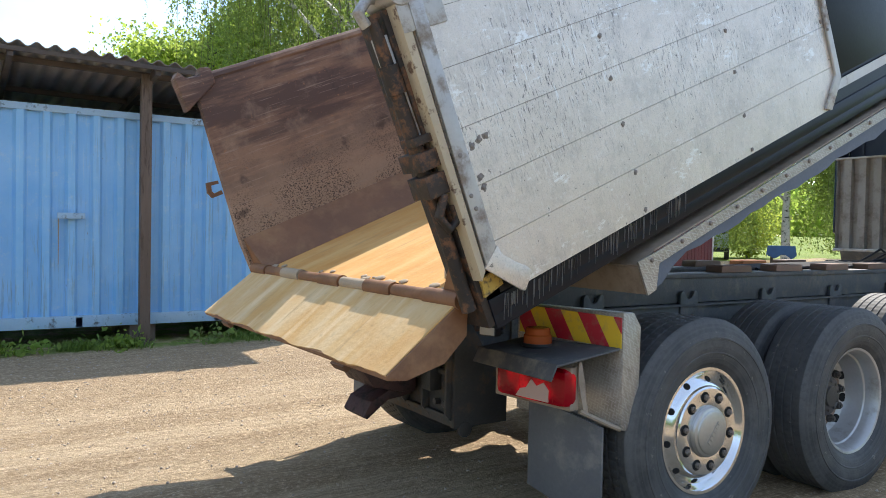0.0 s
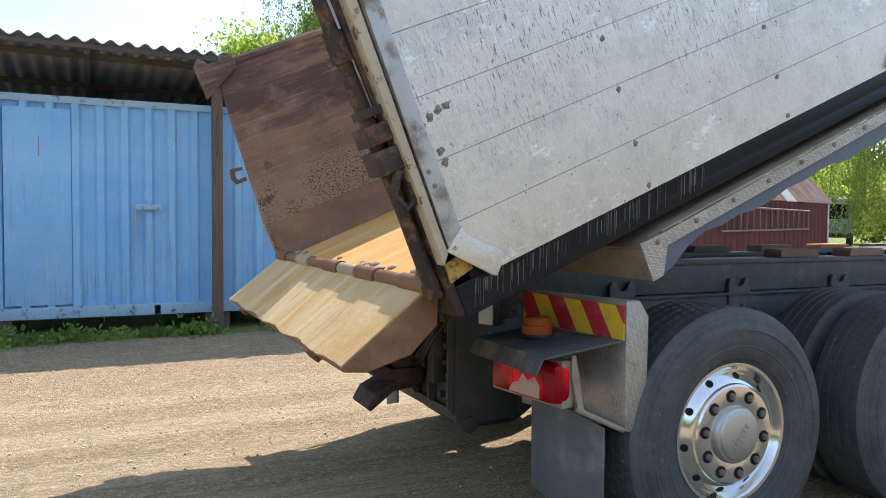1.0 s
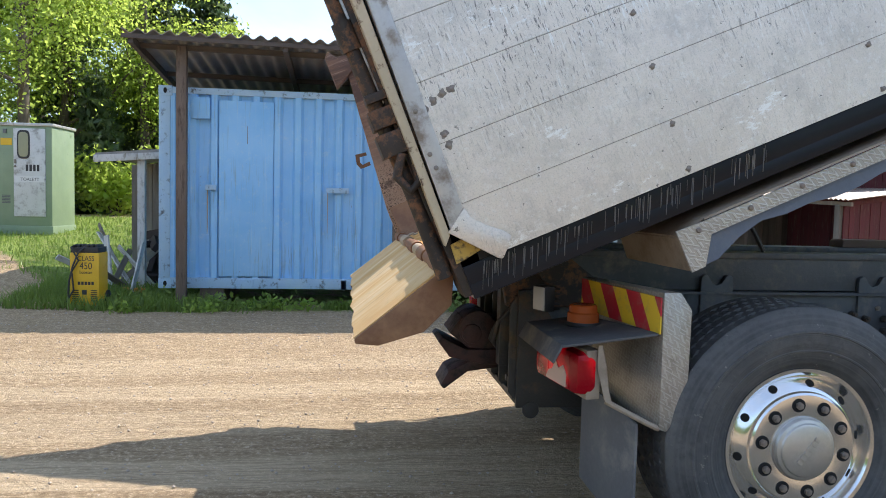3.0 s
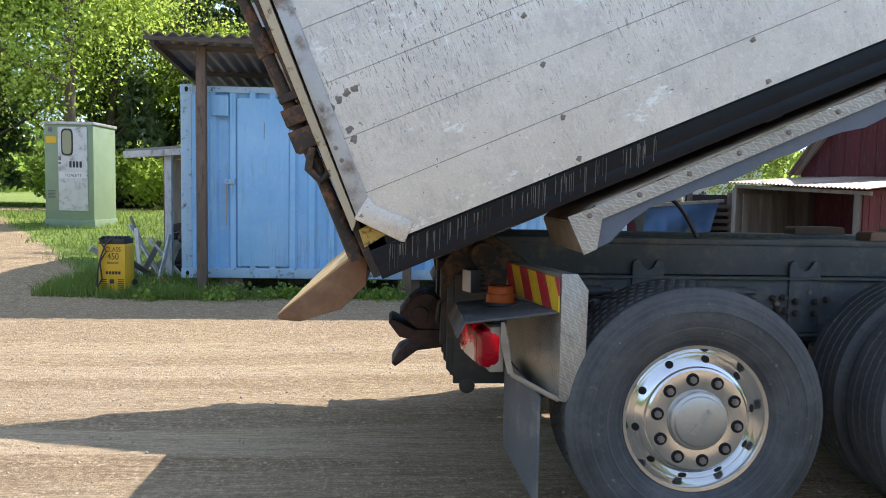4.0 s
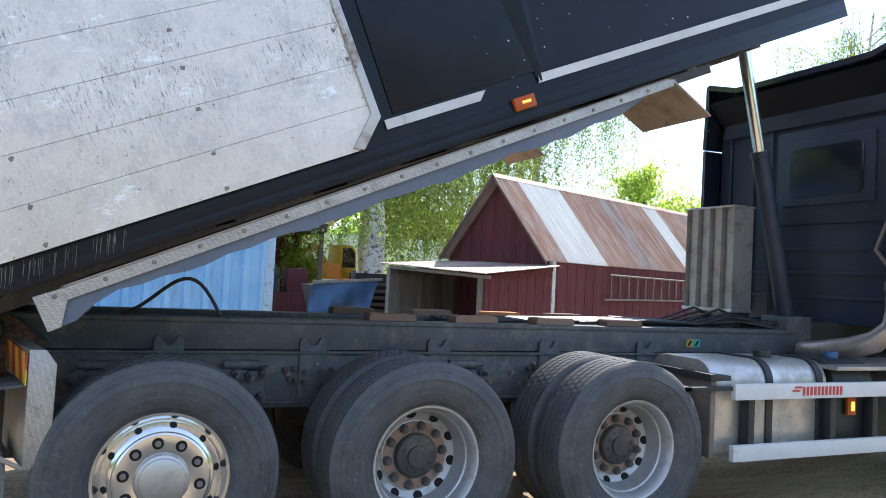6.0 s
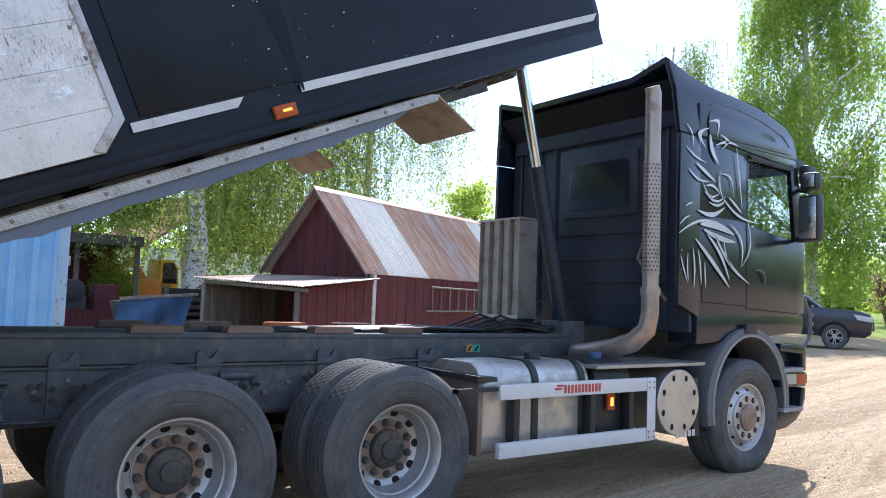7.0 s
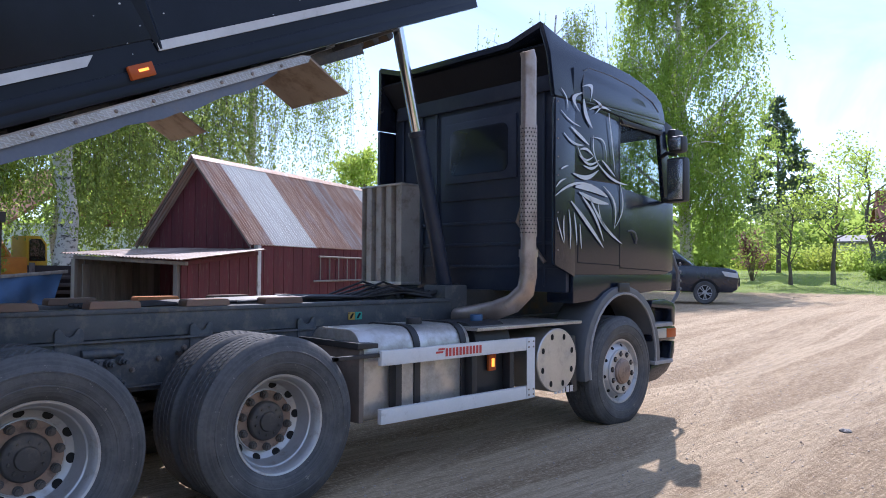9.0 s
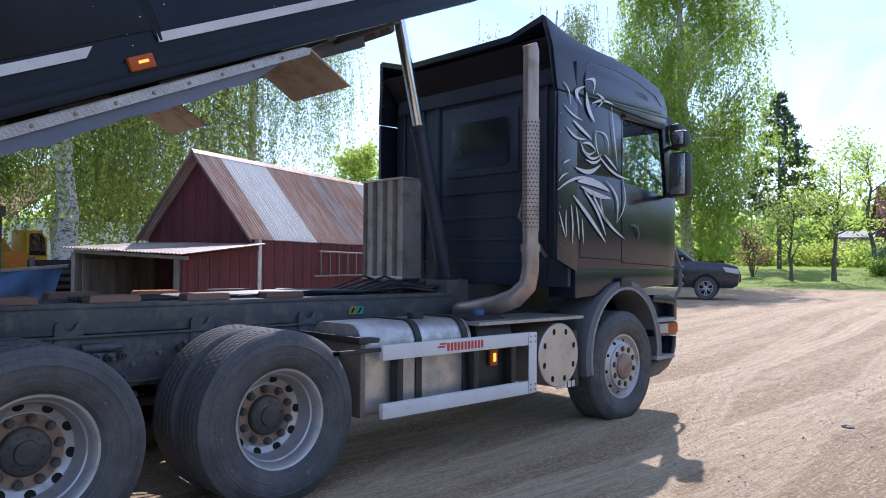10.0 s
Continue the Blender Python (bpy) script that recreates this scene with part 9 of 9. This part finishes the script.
def digger():
    """Orange-yellow excavator half hidden behind skip and birch."""
    x, y = 6.15, 20.2
    z = float(ground_z(x, y))
    d = thing("excavator", "orange tracked excavator parked behind the birch", "excavator", pose(x, y, z, 0, 0, 20) @ Matrix.Scale(0.72, 4))
    bm = bmesh.new()
    prism(bm, [(-1.6, 0.95), (1.0, 0.95), (1.1, 1.5), (0.3, 1.65), (-1.6, 1.6)], -0.9, 0.9)
    part("body", bm, M_ORANGE, d, "orange engine body", bevel=0.06)
    bm = bmesh.new()
    prism(bm, [(0.3, 1.0), (1.25, 1.0), (1.2, 2.2), (0.95, 2.5), (0.3, 2.5)], -0.9, 0.05)
    part("cab", bm, M_YELLOW, d, "yellow cab", bevel=0.05)
    bm = bmesh.new()
    prism(bm, [(0.42, 1.5), (1.12, 1.5), (1.08, 2.15), (0.9, 2.38), (0.42, 2.38)], -0.93, -0.905)
    part("cab_window", bm, M_DARKGLASS, d, "dark cab window")
    for yy in (-1.0, 0.6):
        bm = bmesh.new()
        prism(bm, [(-1.5, 0.35), (-1.2, 0.02), (1.2, 0.02), (1.5, 0.35), (1.2, 0.75), (-1.2, 0.75)], yy, yy + 0.4)
        part("track", bm, M_GREASE, d, "black steel track", bevel=0.05)
    bm = bmesh.new()
    tube(bm, [(0.6, 0.5, 1.4), (0.7, 1.7, 2.5), (0.8, 2.9, 2.1)], [0.2, 0.18, 0.12], 8)
    tube(bm, [(0.8, 2.9, 2.1), (0.8, 3.1, 1.0), (0.8, 2.8, 0.3)], [0.13, 0.12, 0.2], 8)
    part("boom", bm, M_ORANGE, d, "orange boom", smooth=20)


digger()


def car_wheel(parent, x, y, r, side):
    bm = bmesh.new()
    lathe(bm, [(r * 0.62, 0.0), (r * 0.9, -0.02), (r, 0.02), (r, 0.2), (r * 0.6, 0.2)], 36, closed=True)
    w = part("wheel", bm, M_RUBBER, parent, "black tyre", at=pose(x, y, r, 0, 0, 0 if side < 0 else 180))
    bm = bmesh.new()
    lathe(bm, [(r * 0.63, 0.005), (r * 0.58, 0.012), (r * 0.55, 0.05), (0.0, 0.06)], 32)
    part("wheel_dish", bm, M_HOLE, w)
    bm = bmesh.new()
    for i in range(10):
        k = 2 * math.pi * i / 10 + (0.12 if i % 2 else -0.12)
        tube(bm, [(0.05 * math.cos(k), 0.02, 0.05 * math.sin(k)), (r * 0.6 * math.cos(k), 0.01, r * 0.6 * math.sin(k))], 0.018, 5)
    cyl(bm, (0, 0.03, 0), (0, 0.005, 0), 0.07, seg=16)
    lathe(bm, [(r * 0.64, 0.0), (r * 0.6, 0.02), (r * 0.58, 0.0)], 32, closed=True)
    part("rim", bm, M_RIM, w, "silver alloy rim")


def pickup_car():
    at = pose(23.4, 9.4, float(ground_z(23.4, 9.4)), 0, 0, -66) @ Matrix.Diagonal((1.0, 1.0, 1.05, 1))
    c = thing("parked_car", "dark blue-grey car parked by the trees", "car", at)
    low = [(-2.5, 0.42), (2.35, 0.36), (2.53, 0.46), (2.58, 0.86), (2.50, 1.04), (2.2, 1.12), (1.15, 1.2), (-2.5, 1.22)]
    bm = bmesh.new()
    prism(bm, low, -0.95, 0.95)
    part("body", bm, M_CAR, c, "dark lacquered body", bevel=0.07)
    bm = bmesh.new()
    prism(bm, [(1.25, 1.15), (0.45, 1.78), (-1.9, 1.82), (-2.4, 1.15)], -0.82, 0.82)
    part("roof", bm, M_CAR, c, "", bevel=0.07)
    bm = bmesh.new()
    prism(bm, [(1.05, 1.22), (0.40, 1.7), (-0.5, 1.73), (-0.5, 1.22)], -0.828, 0.828)
    part("side_glass", bm, M_DARKGLASS, c, "dark side windows", bevel=0.004)
    bm = bmesh.new()
    prism(bm, [(-0.62, 1.22), (-0.62, 1.73), (-1.75, 1.73), (-2.1, 1.22)], -0.828, 0.828)
    part("rear_glass", bm, M_DARKGLASS, c, "", bevel=0.004)
    for s in (-1, 1):
        bm = bmesh.new()
        prism(bm, [(2.16, 0.86), (2.56, 0.80), (2.55, 0.95), (2.05, 1.03)], s * 0.62, s * 0.96)
        part("headlight", bm, M_CLEARLENS, c, "clear headlight", bevel=0.02)
        for x in (-1.55, 1.55):
            car_wheel(c, x, s * 0.965, 0.36, s)
            bm = bmesh.new()
            pts = [(x + 0.43 * math.cos(k), 0.36 + 0.43 * math.sin(k)) for k in np.linspace(0, math.pi, 16)]
            prism(bm, pts, s * 0.80, s * 0.957)
            part("wheel_well", bm, M_HOLE, c)
    bm = bmesh.new()
    box(bm, 2.5, 2.6, -0.5, 0.5, 0.55, 0.82)
    part("grille", bm, M_TRIM, c, "black grille", bevel=0.02)


pickup_car()


def old_van():
    x, y = 27.2, 20.75
    v = thing("parked_van", "pale grey-blue van parked behind the barn", "van", pose(x, y, float(ground_z(x, y)), 0, 0, 36))
    bm = bmesh.new()
    prism(bm, [(-2.3, 0.35), (2.2, 0.35), (2.35, 0.9), (1.9, 1.1), (1.3, 1.95), (-2.3, 2.0)], -0.85, 0.85)
    part("body", bm, M_VAN, v, "pale body", bevel=0.08)
    bm = bmesh.new()
    for a, b in ((-2.0, -1.1), (-0.95, -0.1), (0.05, 1.05)):
        prism(bm, [(a, 1.15), (b + (0.3 if b > 1 else 0), 1.15), (b, 1.75), (a, 1.75)], -0.86, 0.86)
    part("window", bm, M_DARKGLASS, v, "dark windows", bevel=0.004)
    bm = bmesh.new()
    box(bm, -2.32, -2.29, -0.7, 0.7, 1.15, 1.75)
    part("rear_window", bm, M_DARKGLASS, v)
    for s in (-1, 1):
        for xx in (-1.4, 1.45):
            car_wheel(v, xx, s * 0.86, 0.32, s)
    bm = bmesh.new()
    box(bm, -2.4, -2.3, -0.85, 0.85, 0.4, 0.55)
    part("bumper", bm, M_TRIM, v)


old_van()


def covered_table():
    x, y = 22.3, 13.9
    t = thing("garden_table", "wooden table under a dark blue tarpaulin", "table", pose(x, y, float(ground_z(x, y)), 0, 0, 32))
    bm = bmesh.new()
    box(bm, -0.75, 0.75, -0.4, 0.4, 0.68, 0.73)
    part("tabletop", bm, M_WOOD, t)
    for sx in (-0.65, 0.6):
        for sy in (-0.35, 0.3):
            bm = bmesh.new()
            box(bm, sx, sx + 0.06, sy, sy + 0.06, 0, 0.68)
            part("leg", bm, M_WOOD, t)
    c = thing("blue_tarpaulin", "dark blue tarpaulin draped over the table", "tarpaulin", pose(x, y, float(ground_z(x, y)), 0, 0, 32))
    rs = np.random.RandomState(3)
    bm = bmesh.new()
    pts = []
    for i in range(40):
        k = 2 * math.pi * i / 40
        px, py = max(-0.8, min(0.8, 1.15 * math.cos(k))), max(-0.45, min(0.45, 0.7 * math.sin(k)))
        pts.append((px, py))
    top = [bm.verts.new((px, py, 0.745)) for px, py in pts]
    low = [bm.verts.new((px * 1.06, py * 1.1, 0.36 + 0.08 * math.sin(i * 1.3) + 0.05 * rs.rand())) for i, (px, py) in enumerate(pts)]
    bm.faces.new(top)
    for i in range(40):
        j = (i + 1) % 40
        bm.faces.new((low[i], low[j], top[j], top[i]))
    part("sheet", bm, M_TARP, c, smooth=50)


covered_table()


def house():
    h = thing("house", "red house with a tiled roof and white outbuilding behind the garden", "house", pose(61.85, 7.8, float(ground_z(61.85, 7.8)), 0, 0, -62))
    bm = bmesh.new()
    box(bm, -5, 5, 0, 4, -0.5, 3.1)
    part("wall", bm, M_BARN, h, "red boarded wall")
    bm = bmesh.new()
    prism(bm, [(-0.5, 2.9), (2.0, 4.9), (4.5, 2.9), (4.5, 3.1), (2.0, 5.15), (-0.5, 3.1)], -5.4, 5.4, "x")
    part("roof", bm, M_TILE, h, "red-brown tiled roof")
    bm = bmesh.new()
    box(bm, -5.3, -4.6, 1.7, 2.3, 2.9, 5.9)
    part("chimney", bm, M_TILE, h, "brick chimney", bevel=0.02)
    for x in (-3.5, -0.6, 2.4):
        bm = bmesh.new()
        box(bm, x, x + 1.2, -0.06, 0.0, 1.0, 2.3)
        w = part("window", bm, M_WHITEWOOD, h, "white framed window")
        bm = bmesh.new()
        box(bm, x + 0.1, x + 1.1, -0.075, -0.06, 1.1, 2.2)
        part("pane", bm, M_DARKGLASS, w)
    o = thing("outbuilding", "low white outbuilding with a grey roof", "outbuilding", pose(66.0, 11.2, float(ground_z(66, 11.2)), 0, 0, -70))
    bm = bmesh.new()
    box(bm, -6, -2.2, 0, 4, -0.5, 2.2)
    part("wall", bm, M_PLASTER, o, "white boarded wall")
    bm = bmesh.new()
    prism(bm, [(-0.3, 2.2), (5.3, 2.9), (5.3, 3.05), (-0.3, 2.35)], -6.3, -2.2, "x")
    part("roof", bm, M_FIBRE, o, "flat grey roof")
    f = thing("far_house", "far house with an orange tiled roof behind the birches", "house", pose(16.5, 42.0, float(ground_z(16.5, 42.0)), 0, 0, 10))
    bm = bmesh.new()
    box(bm, -5, 5, 0, 8, -0.5, 3.4)
    part("wall", bm, M_PLASTER, f)
    bm = bmesh.new()
    prism(bm, [(-5.4, 3.2), (0, 7.0), (5.4, 3.2), (5.4, 3.4), (0, 7.25), (-5.4, 3.4)], -0.5, 8.5)
    part("roof", bm, M_TILE, f, "orange tiled roof")


house()
